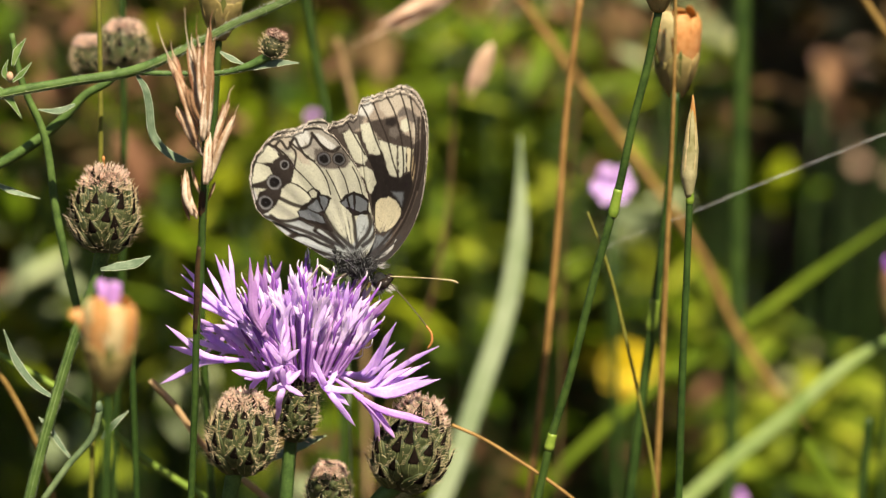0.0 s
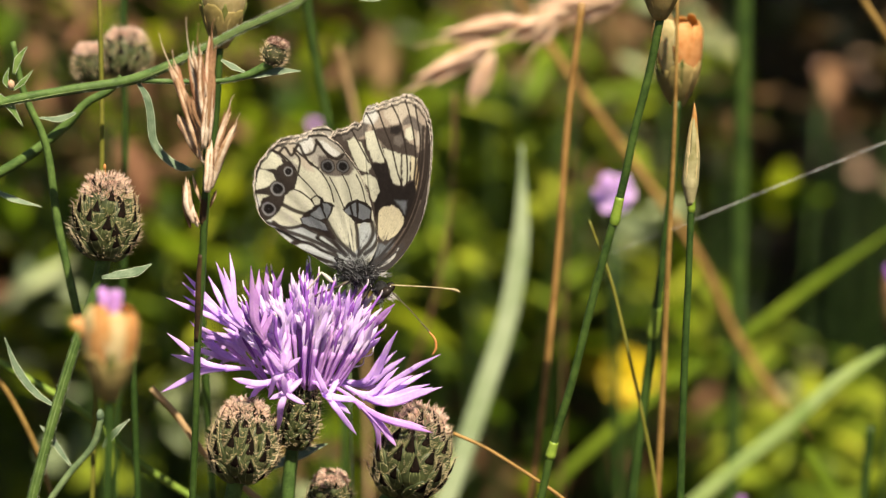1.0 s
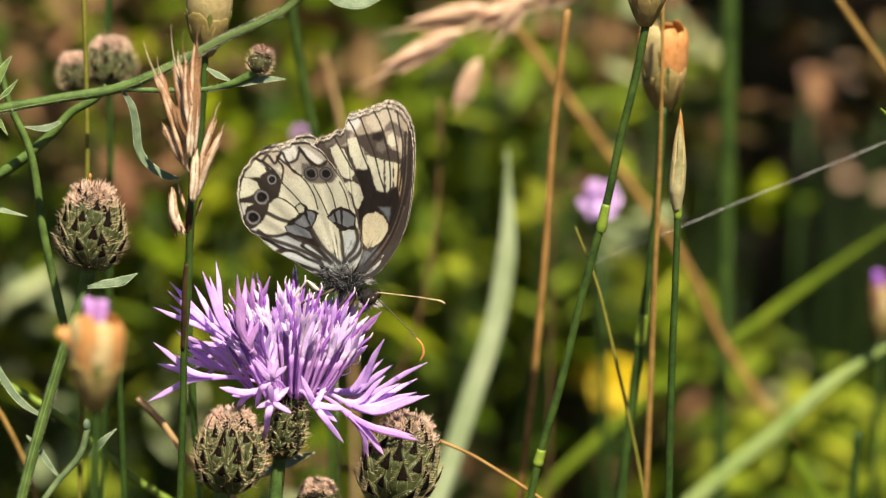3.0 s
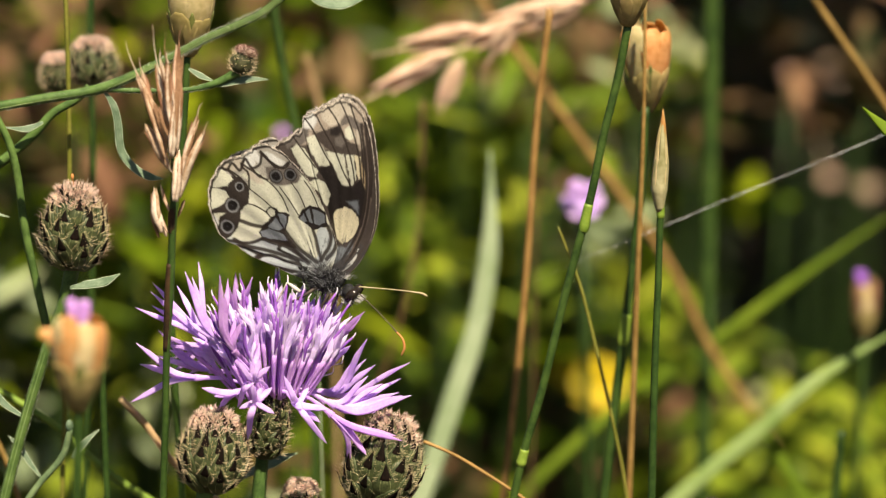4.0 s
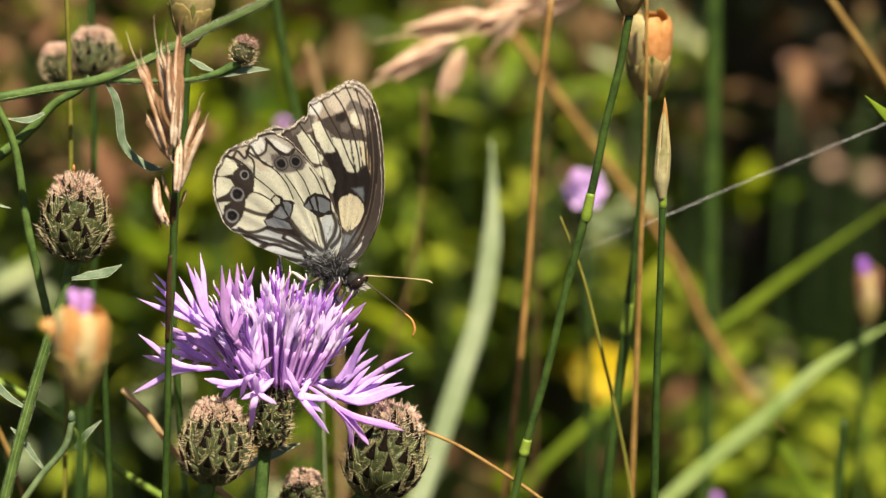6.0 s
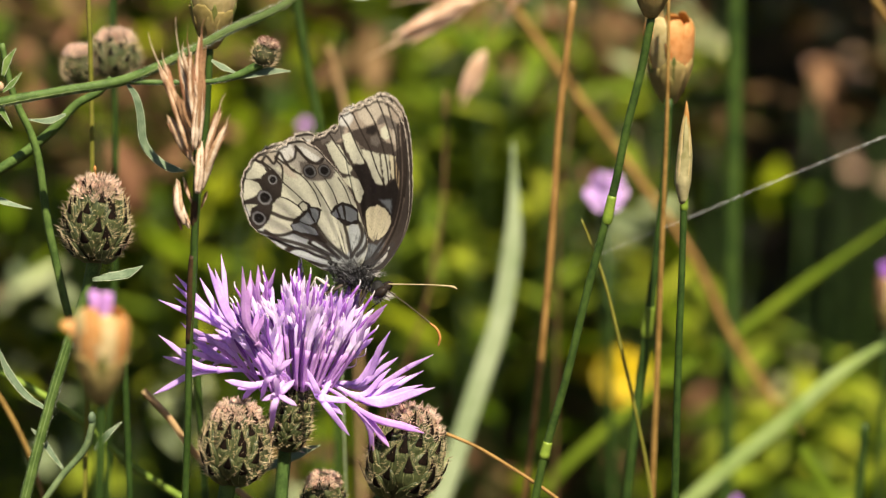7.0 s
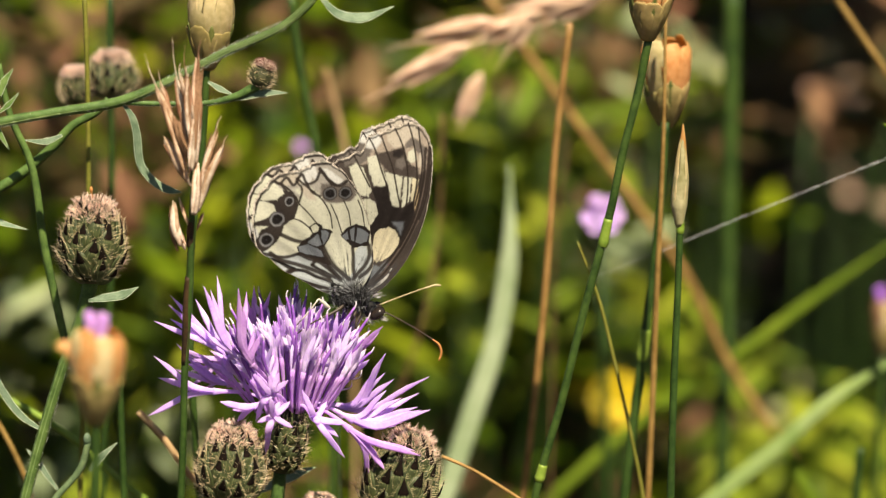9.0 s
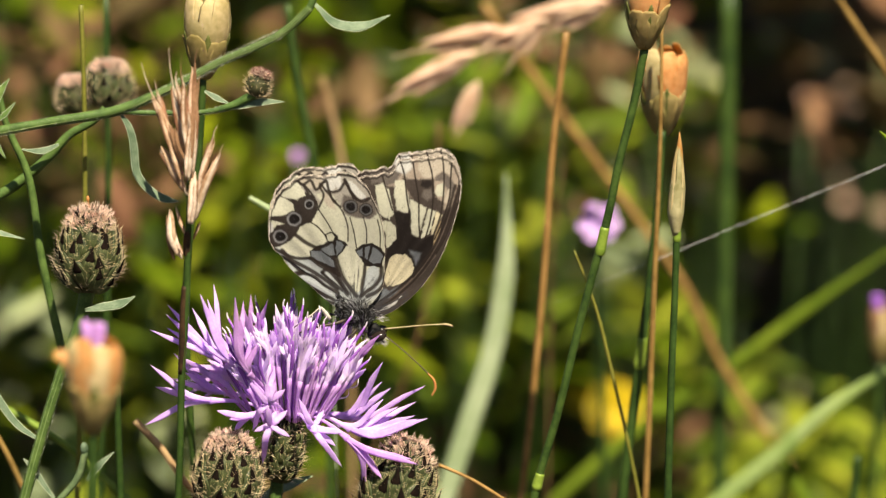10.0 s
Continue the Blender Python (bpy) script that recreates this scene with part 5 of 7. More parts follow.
def far_ears():
    """The nodding brome ear behind, which the wind moves, and one that hangs still."""
    t = stalk("grass_ear", [(0.009, 0.11, 0.4103), (0.0111, 0.11, 0.4142), (0.0168, 0.11, 0.42), (0.0217, 0.11, 0.4103), (0.021, 0.11, 0.3767), (0.0204, 0.11, 0.3257)], 0.2 * MM, HERB_DRY, "dry grass ear with one hanging spikelet, behind the butterfly")
    spikelet(t, (0.0085, 0.11, 0.4086), (0.0041, 0.11, 0.3981), 1.15 * MM, 71, EAR_TAN, 0)
    base = Vector((0.0491, 0.075, 0.4333))
    t = thing("nodding_ear", base, "nodding dry brome ear with long spikelets, swaying in the wind", "grass ear")
    s = Shape()
    far = Vector((0.0797, 0.075, 0.4048))
    s.sweep([(far.x + 0.05, far.y, -0.025), far, (0.0659, 0.075, 0.4251), (base.x + 0.008, base.y, base.z + 0.006), base, *[(0.0388, 0.095, 0.4245), (0.0249, 0.095, 0.4188), (0.0137, 0.095, 0.4155), (0.0052, 0.095, 0.4129)]], [0.8 * MM, 0.6 * MM, 0.5 * MM, 0.45 * MM, 0.4 * MM, 0.3 * MM, 0.2 * MM], sides=8, n=40)
    part("stem", s, STRAW, t)
    for i, q in enumerate(([(0.0146, 0.095, 0.4154), (-0.0018, 0.095, 0.4116)], [(0.0099, 0.095, 0.4118), (-0.0062, 0.095, 0.4031)], [(0.0305, 0.095, 0.4198), (0.0123, 0.095, 0.4156)], [(0.0221, 0.095, 0.4171), (0.009, 0.095, 0.4114)], [(0.0388, 0.095, 0.423), (0.023, 0.095, 0.4196)], [(0.0202, 0.095, 0.4174), (0.0151, 0.095, 0.4098)], [(0.0314, 0.095, 0.4201), (0.0212, 0.095, 0.415)])):
        spikelet(t, q[0], q[1], 1.3 * MM, 80 + i, EAR_TAN, 3)
    return t


# ---------------------------------------------------------------- other stems, blades and flowers
def other_stems():
    stalk("straw", [(0.0208, 0.045, 0.4285), (0.0188, 0.045, 0.4102), (0.0175, 0.045, 0.3898), (0.0158, 0.045, 0.3699), (0.0136, 0.045, 0.3497)], 0.56 * MM, STRAW, "smooth orange-brown straw standing upright")
    stalk("straw", [(0.0339, 0.025, 0.4329), (0.0339, 0.025, 0.4195), (0.0332, 0.025, 0.3930), (0.0327, 0.025, 0.3756), (0.0321, 0.025, 0.3561)], [0.24 * MM, 0.28 * MM, 0.42 * MM, 0.46 * MM, 0.5 * MM, 0.5 * MM], STRAW, "thin brown straw before a papery head")
    stalk("straw", [(0.0096, 0.135, 0.4178), (0.0216, 0.135, 0.4006), (0.0349, 0.135, 0.3821), (0.0463, 0.135, 0.3654), (0.0527, 0.135, 0.3518), (0.0622, 0.135, 0.3369), (0.0708, 0.135, 0.3218)], 0.75 * MM, STRAW, "slanting brown straw, far behind", foot=(0.03, 0.0))
    stalk("straw", [(0.0211, 0.018, 0.4011), (0.0241, 0.018, 0.393), (0.0269, 0.018, 0.3819), (0.0289, 0.018, 0.3732), (0.0307, 0.018, 0.3645)], [0.12 * MM, 0.22 * MM, 0.25 * MM, 0.25 * MM, 0.26 * MM, 0.3 * MM], STEM_YELLOW, "fine bent dry grass stem")
    stalk("straw", [(0.0013, 0.004, 0.3729), (0.0054, 0.004, 0.371), (0.0099, 0.004, 0.3682), (0.0185, 0.004, 0.362), (0.0259, 0.004, 0.3551)], 0.25 * MM, STRAW, "thin dry twig lying across the stems")
    stalk("straw", [(0.0017, 0.11, 0.4015), (0.0012, 0.11, 0.3837), (-0.0009, 0.11, 0.3687), (-0.0043, 0.11, 0.3565), (-0.0093, 0.11, 0.3443), (-0.0123, 0.11, 0.3277)], 0.26 * MM, HERB_DRY, "bent dry grass stem, blurred by distance")
    stalk("straw", [(-0.0184, 0.12, 0.4075), (-0.0168, 0.12, 0.4015), (-0.0153, 0.12, 0.3945), (-0.0143, 0.12, 0.3723), (-0.0135, 0.12, 0.3245)], 0.5 * MM, BLADE_DRY, "dry grass stem behind the butterfly")
    stalk("grass_stalk", [(-0.0224, 0.075, 0.4278), (-0.0207, 0.075, 0.4141), (-0.0186, 0.075, 0.403), (-0.0169, 0.075, 0.3757), (-0.0163, 0.075, 0.3371)], 0.7 * MM, GRASS_STEM, "green grass stem behind the butterfly")
    stalk("grass_stalk", [(0.0533, 0.14, 0.419), (0.0533, 0.14, 0.3799), (0.0529, 0.14, 0.3376), (0.0527, 0.14, 0.3159)], 1.5 * MM, GRASS_STEM, "stout green stem far behind")
    stalk("grass_stalk", [(-0.0456, 0.015, 0.3879), (-0.0455, 0.015, 0.3741), (-0.0453, 0.015, 0.3567)], 0.5 * MM, GRASS_STEM, "thin green stem beside the papery head")
    stalk("grass_stalk", [(-0.0496, 0.018, 0.4374), (-0.0495, 0.018, 0.4275), (-0.0498, 0.018, 0.4075), (-0.0502, 0.018, 0.3973), (-0.0525, 0.018, 0.3557)], 0.35 * MM, STEM_YELLOW, "thin yellowish stem behind the branch")
    stalk("grass_stalk", [(0.0682, 0.06, 0.3572), (0.0677, 0.06, 0.3496), (0.0672, 0.06, 0.342)], 0.7 * MM, GRASS_STEM, "short green grass stem far behind")
    stalk("grass_stalk", [(-0.0498, 0.06, 0.4321), (-0.0505, 0.06, 0.3888), (-0.0523, 0.06, 0.361), (-0.0532, 0.06, 0.342)], 0.5 * MM, GRASS_STEM, "green stem, softly blurred")
    stalk("straw", [(-0.0711, 0.025, 0.3808), (-0.0662, 0.025, 0.3775), (-0.0544, 0.025, 0.37), (-0.0454, 0.025, 0.3616), (-0.0361, 0.025, 0.3552)], 0.55 * MM, GRASS_NODE, "yellow-green stem slanting to the ground")
    stalk("straw", [(-0.0695, 0.025, 0.3791), (-0.0654, 0.025, 0.373), (-0.0614, 0.025, 0.3646), (-0.0583, 0.025, 0.3534)], 0.4 * MM, STRAW, "brown twig slanting to the ground")
    stalk("straw", [(-0.0429, 0.014, 0.3768), (-0.0393, 0.014, 0.3727), (-0.0365, 0.014, 0.3684), (-0.0254, 0.014, 0.3579)], 0.5 * MM, BLADE_DRY, "dry stem under the flower")
    strap("wild_grass", [(0.0131, 0.105, 0.3937), (0.0129, 0.105, 0.3759), (0.0109, 0.105, 0.3635), (0.0064, 0.105, 0.3488), (0.0021, 0.105, 0.3355), (-0.0009, 0.105, 0.3273)], 1.8 * MM, BLADE_PALE, "broad pale green grass blade, blurred")
    stalk("wild_grass", [(-0.0266, 0.03, 0.4065), (-0.0235, 0.03, 0.4046), (-0.0184, 0.03, 0.4013), (-0.0147, 0.03, 0.3935), (-0.0144, 0.03, 0.3813)], [0.3 * MM, 0.5 * MM, 0.3 * MM, 0.12 * MM, 0.12 * MM, 0.12 * MM], BLADE_PALE, "pale dry grass tip behind the butterfly", "grass blade")
    strap("wild_grass", [(0.0887, 0.15, 0.3724), (0.0693, 0.15, 0.3585), (0.0539, 0.15, 0.3466), (0.0384, 0.15, 0.3357), (0.0228, 0.15, 0.3214)], 1.0 * MM, BLADE, "long slanting green grass blade")
    strap("wild_grass", [(0.0818, 0.095, 0.3646), (0.0667, 0.095, 0.3547), (0.0588, 0.095, 0.3472), (0.0488, 0.095, 0.3387), (0.0393, 0.095, 0.3295)], 1.35 * MM, BLADE_BRIGHT, "bright slanting grass blade")
    strap("wild_grass", [(0.0577, 0.1, 0.3493), (0.0628, 0.1, 0.3401), (0.0699, 0.1, 0.3289)], 1.2 * MM, BLADE, "green grass blade bent over")
    strap("wild_grass", [(0.063, 0.002, 0.4218), (0.0663, 0.002, 0.4188), (0.0704, 0.002, 0.4151)], 1.0 * MM, BLADE, "small bright green leaf tip", facing=(0.3, -1, 0.4))


def small_flower(c, r, mat, label, seed, petals=6):
    rng = random.Random(seed)
    c = Vector(c)
    t = thing("meadow_flower", root(c), label, "flower", "far meadow flowers")
    s = Shape()
    s.sweep([c, (c.x + 0.004, c.y, c.z * 0.5), root(c)], 0.6 * MM, sides=6)
    part("stem", s, GRASS_STEM, t)
    for i in range(petals):
        a = 2 * math.pi * i / petals + rng.uniform(-0.2, 0.2)
        d = Vector((math.cos(a), -0.35 + 0.3 * math.sin(a), math.sin(a) * 0.8)).normalized()
        s = Shape()
        s.sweep([c, c + d * r * 0.5 + Vector((0, -r * 0.1, r * 0.05)), c + d * r * 0.85, c + d * r], [r * 0.12, r * 0.42, r * 0.4, r * 0.1], r * 0.03, facing=(0, -1, 0.6), sides=6, n=8)
        part("petal", s, mat, t)


def flowers_behind():
    small_flower((0.0295, 0.12, 0.3816), 4.0 * MM, FLORET, "small lilac flower, blurred behind the stems", 41)
    small_flower((-0.0253, 0.19, 0.3791), 1.3 * MM, PINK, "small lilac flower behind the butterfly", 42)
    small_flower((0.0359, 0.3, 0.3031), 7.5 * MM, YELLOW, "yellow meadow flower, blurred", 43, 8)
    small_flower((0.0413, 0.28, 0.3025), 6.5 * MM, YELLOW, "yellow meadow flower low in the grass", 44, 8)
    small_flower((0.0539, 0.14, 0.3176), 2.2 * MM, PINK, "small lilac flower low in the grass", 45)


def thread():
    """A thread of silk, uneven along its length, so that it glints here and fades there."""
    rng, s = random.Random(61), Shape()
    line = [(0.0184, 0.032, 0.3895), (0.0247, 0.032, 0.3924), (0.0378, 0.032, 0.3979), (0.0445, 0.032, 0.4008), (0.066, 0.032, 0.4098), (0.0853, 0.032, 0.4181)]
    bulk = [0.011 + 0.030 * min(1.0, max(0.0, (k - 14) / 60)) * rng.uniform(0.35, 1.25) for k in range(150)]
    s.sweep(line, [k * MM for k in bulk], sides=5, n=300)
    lone("spider_thread", s, SILK, "single taut spider thread shining in the sun", "spider thread")


# ---------------------------------------------------------------- butterfly
DARK, BROWN, SOOT, EDGE = (0.020, 0.016, 0.015), (0.034, 0.027, 0.024), (0.060, 0.048, 0.042), (0.13, 0.10, 0.085)
CREAM, WARM, COOL, MILK = (0.56, 0.56, 0.455), (0.60, 0.545, 0.39), (0.45, 0.49, 0.50), (0.57, 0.57, 0.55)
PALE, TAN, DUSK, CLOUD = (0.47, 0.42, 0.35), (0.34, 0.285, 0.235), (0.34, 0.32, 0.285), (0.135, 0.117, 0.105)
GREY, OCHRE = (0.15, 0.165, 0.185), (0.48, 0.36, 0.22)


class WingPattern:
    """The markings of one wing, in millimetres from the wing root, in the order in which they lie on one another."""

    def __init__(self):
        self.fields, self.lines, self.spots = [], [], []

    def cell(self, tone, soft, *outline):
        self.fields.append((tone, list(outline), soft))

    def vein(self, width, *line):
        self.lines.append((width, list(line)))

    def eye(self, x, z, size, ring=0.20):
        self.spots.append((x, z, size, ring))


HIND, FORE = WingPattern(), WingPattern()
HIND_EDGE = [(-3.00, 0.01), (-5.96, 1.19), (-7.61, 2.21), (-9.58, 3.39), (-11.22, 4.34), (-12.37, 5.36), (-12.93, 6.04), (-13.85, 6.61), (-14.84, 7.56), (-15.50, 8.81), (-15.79, 10.17), (-15.99, 11.52), (-16.09, 12.54), (-15.89, 13.89), (-15.56, 15.25), (-15.10, 16.09), (-14.35, 16.94), (-13.69, 17.89), (-13.03, 18.46), (-12.21, 18.87), (-10.57, 19.24), (-9.58, 19.48), (-8.43, 20.05), (-7.61, 20.49), (-6.62, 20.77), (-5.63, 20.60), (-4.91, 20.05), (-3.99, 19.58), (-3.00, 18.63), (-2.02, 17.28), (-1.03, 15.92), (-0.37, 14.57), (0.28, 12.88), (0.78, 11.35), (1.11, 9.83), (1.43, 8.13), (1.80, 6.44), (1.86, 4.75), (1.43, 3.23), (0.61, 1.70), (-0.70, 0.35)]
FORE_EDGE = [(2.26, 0.01), (3.90, 1.29), (5.87, 3.67), (7.25, 6.10), (8.24, 8.81), (9.03, 12.54), (9.42, 15.92), (9.52, 19.31), (9.29, 22.02), (8.83, 23.44), (8.01, 24.90), (7.02, 25.67), (5.87, 26.01), (4.56, 25.57), (3.24, 25.07), (1.93, 24.56), (0.78, 24.22), (-0.05, 23.88), (-0.31, 22.97), (-0.54, 22.02), (-2.02, 21.51), (-3.00, 20.83), (-3.99, 20.60), (-4.81, 20.15), (-3.99, 16.94), (-2.02, 10.84), (-0.37, 5.09), (0.61, 0.35)]
# cool white towards the inner edge
HIND.cell(COOL, 1.6, (-16.2, 7.8), (-13.3, 7.5), (-11.3, 6.3), (-8.7, 7.2), (-6.2, 6.5), (-3.8, 6.1), (-0.8, 6.5), (1.3, 6.5), (1.8, 3.2), (-4.3, -0.9), (-10.1, 0.8), (-14.1, 3.2), (-16.8, 6.5))
# clouded apex
HIND.cell(DUSK, 0.6, (-14.0, 17.8), (-11.0, 19.3), (-7.6, 20.3), (-5.1, 20.4), (-2.8, 18.4), (-1.3, 15.8), (-1.8, 14.7), (-3.8, 14.3), (-5.6, 14.4), (-6.7, 15.6), (-7.9, 16.6), (-9.6, 16.7), (-11.7, 16.0), (-13.3, 17.4))
HIND.cell(PALE, 0.3, (-13.5, 17.6), (-12.1, 18.2), (-11.0, 17.7), (-10.2, 17.1), (-11.6, 16.9), (-12.5, 17.4))
HIND.cell(PALE, 0.35, (-11.6, 18.6), (-10.4, 18.9), (-9.1, 17.9), (-9.6, 16.9), (-10.7, 17.4))
HIND.cell(MILK, 0.35, (-9.7, 18.7), (-8.5, 19.0), (-7.8, 18.0), (-8.2, 17.2), (-9.2, 17.4))
HIND.cell(MILK, 0.3, (-9.0, 19.3), (-7.6, 19.9), (-6.8, 18.2), (-7.3, 17.7), (-8.1, 18.5))
HIND.cell(MILK, 0.25, (-6.7, 19.3), (-5.8, 19.4), (-4.6, 18.6), (-3.3, 17.6), (-3.5, 17.0), (-4.7, 17.3), (-5.8, 18.2))
HIND.cell(PALE, 0.5, (-9.6, 16.6), (-8.5, 17.1), (-7.5, 15.9), (-7.1, 14.8), (-8.1, 14.9), (-9.0, 15.6))
HIND.cell(DUSK, 0.5, (-11.4, 16.6), (-10.3, 16.3), (-9.3, 15.4), (-9.7, 14.6), (-10.7, 15.5))
HIND.cell(CLOUD, 0.4, (-6.5, 17.2), (-5.2, 17.3), (-3.7, 16.7), (-2.3, 17.5), (-1.3, 15.5), (-2.1, 14.6), (-3.9, 14.3), (-5.4, 14.4), (-6.5, 15.4))
# dark border that carries three eye-spots
HIND.cell(BROWN, 0.22, (-15.4, 14.8), (-12.6, 14.9), (-11.8, 16.3), (-10.8, 16.1), (-9.9, 15.3), (-9.5, 14.0), (-9.9, 12.2), (-10.7, 11.7), (-11.4, 10.9), (-11.7, 9.6), (-12.4, 8.5), (-13.5, 7.5), (-14.8, 7.0), (-15.7, 7.5), (-16.1, 8.7), (-15.1, 9.5), (-14.6, 10.5), (-13.6, 11.0), (-16.4, 11.1), (-16.2, 11.5), (-14.0, 12.2), (-12.7, 13.2), (-13.1, 14.2), (-14.1, 14.6))
HIND.cell(CREAM, 0.14, (-15.0, 15.0), (-14.1, 17.0), (-13.0, 17.4), (-11.5, 15.8), (-12.9, 15.0))
HIND.cell(CREAM, 0.14, (-15.6, 14.5), (-14.1, 14.4), (-12.9, 13.4), (-13.6, 12.4), (-15.7, 11.7), (-16.1, 12.6))
HIND.cell(MILK, 0.14, (-16.1, 10.8), (-15.1, 10.6), (-14.9, 9.6), (-15.6, 8.3), (-16.1, 8.7))
HIND.cell(CREAM, 0.12, (-11.1, 10.9), (-9.7, 11.7), (-7.8, 10.4), (-7.2, 9.6), (-8.1, 8.5), (-9.4, 8.9), (-11.4, 9.8))
HIND.cell(CREAM, 0.12, (-11.5, 9.5), (-8.6, 8.5), (-9.2, 7.7), (-9.1, 6.9), (-10.4, 6.5), (-11.9, 6.6), (-13.4, 7.3), (-12.3, 8.2))
# dark middle band with grey cells
HIND.cell(DARK, 0.14, (-7.9, 10.7), (-7.0, 11.4), (-6.0, 11.0), (-5.8, 10.4), (-4.8, 10.3), (-4.3, 9.9), (-4.7, 8.8), (-5.5, 7.5), (-4.9, 6.2), (-4.0, 4.8), (-5.1, 5.0), (-7.0, 5.8), (-8.8, 6.5), (-9.3, 7.7), (-8.6, 8.6), (-7.2, 9.6))
HIND.cell(CREAM, 0.1, (-7.5, 10.7), (-6.9, 11.1), (-6.3, 10.7), (-6.5, 10.0), (-7.2, 9.8))
HIND.cell(GREY, 0.12, (-7.8, 8.4), (-6.4, 9.7), (-6.1, 8.9), (-5.7, 8.0), (-6.3, 7.7), (-7.3, 8.0))
HIND.cell(GREY, 0.12, (-6.0, 10.1), (-5.3, 10.1), (-4.8, 9.6), (-5.0, 8.7), (-5.5, 8.0), (-5.9, 9.1))
HIND.cell(GREY, 0.14, (-9.1, 7.8), (-7.8, 8.1), (-5.8, 7.1), (-5.3, 6.1), (-6.3, 6.2), (-8.1, 6.7), (-8.9, 7.0))
HIND.cell(DARK, 0.14, (-3.2, 9.4), (-2.3, 10.5), (-1.0, 11.0), (0.3, 10.6), (1.1, 9.8), (1.0, 7.7), (-0.3, 7.4), (-1.3, 7.3), (-2.2, 8.2))
HIND.cell(GREY, 0.1, (-2.9, 9.2), (-2.2, 10.0), (-1.9, 8.7), (-2.4, 8.6))
HIND.cell(GREY, 0.1, (-1.9, 10.2), (-1.2, 10.6), (-1.2, 8.4), (-1.6, 8.6))
HIND.cell(GREY, 0.1, (-0.8, 10.4), (0.3, 10.0), (0.9, 9.4), (0.7, 8.3), (-0.2, 8.0), (-0.9, 8.2))
# pale cells round the root
HIND.cell(CREAM, 0.12, (-4.5, 9.7), (-3.1, 9.0), (-1.9, 8.1), (-1.3, 7.3), (-1.1, 6.3), (-0.9, 4.0), (-1.5, 3.2), (-3.0, 4.0), (-4.2, 5.2), (-4.9, 6.3), (-5.3, 7.5), (-4.7, 8.8))
HIND.cell(COOL, 0.12, (-0.8, 7.2), (0.1, 7.7), (0.8, 7.4), (0.9, 6.4), (0.5, 5.0), (-0.2, 4.0), (-0.8, 3.5))
HIND.cell(COOL, 0.12, (1.2, 6.3), (1.7, 6.4), (1.7, 5.2), (1.1, 4.2), (0.3, 3.5))
HIND.vein(0.122, (-14.8, 7.1), (-13.1, 6.7), (-11.7, 6.3), (-10.4, 6.3), (-9.0, 6.7))
HIND.vein(0.146, (-13.1, 7.0), (-11.7, 6.0), (-8.9, 5.0), (-6.4, 4.0), (-4.3, 3.0))
HIND.vein(0.134, (-9.0, 6.7), (-7.5, 5.9), (-5.9, 5.3), (-4.7, 4.4), (-3.0, 3.0))
HIND.vein(0.146, (-11.7, 9.7), (-9.6, 8.7), (-8.1, 8.3))
HIND.vein(0.146, (-13.4, 5.6), (-12.9, 6.0), (-11.9, 5.7), (-10.6, 4.9), (-9.7, 4.2), (-10.3, 3.9), (-11.6, 4.1), (-12.8, 4.8), (-13.4, 5.6))
HIND.vein(0.183, (-10.3, 4.0), (-9.6, 4.3))
HIND.vein(0.134, (-9.9, 4.2), (-8.1, 4.1), (-6.1, 3.1), (-4.1, 2.5))
HIND.vein(0.122, (-11.8, 3.8), (-9.9, 3.2), (-7.4, 2.2), (-4.4, 1.3))
HIND.vein(0.11, (-9.9, 2.7), (-7.8, 2.3), (-5.5, 1.4))
HIND.vein(0.122, (-9.1, 2.0), (-6.7, 1.0), (-4.4, 0.8))
HIND.vein(0.146, (-6.9, 5.0), (-6.5, 5.5), (-5.8, 5.7), (-5.0, 5.3), (-3.9, 4.0), (-2.7, 2.7))
HIND.vein(0.11, (-6.9, 4.9), (-6.0, 4.3), (-4.8, 3.7), (-3.6, 3.0))
HIND.vein(0.159, (-5.5, 7.5), (-4.8, 6.2), (-3.9, 4.8), (-2.3, 3.4), (-1.5, 2.7))
HIND.vein(0.122, (-1.3, 7.4), (-1.1, 6.0), (-1.0, 4.4), (-0.8, 3.0))
HIND.vein(0.146, (1.0, 7.7), (1.2, 6.3), (0.7, 4.8), (-0.2, 3.7), (-0.9, 2.8))
HIND.vein(0.146, (1.8, 6.4), (1.8, 5.2), (1.1, 3.9), (-0.0, 3.0))
HIND.vein(0.055, (-10.5, 12.2), (-9.3, 11.8), (-7.7, 10.6))
HIND.vein(0.05, (-9.4, 14.2), (-8.0, 12.8), (-6.5, 11.0))
HIND.vein(0.05, (-7.5, 16.1), (-5.8, 14.3), (-4.9, 12.6), (-4.4, 10.4))
HIND.vein(0.045, (-4.9, 14.1), (-4.1, 12.5), (-3.0, 9.7))
HIND.vein(0.045, (-3.1, 14.6), (-2.3, 12.9), (-1.8, 10.8))
HIND.vein(0.045, (-1.1, 14.7), (-0.4, 13.1), (0.2, 10.5))
HIND.vein(0.08, (-12.2, 17.3), (-10.5, 15.9), (-9.4, 14.2))
HIND.vein(0.08, (-10.0, 18.0), (-8.6, 16.9), (-7.5, 16.0))
HIND.vein(0.08, (-6.8, 19.5), (-5.6, 17.8), (-4.5, 16.9))
HIND.vein(0.08, (-14.2, 17.8), (-12.5, 17.3), (-11.3, 16.2))
HIND.vein(0.08, (-6.9, 19.3), (-5.3, 17.7), (-3.6, 16.8), (-2.8, 17.5))
HIND.vein(0.146, (-5.1, 20.3), (-3.5, 19.3), (-2.2, 17.6), (-0.8, 15.6), (0.7, 13.6), (1.4, 10.9), (1.6, 8.5), (1.8, 6.3))
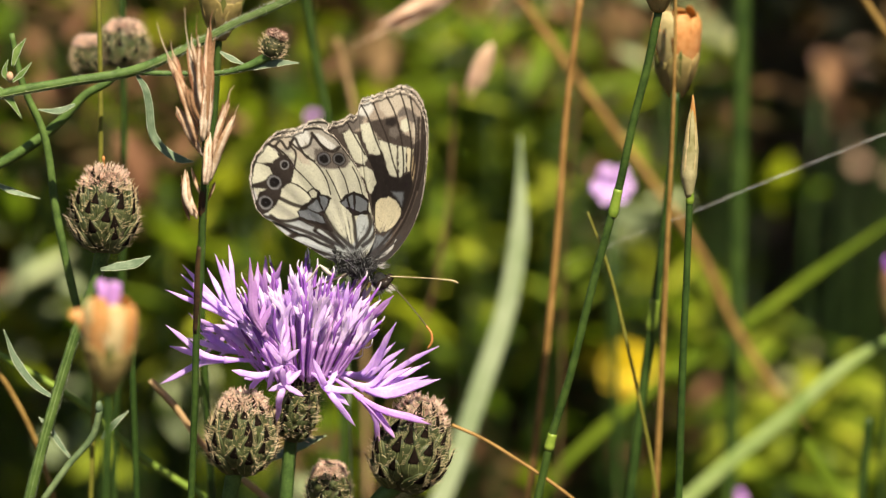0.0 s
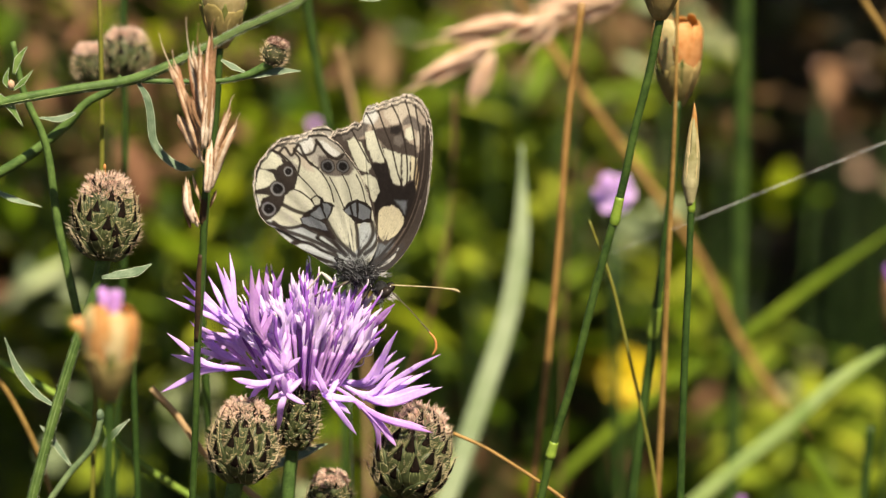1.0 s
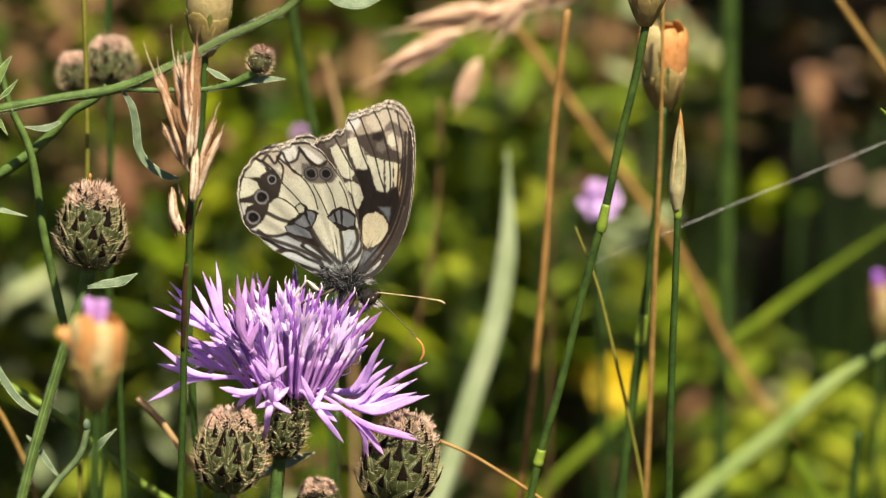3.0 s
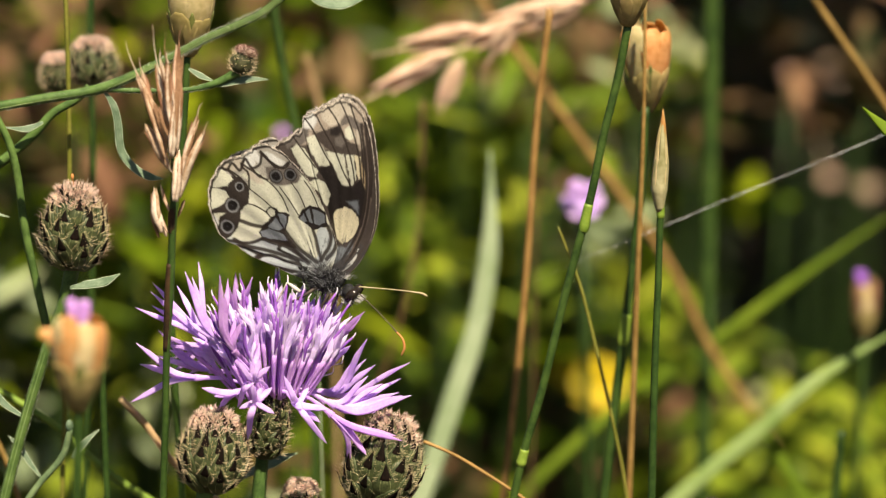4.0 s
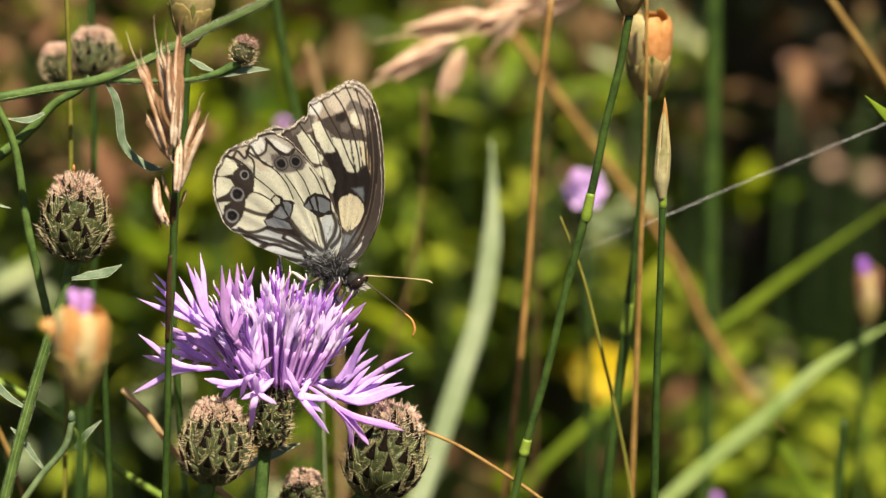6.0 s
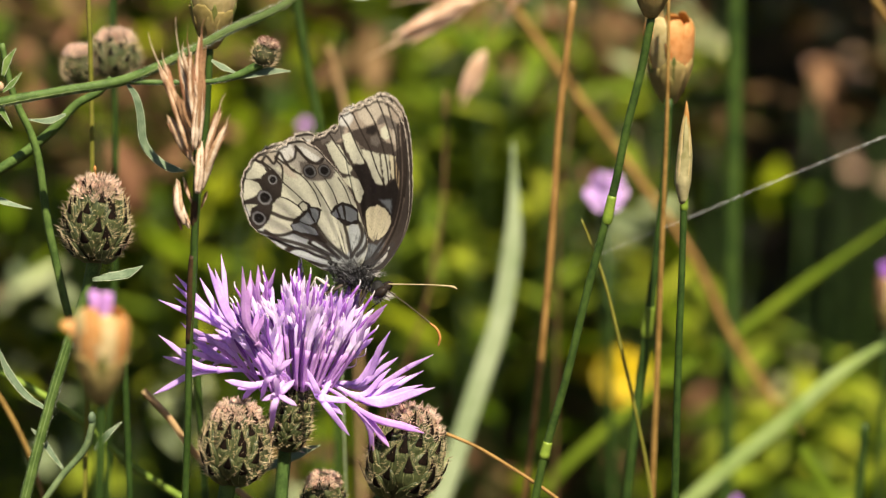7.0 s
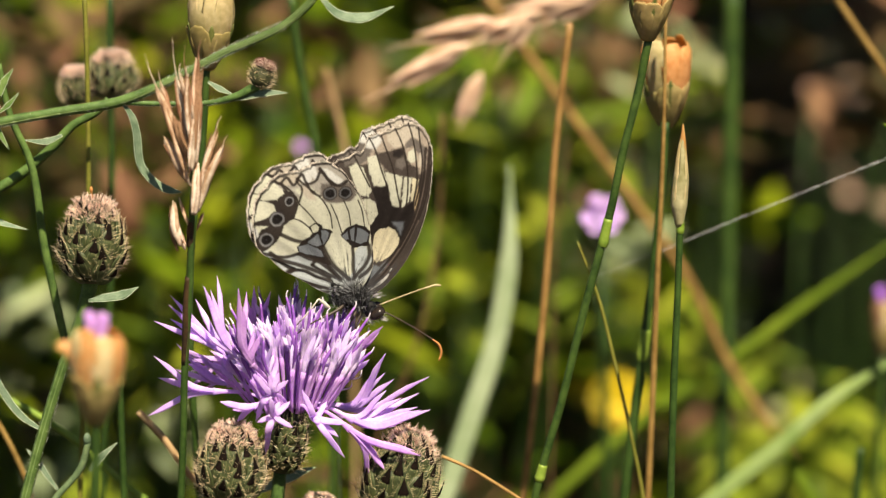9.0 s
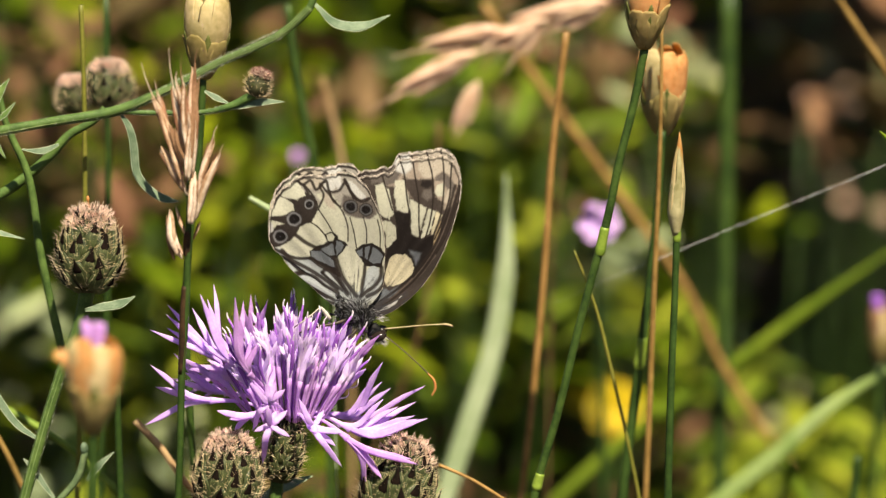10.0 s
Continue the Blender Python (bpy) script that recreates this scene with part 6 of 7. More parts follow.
HIND.vein(0.11, (-2.9, 19.1), (-1.5, 17.3), (-0.2, 15.3))
HIND.vein(0.1, (-14.7, 16.0), (-13.3, 17.6), (-12.4, 17.2), (-11.4, 18.1), (-10.4, 17.0), (-9.3, 18.6), (-8.4, 17.2), (-7.3, 17.6), (-6.6, 19.1), (-5.5, 17.8), (-4.1, 16.9), (-2.9, 17.6))
HIND.vein(0.09, (-15.8, 12.9), (-15.0, 15.3), (-13.7, 17.4), (-11.6, 18.7), (-9.0, 19.6), (-7.1, 20.0), (-5.1, 20.0), (-3.5, 18.9), (-2.4, 17.6))
HIND.vein(0.1, (-15.9, 11.0), (-16.2, 12.3), (-15.6, 14.3))
HIND.vein(0.1, (-16.0, 8.0), (-16.2, 9.7), (-15.9, 11.0))
HIND.vein(0.08, (-8.5, 17.2), (-7.6, 15.9), (-6.5, 15.3))
HIND.vein(0.08, (-5.6, 17.8), (-5.0, 17.0))
HIND.vein(0.08, (-9.4, 18.5), (-10.0, 17.7), (-9.2, 16.6), (-9.4, 14.6))
HIND.eye(-10.83, 14.65, 0.72)
HIND.eye(-12.40, 11.99, 1.10)
HIND.eye(-13.75, 8.98, 1.10)
HIND.eye(-5.14, 15.73, 0.95, 0.11)
HIND.eye(-2.98, 15.79, 0.90, 0.11)
FORE.cell(TAN, 0.5, (-0.2, 24.4), (2.5, 25.4), (5.9, 26.4), (7.6, 25.4), (8.9, 23.1), (8.8, 19.1), (7.7, 18.3), (5.2, 18.0), (2.8, 18.8), (0.8, 20.0), (-0.8, 19.6), (-2.5, 20.1), (-3.2, 21.3))
FORE.cell(CLOUD, 0.5, (-3.6, 20.7), (-1.4, 22.6), (0.0, 23.2), (0.7, 21.8), (0.1, 20.4), (-0.9, 19.6), (-2.2, 19.8), (-3.1, 19.4))
FORE.cell(MILK, 0.5, (-1.0, 22.3), (0.2, 23.6), (1.4, 24.2), (2.0, 23.1), (1.2, 21.9), (0.3, 22.0))
FORE.cell(PALE, 0.4, (2.5, 24.8), (4.5, 25.6), (5.8, 25.9), (6.9, 25.1), (7.6, 23.8), (7.3, 23.1), (6.1, 23.6), (5.3, 22.4), (3.9, 21.9), (2.8, 23.0))
FORE.cell(CLOUD, 0.35, (5.3, 22.7), (6.3, 23.5), (7.4, 23.0), (8.2, 22.0), (8.1, 19.1), (7.3, 21.1), (6.5, 22.2), (5.5, 21.9))
FORE.cell(SOOT, 0.4, (0.9, 21.3), (2.2, 21.4), (3.9, 21.9), (5.3, 22.1), (5.6, 20.6), (6.5, 19.5), (7.5, 19.1), (7.3, 17.5), (5.1, 17.9), (3.3, 18.4), (2.2, 19.5), (1.3, 20.3))
FORE.cell(DARK, 0.4, (3.7, 21.6), (4.9, 21.9), (5.3, 21.2), (4.6, 20.6), (3.6, 20.8))
FORE.cell(CLOUD, 0.4, (4.1, 20.3), (5.1, 20.6), (5.7, 19.6), (5.0, 18.9), (4.2, 19.3))
FORE.cell(CREAM, 0.25, (5.8, 21.4), (6.7, 21.9), (7.2, 20.3), (6.4, 19.7), (5.8, 20.4))
FORE.cell(PALE, 0.25, (7.4, 21.2), (7.9, 21.2), (7.9, 19.5), (7.4, 19.1))
FORE.cell(CREAM, 0.22, (-2.5, 19.4), (-1.6, 19.9), (-0.5, 19.2), (0.2, 17.6), (0.9, 15.9), (0.5, 14.9), (-0.8, 15.3), (-1.8, 17.2))
FORE.cell(CREAM, 0.22, (-0.0, 20.7), (1.3, 21.1), (2.0, 19.5), (3.0, 17.4), (2.7, 16.3), (1.2, 16.6), (0.4, 18.7))
FORE.cell(CREAM, 0.25, (2.6, 18.7), (3.9, 18.2), (5.2, 17.9), (5.0, 13.2), (3.9, 13.6), (3.4, 15.9))
FORE.cell(CREAM, 0.2, (5.4, 17.9), (6.5, 17.7), (6.4, 14.2), (5.4, 13.2))
FORE.cell(WARM, 0.2, (6.6, 17.7), (7.5, 17.4), (7.1, 14.2), (6.6, 14.1))
FORE.cell(OCHRE, 0.25, (7.5, 16.6), (7.8, 14.5), (7.5, 12.2), (7.1, 13.5))
FORE.cell(CREAM, 0.2, (-1.0, 14.4), (0.7, 14.6), (1.7, 13.9), (2.2, 12.3), (1.5, 10.6), (1.0, 10.6), (0.5, 12.6))
FORE.cell(DARK, 0.2, (0.9, 16.2), (3.2, 16.5), (3.6, 14.4), (4.2, 13.3), (5.7, 13.1), (6.6, 13.9), (7.2, 14.0), (7.3, 12.3), (7.7, 11.4), (7.1, 9.3), (6.2, 7.2), (5.4, 8.5), (4.8, 9.7), (3.8, 10.2), (2.6, 9.9), (1.8, 9.1), (1.3, 8.1), (1.2, 10.4), (2.1, 12.3), (1.7, 14.2))
FORE.cell(GREY, 0.5, (4.2, 11.0), (6.0, 11.0), (5.6, 9.0), (5.0, 10.1))
FORE.cell(WARM, 0.14, (1.8, 9.1), (2.6, 9.9), (3.8, 10.2), (4.8, 9.7), (5.4, 8.6), (5.4, 7.4), (4.6, 6.1), (3.4, 5.2), (2.4, 4.8), (1.6, 5.8), (1.5, 7.4))
FORE.cell(SOOT, 0.4, (1.6, 5.7), (2.6, 4.7), (3.6, 4.9), (4.8, 6.1), (5.8, 7.5), (6.5, 8.5), (5.8, 6.3), (4.2, 3.9), (2.4, 1.8), (0.7, 1.4))
FORE.cell(GREY, 0.4, (1.3, 4.7), (3.0, 4.3), (4.3, 5.5), (3.9, 4.0), (2.2, 2.6), (0.9, 2.2))
FORE.cell(EDGE, 0.25, (8.5, 22.3), (9.1, 19.9), (8.7, 14.3), (8.0, 11.1), (6.8, 7.9), (5.2, 5.1), (3.8, 3.0), (2.2, 1.4), (3.3, 3.4), (5.2, 6.3), (6.5, 9.1), (7.6, 12.3), (8.5, 17.5))
FORE.cell(MILK, 0.2, (1.6, 0.8), (3.0, 2.1), (4.1, 3.0), (4.7, 4.0), (4.1, 2.6), (3.0, 1.4))
FORE.vein(0.06, (-0.2, 24.1), (1.0, 22.0), (2.0, 19.2), (3.1, 16.4))
FORE.vein(0.06, (1.5, 24.8), (2.4, 22.4), (3.7, 19.2), (4.7, 15.2), (5.3, 13.2))
FORE.vein(0.06, (3.3, 25.6), (4.8, 22.8), (5.7, 19.6), (6.1, 15.9), (6.0, 13.4))
FORE.vein(0.06, (5.4, 26.2), (6.3, 23.6), (7.0, 20.4), (7.3, 17.4), (7.0, 13.9))
FORE.vein(0.06, (7.0, 25.7), (7.4, 23.1), (7.9, 20.3), (7.8, 17.1), (7.3, 13.5))
FORE.vein(0.055, (-2.1, 21.4), (-0.9, 19.2), (0.6, 16.4))
FORE.vein(0.1, (8.9, 22.7), (8.8, 19.1), (8.4, 14.3), (7.5, 10.7), (6.1, 7.1), (4.2, 4.0), (2.0, 1.3))
FORE.vein(0.1, (8.3, 21.9), (8.2, 17.5), (7.7, 13.5), (7.0, 10.7), (5.6, 7.2))
FORE.vein(0.07, (9.1, 19.5), (8.7, 14.3), (8.0, 11.5))
FORE.vein(0.09, (7.1, 11.1), (5.8, 7.9), (4.1, 5.1), (1.9, 2.4))
FORE.vein(0.07, (1.7, 9.1), (1.6, 6.7), (1.7, 4.7))


def side_of(p, poly):
    """Signed distance from points p to a closed outline; negative inside."""
    q = np.array(poly)
    best, inside = np.full(len(p), 1e9), np.zeros(len(p), bool)
    for a, b in zip(q, np.roll(q, -1, axis=0)):
        e, w = b - a, p - a
        h = np.clip((w @ e) / (e @ e + 1e-9), 0, 1)
        best = np.minimum(best, np.hypot(*(w - h[:, None] * e).T))
        cond = (a[1] > p[:, 1]) != (b[1] > p[:, 1])
        inside ^= cond & (p[:, 0] < (b[0] - a[0]) * (p[:, 1] - a[1]) / (b[1] - a[1] + 1e-12) + a[0])
    return np.where(inside, -best, best)


def near_line(p, line):
    q, _ = spline(line, 6 * len(line))
    d = np.full(len(p), 1e9)
    for u0, u1 in zip(q[:-1], q[1:]):
        e, w = u1 - u0, p - u0
        h = np.clip((w @ e) / (e @ e + 1e-9), 0, 1)
        d = np.minimum(d, np.hypot(*(w - h[:, None] * e).T))
    return d


def wing_mesh(name, border, ground_colour, pattern, hub, fringe, ragged=0.11):
    """A wing in the XZ plane: rings of points from the hub to the edge, with the pattern of its scales."""
    around, rings = 680, 150
    edge, _ = spline([*border, border[0]], around)
    edge, hub = edge[:-1], np.array(hub)
    u = np.linspace(0, 1, around, endpoint=False)
    out = edge - hub
    far = np.linalg.norm(out, axis=1)
    ripple = 0.988 + 0.006 * np.abs(np.sin(u * 2 * np.pi * 13)) * (far > 10) + np.array([0.007 * noise.noise((k * 90, 0, 3)) for k in u])
    out = out * ripple[:, None]
    r = np.linspace(0.02, 1, rings)
    p = (hub + r[:, None, None] * out[None]).reshape(-1, 2)
    rough = np.array([noise.noise((x * 1.6, z * 1.6, 0)) + 0.6 * noise.noise((x * 5, z * 5, 4)) for x, z in p])
    grain = np.array([noise.noise((x * 11, z * 11, 2)) for x, z in p])
    col = np.array(ground_colour) * (1 + 0.10 * rough[:, None] + 0.2 * grain[:, None] * (ground_colour[0] < 0.2))
    for tone, poly, soft in pattern.fields:
        d = side_of(p, poly) + ragged * rough + min(soft, 0.3) * 0.5 * grain
        k = np.clip(0.5 - d / soft, 0, 1)[:, None]
        k = k * k * (3 - 2 * k)
        col = col * (1 - k) + np.array(tone) * (1 + 0.10 * rough[:, None] + (0.35 if max(tone) < 0.4 else 0.05) * grain[:, None]) * k
    for width, line in pattern.lines:
        d = near_line(p, line) + 0.025 * rough + 0.03 * grain
        k = np.clip(1.6 - d / (width * 1.8), 0, 0.95)[:, None]
        col = col * (1 - k) + np.array((0.028, 0.021, 0.018)) * k
    for x, z, R, ring in pattern.spots:
        d = np.hypot(p[:, 0] - x, p[:, 1] - z) / R + 0.08 * rough + 0.05 * grain
        for lim, tone in ((1.2, BROWN), (1.02, (ring, ring, ring * 1.06)), (0.78, (0.012, 0.010, 0.010)), (0.12, (0.07, 0.07, 0.09))):
            k = np.clip((lim - d) / 0.18, 0, 1)[:, None]
            col = col * (1 - k) + np.array(tone) * k
    reach = np.tile(far, rings)
    ring = np.repeat(r, around) + 0.004 * rough
    for lo, hi, tone in ((0.972, 0.984, DARK),):
        k = ((ring > lo) & (ring < hi) & (reach > 10.5))[:, None] * 0.75
        col = col * (1 - k) + np.array(tone) * k
    base = np.linalg.norm(p - hub, axis=1)
    angle = np.arctan2(p[:, 1] - hub[1], p[:, 0] - hub[0])
    streak = np.array([noise.noise((h * 16, b * 0.5, 6)) for h, b in zip(angle, base)])
    dust = np.clip((rough * 0.4 + grain * 0.7 + streak * 1.5 + 0.95 - base / 4.2), 0, 0.9)[:, None]
    col = col * (1 - dust) + np.array((0.045, 0.046, 0.052)) * (1 + 0.8 * grain[:, None]) * dust
    speck = np.array([noise.noise((x * 9, z * 9, 8)) for x, z in p])
    col = np.clip(col * (1 + 0.18 * speck[:, None]), 0.01, 0.85)
    fleck = np.clip((speck + 0.5 * rough - 0.62 + 0.25 * np.clip(1 - base / 9, 0, 1)) * 5, 0, 0.75)[:, None]
    col = col * (1 - fleck) + np.array((0.05, 0.045, 0.045)) * fleck
    lip = (np.repeat(r, around) > 0.992)[:, None]
    col = np.where(lip, np.array((0.50, 0.44, 0.38)) * (0.5 + 0.8 * (rough[:, None] > 0)), col)
    y = 0.35 * np.sin(base * 0.28) + 0.05 * np.sin(np.tile(u, rings) * 60) * np.clip(base / 12, 0, 1)
    v = np.column_stack([p[:, 0], y, p[:, 1]]) * MM
    f = [[i * around + j, i * around + (j + 1) % around, (i + 1) * around + (j + 1) % around, (i + 1) * around + j] for i in range(rings - 1) for j in range(around)]
    # fringe of hair scales on the outer edge
    rng = random.Random(fringe)
    last = (rings - 1) * around
    extra, ef = [], []
    for j in range(around):
        if far[j] < 11:
            continue
        for k in range(2):
            a, b = v[last + j], v[last + (j + 1) % around]
            q = a + (b - a) * rng.random()
            w = (b - a) * 0.16
            o = np.array((out[j][0], 0, out[j][1])) / far[j]
            n = len(v) + len(extra)
            extra += [q - w, q + w, q + o * rng.uniform(0.10, 0.24) * MM + np.array((rng.uniform(-0.1, 0.1), rng.uniform(-0.12, 0.12), rng.uniform(-0.1, 0.1))) * MM]
            ef.append([n, n + 1, n + 2])
    me = bpy.data.meshes.new(name)
    allv = np.vstack([v, np.array(extra)])
    me.from_pydata(allv.tolist(), [], f + ef)
    me.materials.append(WING)
    layer = me.attributes.new("scales", "FLOAT_COLOR", "POINT")
    hair = np.tile(np.array((0.66, 0.60, 0.54)), (len(extra), 1))
    hair[np.repeat(np.random.RandomState(4).rand(len(extra) // 3) < 0.4, 3)] = (0.1, 0.08, 0.07)
    layer.data.foreach_set("color", np.column_stack([np.vstack([col, hair]), np.ones(len(allv))]).ravel().astype(np.float32))
    me.polygons.foreach_set("use_smooth", [True] * len(f + ef))
    me.update()
    return me


feelers = []


def butterfly():
    t = new("butterfly")
    t["base"] = (0.0, 0.0, 0.0)
    t.empty_display_size = 0.01
    tagged(t, "marbled black and cream butterfly with closed wings, feeding on the flower", "butterfly")
    fore, hind = wing_mesh("forewing", FORE_EDGE, SOOT, FORE, (1.2, 0.9), 1, 0.14), wing_mesh("hindwing", HIND_EDGE, CREAM, HIND, (-1.2, 0.9), 2)
    for name, me, y, tilt in (("hindwing", hind, -1.35, 1.5), ("forewing", fore, -0.7, 1.2), ("forewing", fore, 0.7, -1.6), ("hindwing", hind, 1.35, -2.0)):
        w = new(name, me)
        w.parent = t
        w.matrix_local = pose(0, y * MM, 0, tilt, 0, 0)
        if y > 0:
            w.matrix_local = pose(0, y * MM, 0, tilt, -0.8, 0)
    rng = random.Random(3)
    s = Shape()
    s.sweep([(-0.00319, 0.0000, 0.00066), (-0.00175, 0.0000, 0.00016), (0.00000, 0.0000, -0.00049), (0.00120, 0.0000, -0.00131)], [1.4 * MM, 2.0 * MM, 1.9 * MM, 1.2 * MM], sides=14, n=16)
    part("thorax", s, BODY, t, "grey hairy thorax")
    s = Shape()
    s.sweep([(-0.00271, 0.0000, 0.00099), (-0.00518, 0.0000, 0.00246), (-0.00757, 0.0000, 0.00411), (-0.00996, 0.0000, 0.00591)], [0.9 * MM, 0.85 * MM, 0.8 * MM, 0.3 * MM], sides=12, n=20)
    part("abdomen", s, BODY, t)
    s = Shape()
    s.ball([(0.00207, 0.0000, -0.00230)][0], (1.0 * MM, 1.1 * MM, 1.2 * MM), sides=14)
    head = part("head", s, BODY, t)
    for y in (-0.85, 0.85):
        s = Shape()
        s.ball(Vector([(0.00255, 0.0000, -0.00263)][0]) + Vector((0.0003, y * 1.3 * MM, 0.0001)), (1.0 * MM, 0.75 * MM, 1.25 * MM), (1, 0, 0.7), sides=16, rows=10)
        part("eye", s, EYE, head, "shiny black eye")
    s = Shape()
    for a, b in (([(0.00303, -0.0008, -0.00287), (0.00399, -0.0008, -0.00345)]), ([(0.00303, 0.0005, -0.00287), (0.00391, 0.0005, -0.00312)])):
        s.sweep([a, b], [0.28 * MM, 0.08 * MM], sides=6, n=4)
    part("palp", s, LEG, head)
    s = Shape()
    s.sweep([(0.00287, 0.0000, -0.00312), (0.00223, 0.0000, -0.00411), (0.00112, 0.0000, -0.00493), (0.00000, 0.0000, -0.00575)], [0.14 * MM, 0.12 * MM, 0.1 * MM, 0.08 * MM], sides=6, n=14)
    part("proboscis", s, LEG, head, "thin dark proboscis in the florets")
    # fur in locks over thorax and head
    s = Shape()
    spine = [Vector(p) for p in [(-0.00399, 0.0000, 0.00099), (-0.00223, 0.0000, 0.00049), (-0.00032, 0.0000, -0.00033), (0.00120, 0.0000, -0.00131), (0.00223, 0.0000, -0.00197)]]
    for i in range(330):
        q = rng.random() * 3.0
        c = spine[int(q)].lerp(spine[int(q) + 1], q % 1)
        h = rng.uniform(0, 6.28)
        o = Vector((0.15 * rng.uniform(-1, 1), math.cos(h), math.sin(h)))
        R = (1.95 if q < 2.4 else 1.35) * MM
        foot = c + o * R * 0.9
        comb = o * rng.uniform(0.25, 0.55) + Vector((rng.uniform(-1.0, 0.4), rng.uniform(-0.3, 0.3), rng.uniform(-0.8, 0.35)))
        light = 1 if rng.random() < 0.42 else 0
        for _ in range(6):
            a = foot + Vector((rng.gauss(0, 0.16), rng.gauss(0, 0.12), rng.gauss(0, 0.16))) * MM
            b = foot + comb * rng.uniform(0.7, 1.15) * MM + Vector((rng.gauss(0, 0.1), rng.gauss(0, 0.1), rng.gauss(0, 0.1))) * MM
            k = Vector((0.06, 0.02, 0.06)) * MM
            s.add([a - k, a + k, b], [[0, 1, 2]], light)
    for i in range(900):
        x, z = rng.gauss(-0.4, 1.4), rng.gauss(0.5, 0.8)
        a = Vector((x, -1.75 - 0.25 * rng.random(), z)) * MM
        d = Vector((x * 0.5 + rng.uniform(-0.5, 0.5), -0.25 * rng.random(), 0.8 + rng.uniform(-0.9, 0.4)))
        b = a + d.normalized() * rng.uniform(0.5, 1.2) * MM
        k = Vector((0.045, 0.01, 0.025)) * MM
        s.add([a - k, a + k, b], [[0, 1, 2]], 1 if rng.random() < 0.3 else 0)
    part("fur", s, [BODY, FUR], t, "grey hair on the thorax")
    s = Shape()
    for x, z, dx, dz, spread, count in ((2.5, 0.1, 0.5, 0.35, 0.35, 90), (1.7, -3.3, 0.5, -0.5, 0.5, 120), (3.5, -3.2, 0.7, -0.2, 0.3, 60), (-1.0, -1.9, -0.1, -0.6, 0.9, 80)):
        for _ in range(count):
            a = Vector((x + rng.gauss(0, spread), rng.uniform(-1.5, 0.6), z + rng.gauss(0, spread * 0.6))) * MM
            b = a + Vector((dx + rng.uniform(-0.35, 0.35), rng.uniform(-0.4, 0.1), dz + rng.uniform(-0.35, 0.35))) * MM
            k = Vector((0.035, 0.01, 0.035)) * MM
            s.add([a - k, a + k, b], [[0, 1, 2]])
    part("pale_fur", s, FUR_PALE, t, "whitish hair under the head and on the collar")
    for y, pts in ((-1.0, [(0.00351, 0.0000, -0.00222), (0.00574, 0.0000, -0.00411), (0.00813, 0.0000, -0.00640), (0.00957, 0.0000, -0.00796)]), (0.9, [(0.00351, 0.0000, -0.00181), (0.00678, 0.0000, -0.00205), (0.00996, 0.0000, -0.00238), (0.01164, 0.0000, -0.00263)])):
        s = Shape()
        s.sweep([Vector(p) + Vector((0, y * k * MM, 0)) for p, k in zip(pts, (0.6, 1.5, 2.5, 3.0))], [0.10 * MM, 0.085 * MM, 0.085 * MM, 0.11 * MM], sides=6, n=24)
        an = part("antenna", s, ANTENNA if y < 0 else ANTENNA_PALE, t)
        feelers.append((an, Vector(pts[0])))
        e, d = Vector(pts[-1]) + Vector((0, y * 3 * MM, 0)), (Vector(pts[-1]) - Vector(pts[-2])).normalized()
        s = Shape()
        turn = Vector((-1.15, 0, -0.9)) if y < 0 else Vector((0, 0, -0.2))
        s.sweep([e - d * 0.3 * MM, e + d * 0.9 * MM + turn * 0.1 * MM, e + d * 2.1 * MM + turn * MM * 0.75, e + d * 2.5 * MM + turn * 1.5 * MM] if y < 0 else [e - d * 0.3 * MM, e + d * 0.7 * MM, e + d * 1.3 * MM + turn * MM], [0.11 * MM, 0.17 * MM, 0.19 * MM, 0.12 * MM], sides=8, n=10)
        part("club", s, CLUB if y < 0 else ANTENNA_PALE, an, "orange-brown club" if y < 0 else "pale club")
    for y, pts in ((-1.4, [(-0.00143, 0.0000, -0.00066), (-0.00319, 0.0000, -0.00148), (-0.00638, 0.0000, -0.00287), (-0.00957, 0.0000, -0.00534)]), (-1.2, [(0.00000, 0.0000, -0.00099), (-0.00064, 0.0000, -0.00246), (-0.00143, 0.0000, -0.00369), (-0.00096, 0.0000, -0.00493)]), (-0.9, [(0.00080, 0.0000, -0.00148), (0.00016, 0.0000, -0.00296), (-0.00032, 0.0000, -0.00411), (0.00000, 0.0000, -0.00493)]), (1.2, [(-0.00128, 0.0000, -0.00066), (-0.00319, 0.0000, -0.00181), (-0.00518, 0.0000, -0.00246), (-0.00717, 0.0000, -0.00411)]), (1.2, [(0.00016, 0.0000, -0.00099), (0.00000, 0.0000, -0.00246), (0.00064, 0.0000, -0.00345), (0.00080, 0.0000, -0.00476)])):
        s = Shape()
        s.sweep([Vector(p) + Vector((0, y * k * MM, 0)) for p, k in zip(pts, (0.7, 1.6, 2.0, 1.8))], [0.3 * MM, 0.24 * MM, 0.15 * MM, 0.1 * MM], sides=6, n=14)
        part("leg", s, LEG, t)
    s = Shape()
    s.sweep([(-0.0043, -0.0022, -0.0012), (-0.0049, -0.0023, -0.0007), (-0.0055, -0.0024, -0.0001), (-0.0060, -0.0024, 0.0003)], [0.22 * MM, 0.34 * MM, 0.26 * MM, 0.12 * MM], sides=6, n=8)
    s.sweep([(-0.0060, -0.0024, 0.0003), (-0.0072, -0.0025, -0.0014), (-0.0084, -0.0026, -0.0028)], [0.12 * MM, 0.13 * MM, 0.08 * MM], sides=6, n=8)
    leg = part("leg", s, LEG_PALE, t, "pale leg against the body")
    s = Shape()
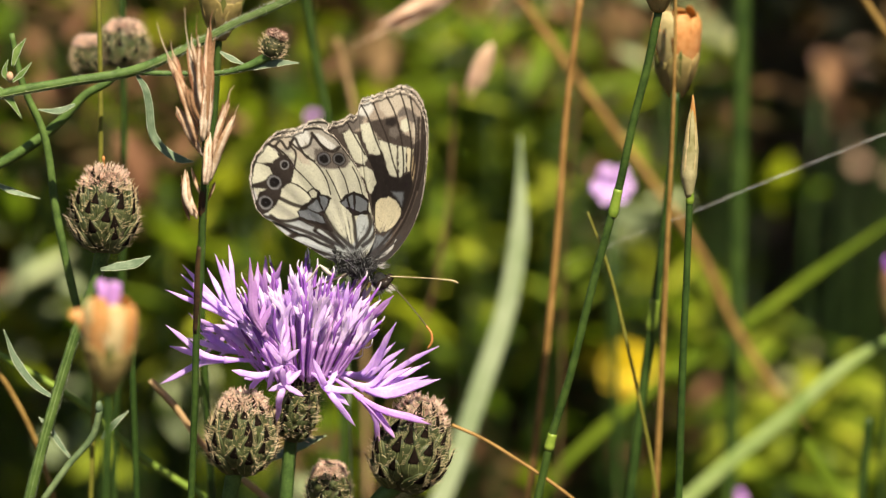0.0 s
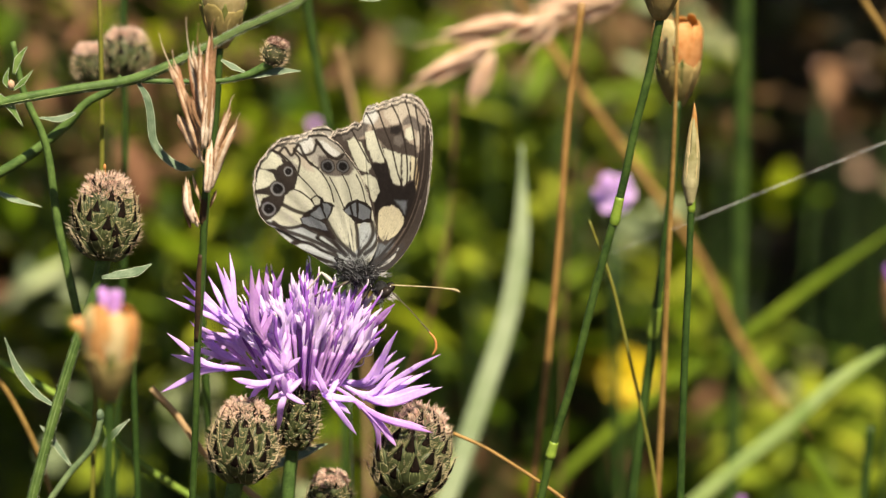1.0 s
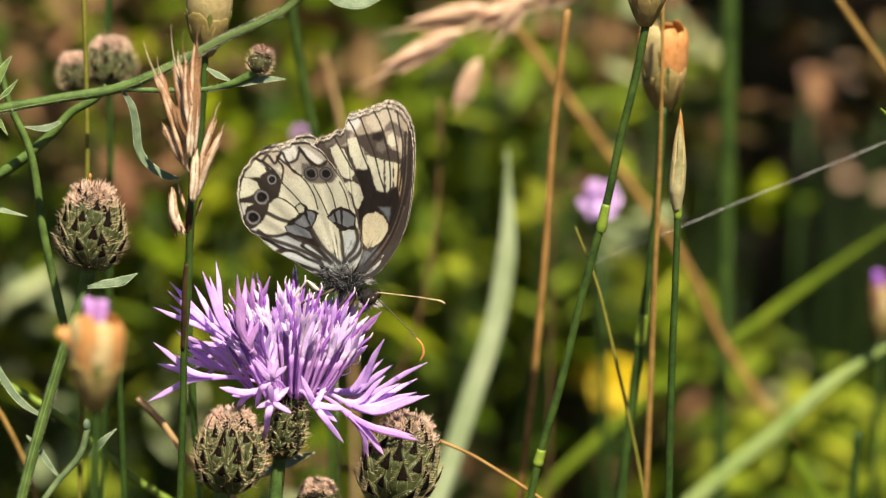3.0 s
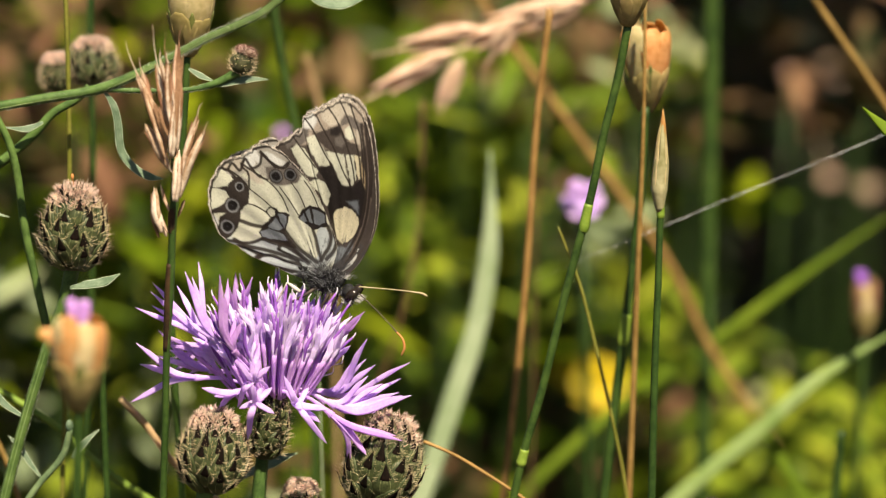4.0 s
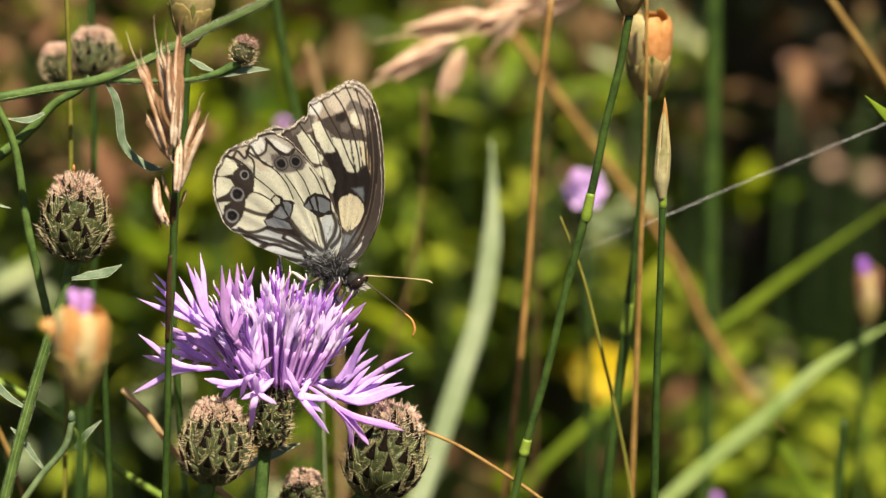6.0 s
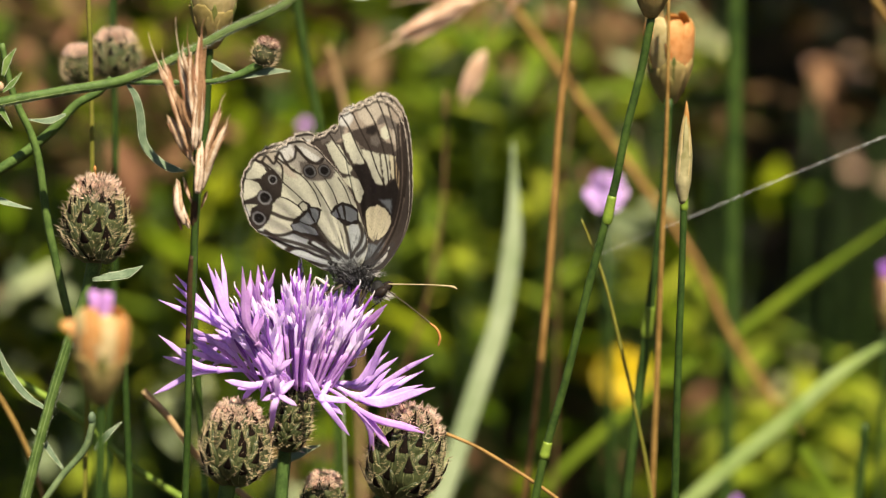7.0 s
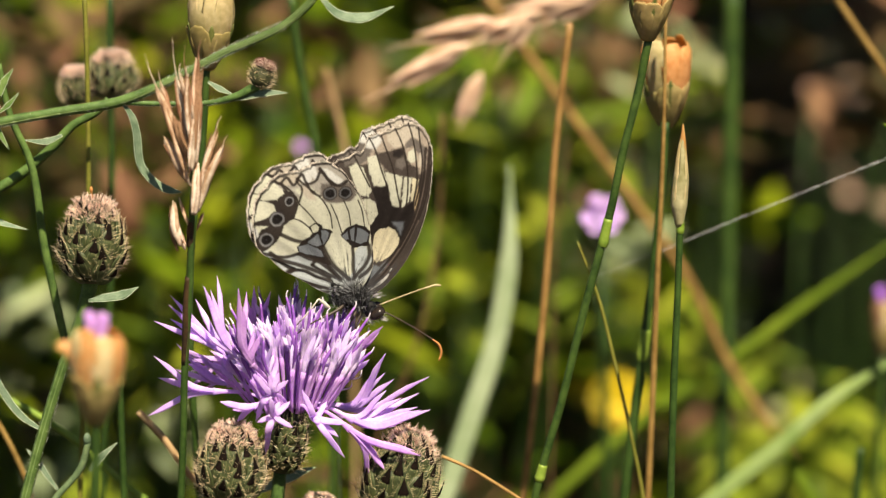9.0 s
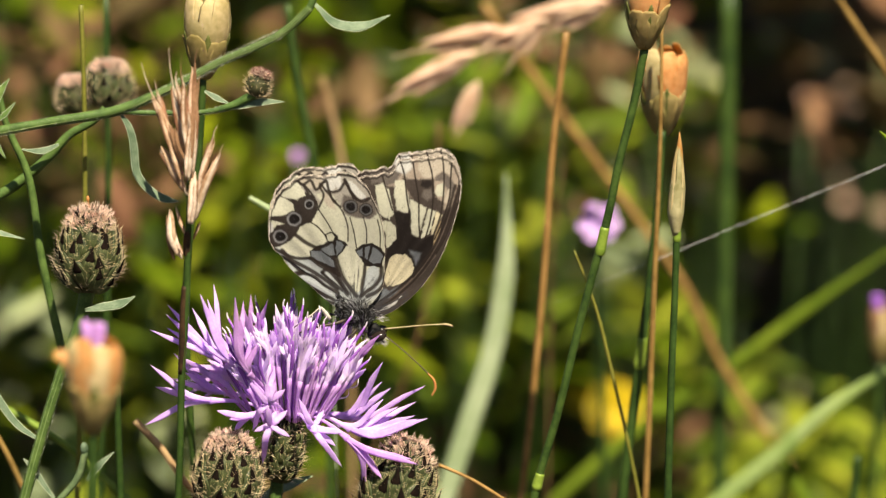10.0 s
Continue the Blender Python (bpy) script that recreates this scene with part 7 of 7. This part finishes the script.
    s.sweep([(-0.0084, -0.0026, -0.0028), (-0.0096, -0.0026, -0.0042), (-0.0109, -0.0026, -0.0054)], [0.09 * MM, 0.08 * MM, 0.06 * MM], sides=6, n=8)
    part("foot", s, LEG, leg, "thin dark foot")
    return t


# ---------------------------------------------------------------- the place
ground()
insect = butterfly()
knapweeds()
branch()
pinks()
ears()
sway = far_ears()
other_stems()
flowers_behind()
thread()
meadow()


def motions():
    walk(insect, [
        (0, pose(-0.01109, 0.0015, 0.39742, 2.0, -0.2, -11.0)),
        (0.5, pose(-0.01115, 0.0015, 0.39725, 1.2, 0.7, -10.8)),
        (1, pose(-0.01101, 0.0015, 0.39741, 1.3, 0.7, -11.2)),
        (1.5, pose(-0.01105, 0.0015, 0.39739, 1.0, 1.7, -11.1)),
        (2, pose(-0.01105, 0.0015, 0.39740, 0.5, 2.1, -11.5)),
        (2.5, pose(-0.01103, 0.0015, 0.39738, 0.3, 2.5, -11.0)),
        (4, pose(-0.01145, 0.0015, 0.39793, 2.6, -7.9, -17.6)),
        (4.5, pose(-0.01145, 0.0015, 0.39802, 1.3, -5.1, -15.9)),
        (5, pose(-0.01175, 0.0015, 0.39814, -1.3, -3.5, -15.7)),
        (5.5, pose(-0.01163, 0.0015, 0.39800, -1.5, -2.7, -15.3)),
        (5.7, pose(-0.01143, 0.0015, 0.39836, -1.2, -10.1, -15.4)),
        (6.8, pose(-0.01044, 0.0015, 0.39698, 1.4, -1.8, -20.6)),
        (7, pose(-0.01051, 0.0015, 0.39733, 4.4, -4.8, -18.0)),
        (7.5, pose(-0.01081, 0.0015, 0.39787, 5.4, -8.5, -10.3)),
        (8, pose(-0.01216, 0.0015, 0.39969, 6.0, -17.8, 20.4)),
        (8.5, pose(-0.01157, 0.0015, 0.39828, 6.2, -5.9, 16.8)),
        (9, pose(-0.01066, 0.0015, 0.39748, 6.0, 2.4, 13.3)),
        (9.5, pose(-0.01016, 0.0015, 0.39691, 5.9, 7.3, 6.6)),
        (10, pose(-0.00935, 0.0015, 0.39606, 5.8, 13.4, -1.6)),
    ])
    # the antennae rise and dip on the head
    turns = ([(0, 0), (1, -4), (2.5, -7), (4.5, 2), (5.5, -3), (7.5, -12), (8, -12), (9, -16), (10, -19)],
             [(0, 0), (1, -1), (2.5, 1), (4.5, 10), (5.5, 8), (7.5, -6), (8, -21), (9, -19), (10, -19)])
    for (an, hinge), rows in zip(feelers, turns):
        walk(an, [(t, Matrix.Translation(hinge) @ pose(0, 0, 0, 0, d, 0) @ Matrix.Translation(-hinge)) for t, d in rows])
    home = Vector(sway["base"])
    # the nodding ear swings sideways and dips in the wind
    walk(sway, [(t, pose(home.x + dx * MM, home.y, home.z + dz * MM)) for t, dx, dz in (
        (0, -6.6, 9.0),
        (0.2, -6.4, 3.1),
        (0.4, -5.6, -0.3),
        (0.6, -3.6, -0.6),
        (0.8, 0.5, 0.9),
        (1, -0.9, 1.3),
        (1.3, 1.7, 4.9),
        (1.6, -1.7, 5.6),
        (1.9, -6.8, 1.9),
        (2.2, -8.6, -1.0),
        (2.5, -9.6, 1.4),
        (2.7, -6.5, 4.9),
        (3.8, -2.6, 1.6),
        (4.1, -3.0, 0.9),
        (4.4, -6.8, 3.7),
        (4.7, -6.3, 9.8),
        (5, -4.8, 10.5),
        (5.3, -4.2, 7.1),
        (5.5, -1.1, 3.5),
        (5.7, -1.8, -0.1),
        (6.8, -2.6, 9.5),
        (7, -3.0, 8.3),
        (7.3, -1.6, 3.8),
        (7.6, -0.5, 0.8),
        (7.9, -0.9, 0.6),
        (8.2, -1.0, 3.2),
        (8.5, -2.5, 6.0),
        (8.8, -3.2, 5.6),
        (9.1, -3.2, 3.7),
        (9.4, -4.6, 0.8),
        (9.7, -4.0, 0.3),
        (10, -1.6, 4.7),
    )])


motions()
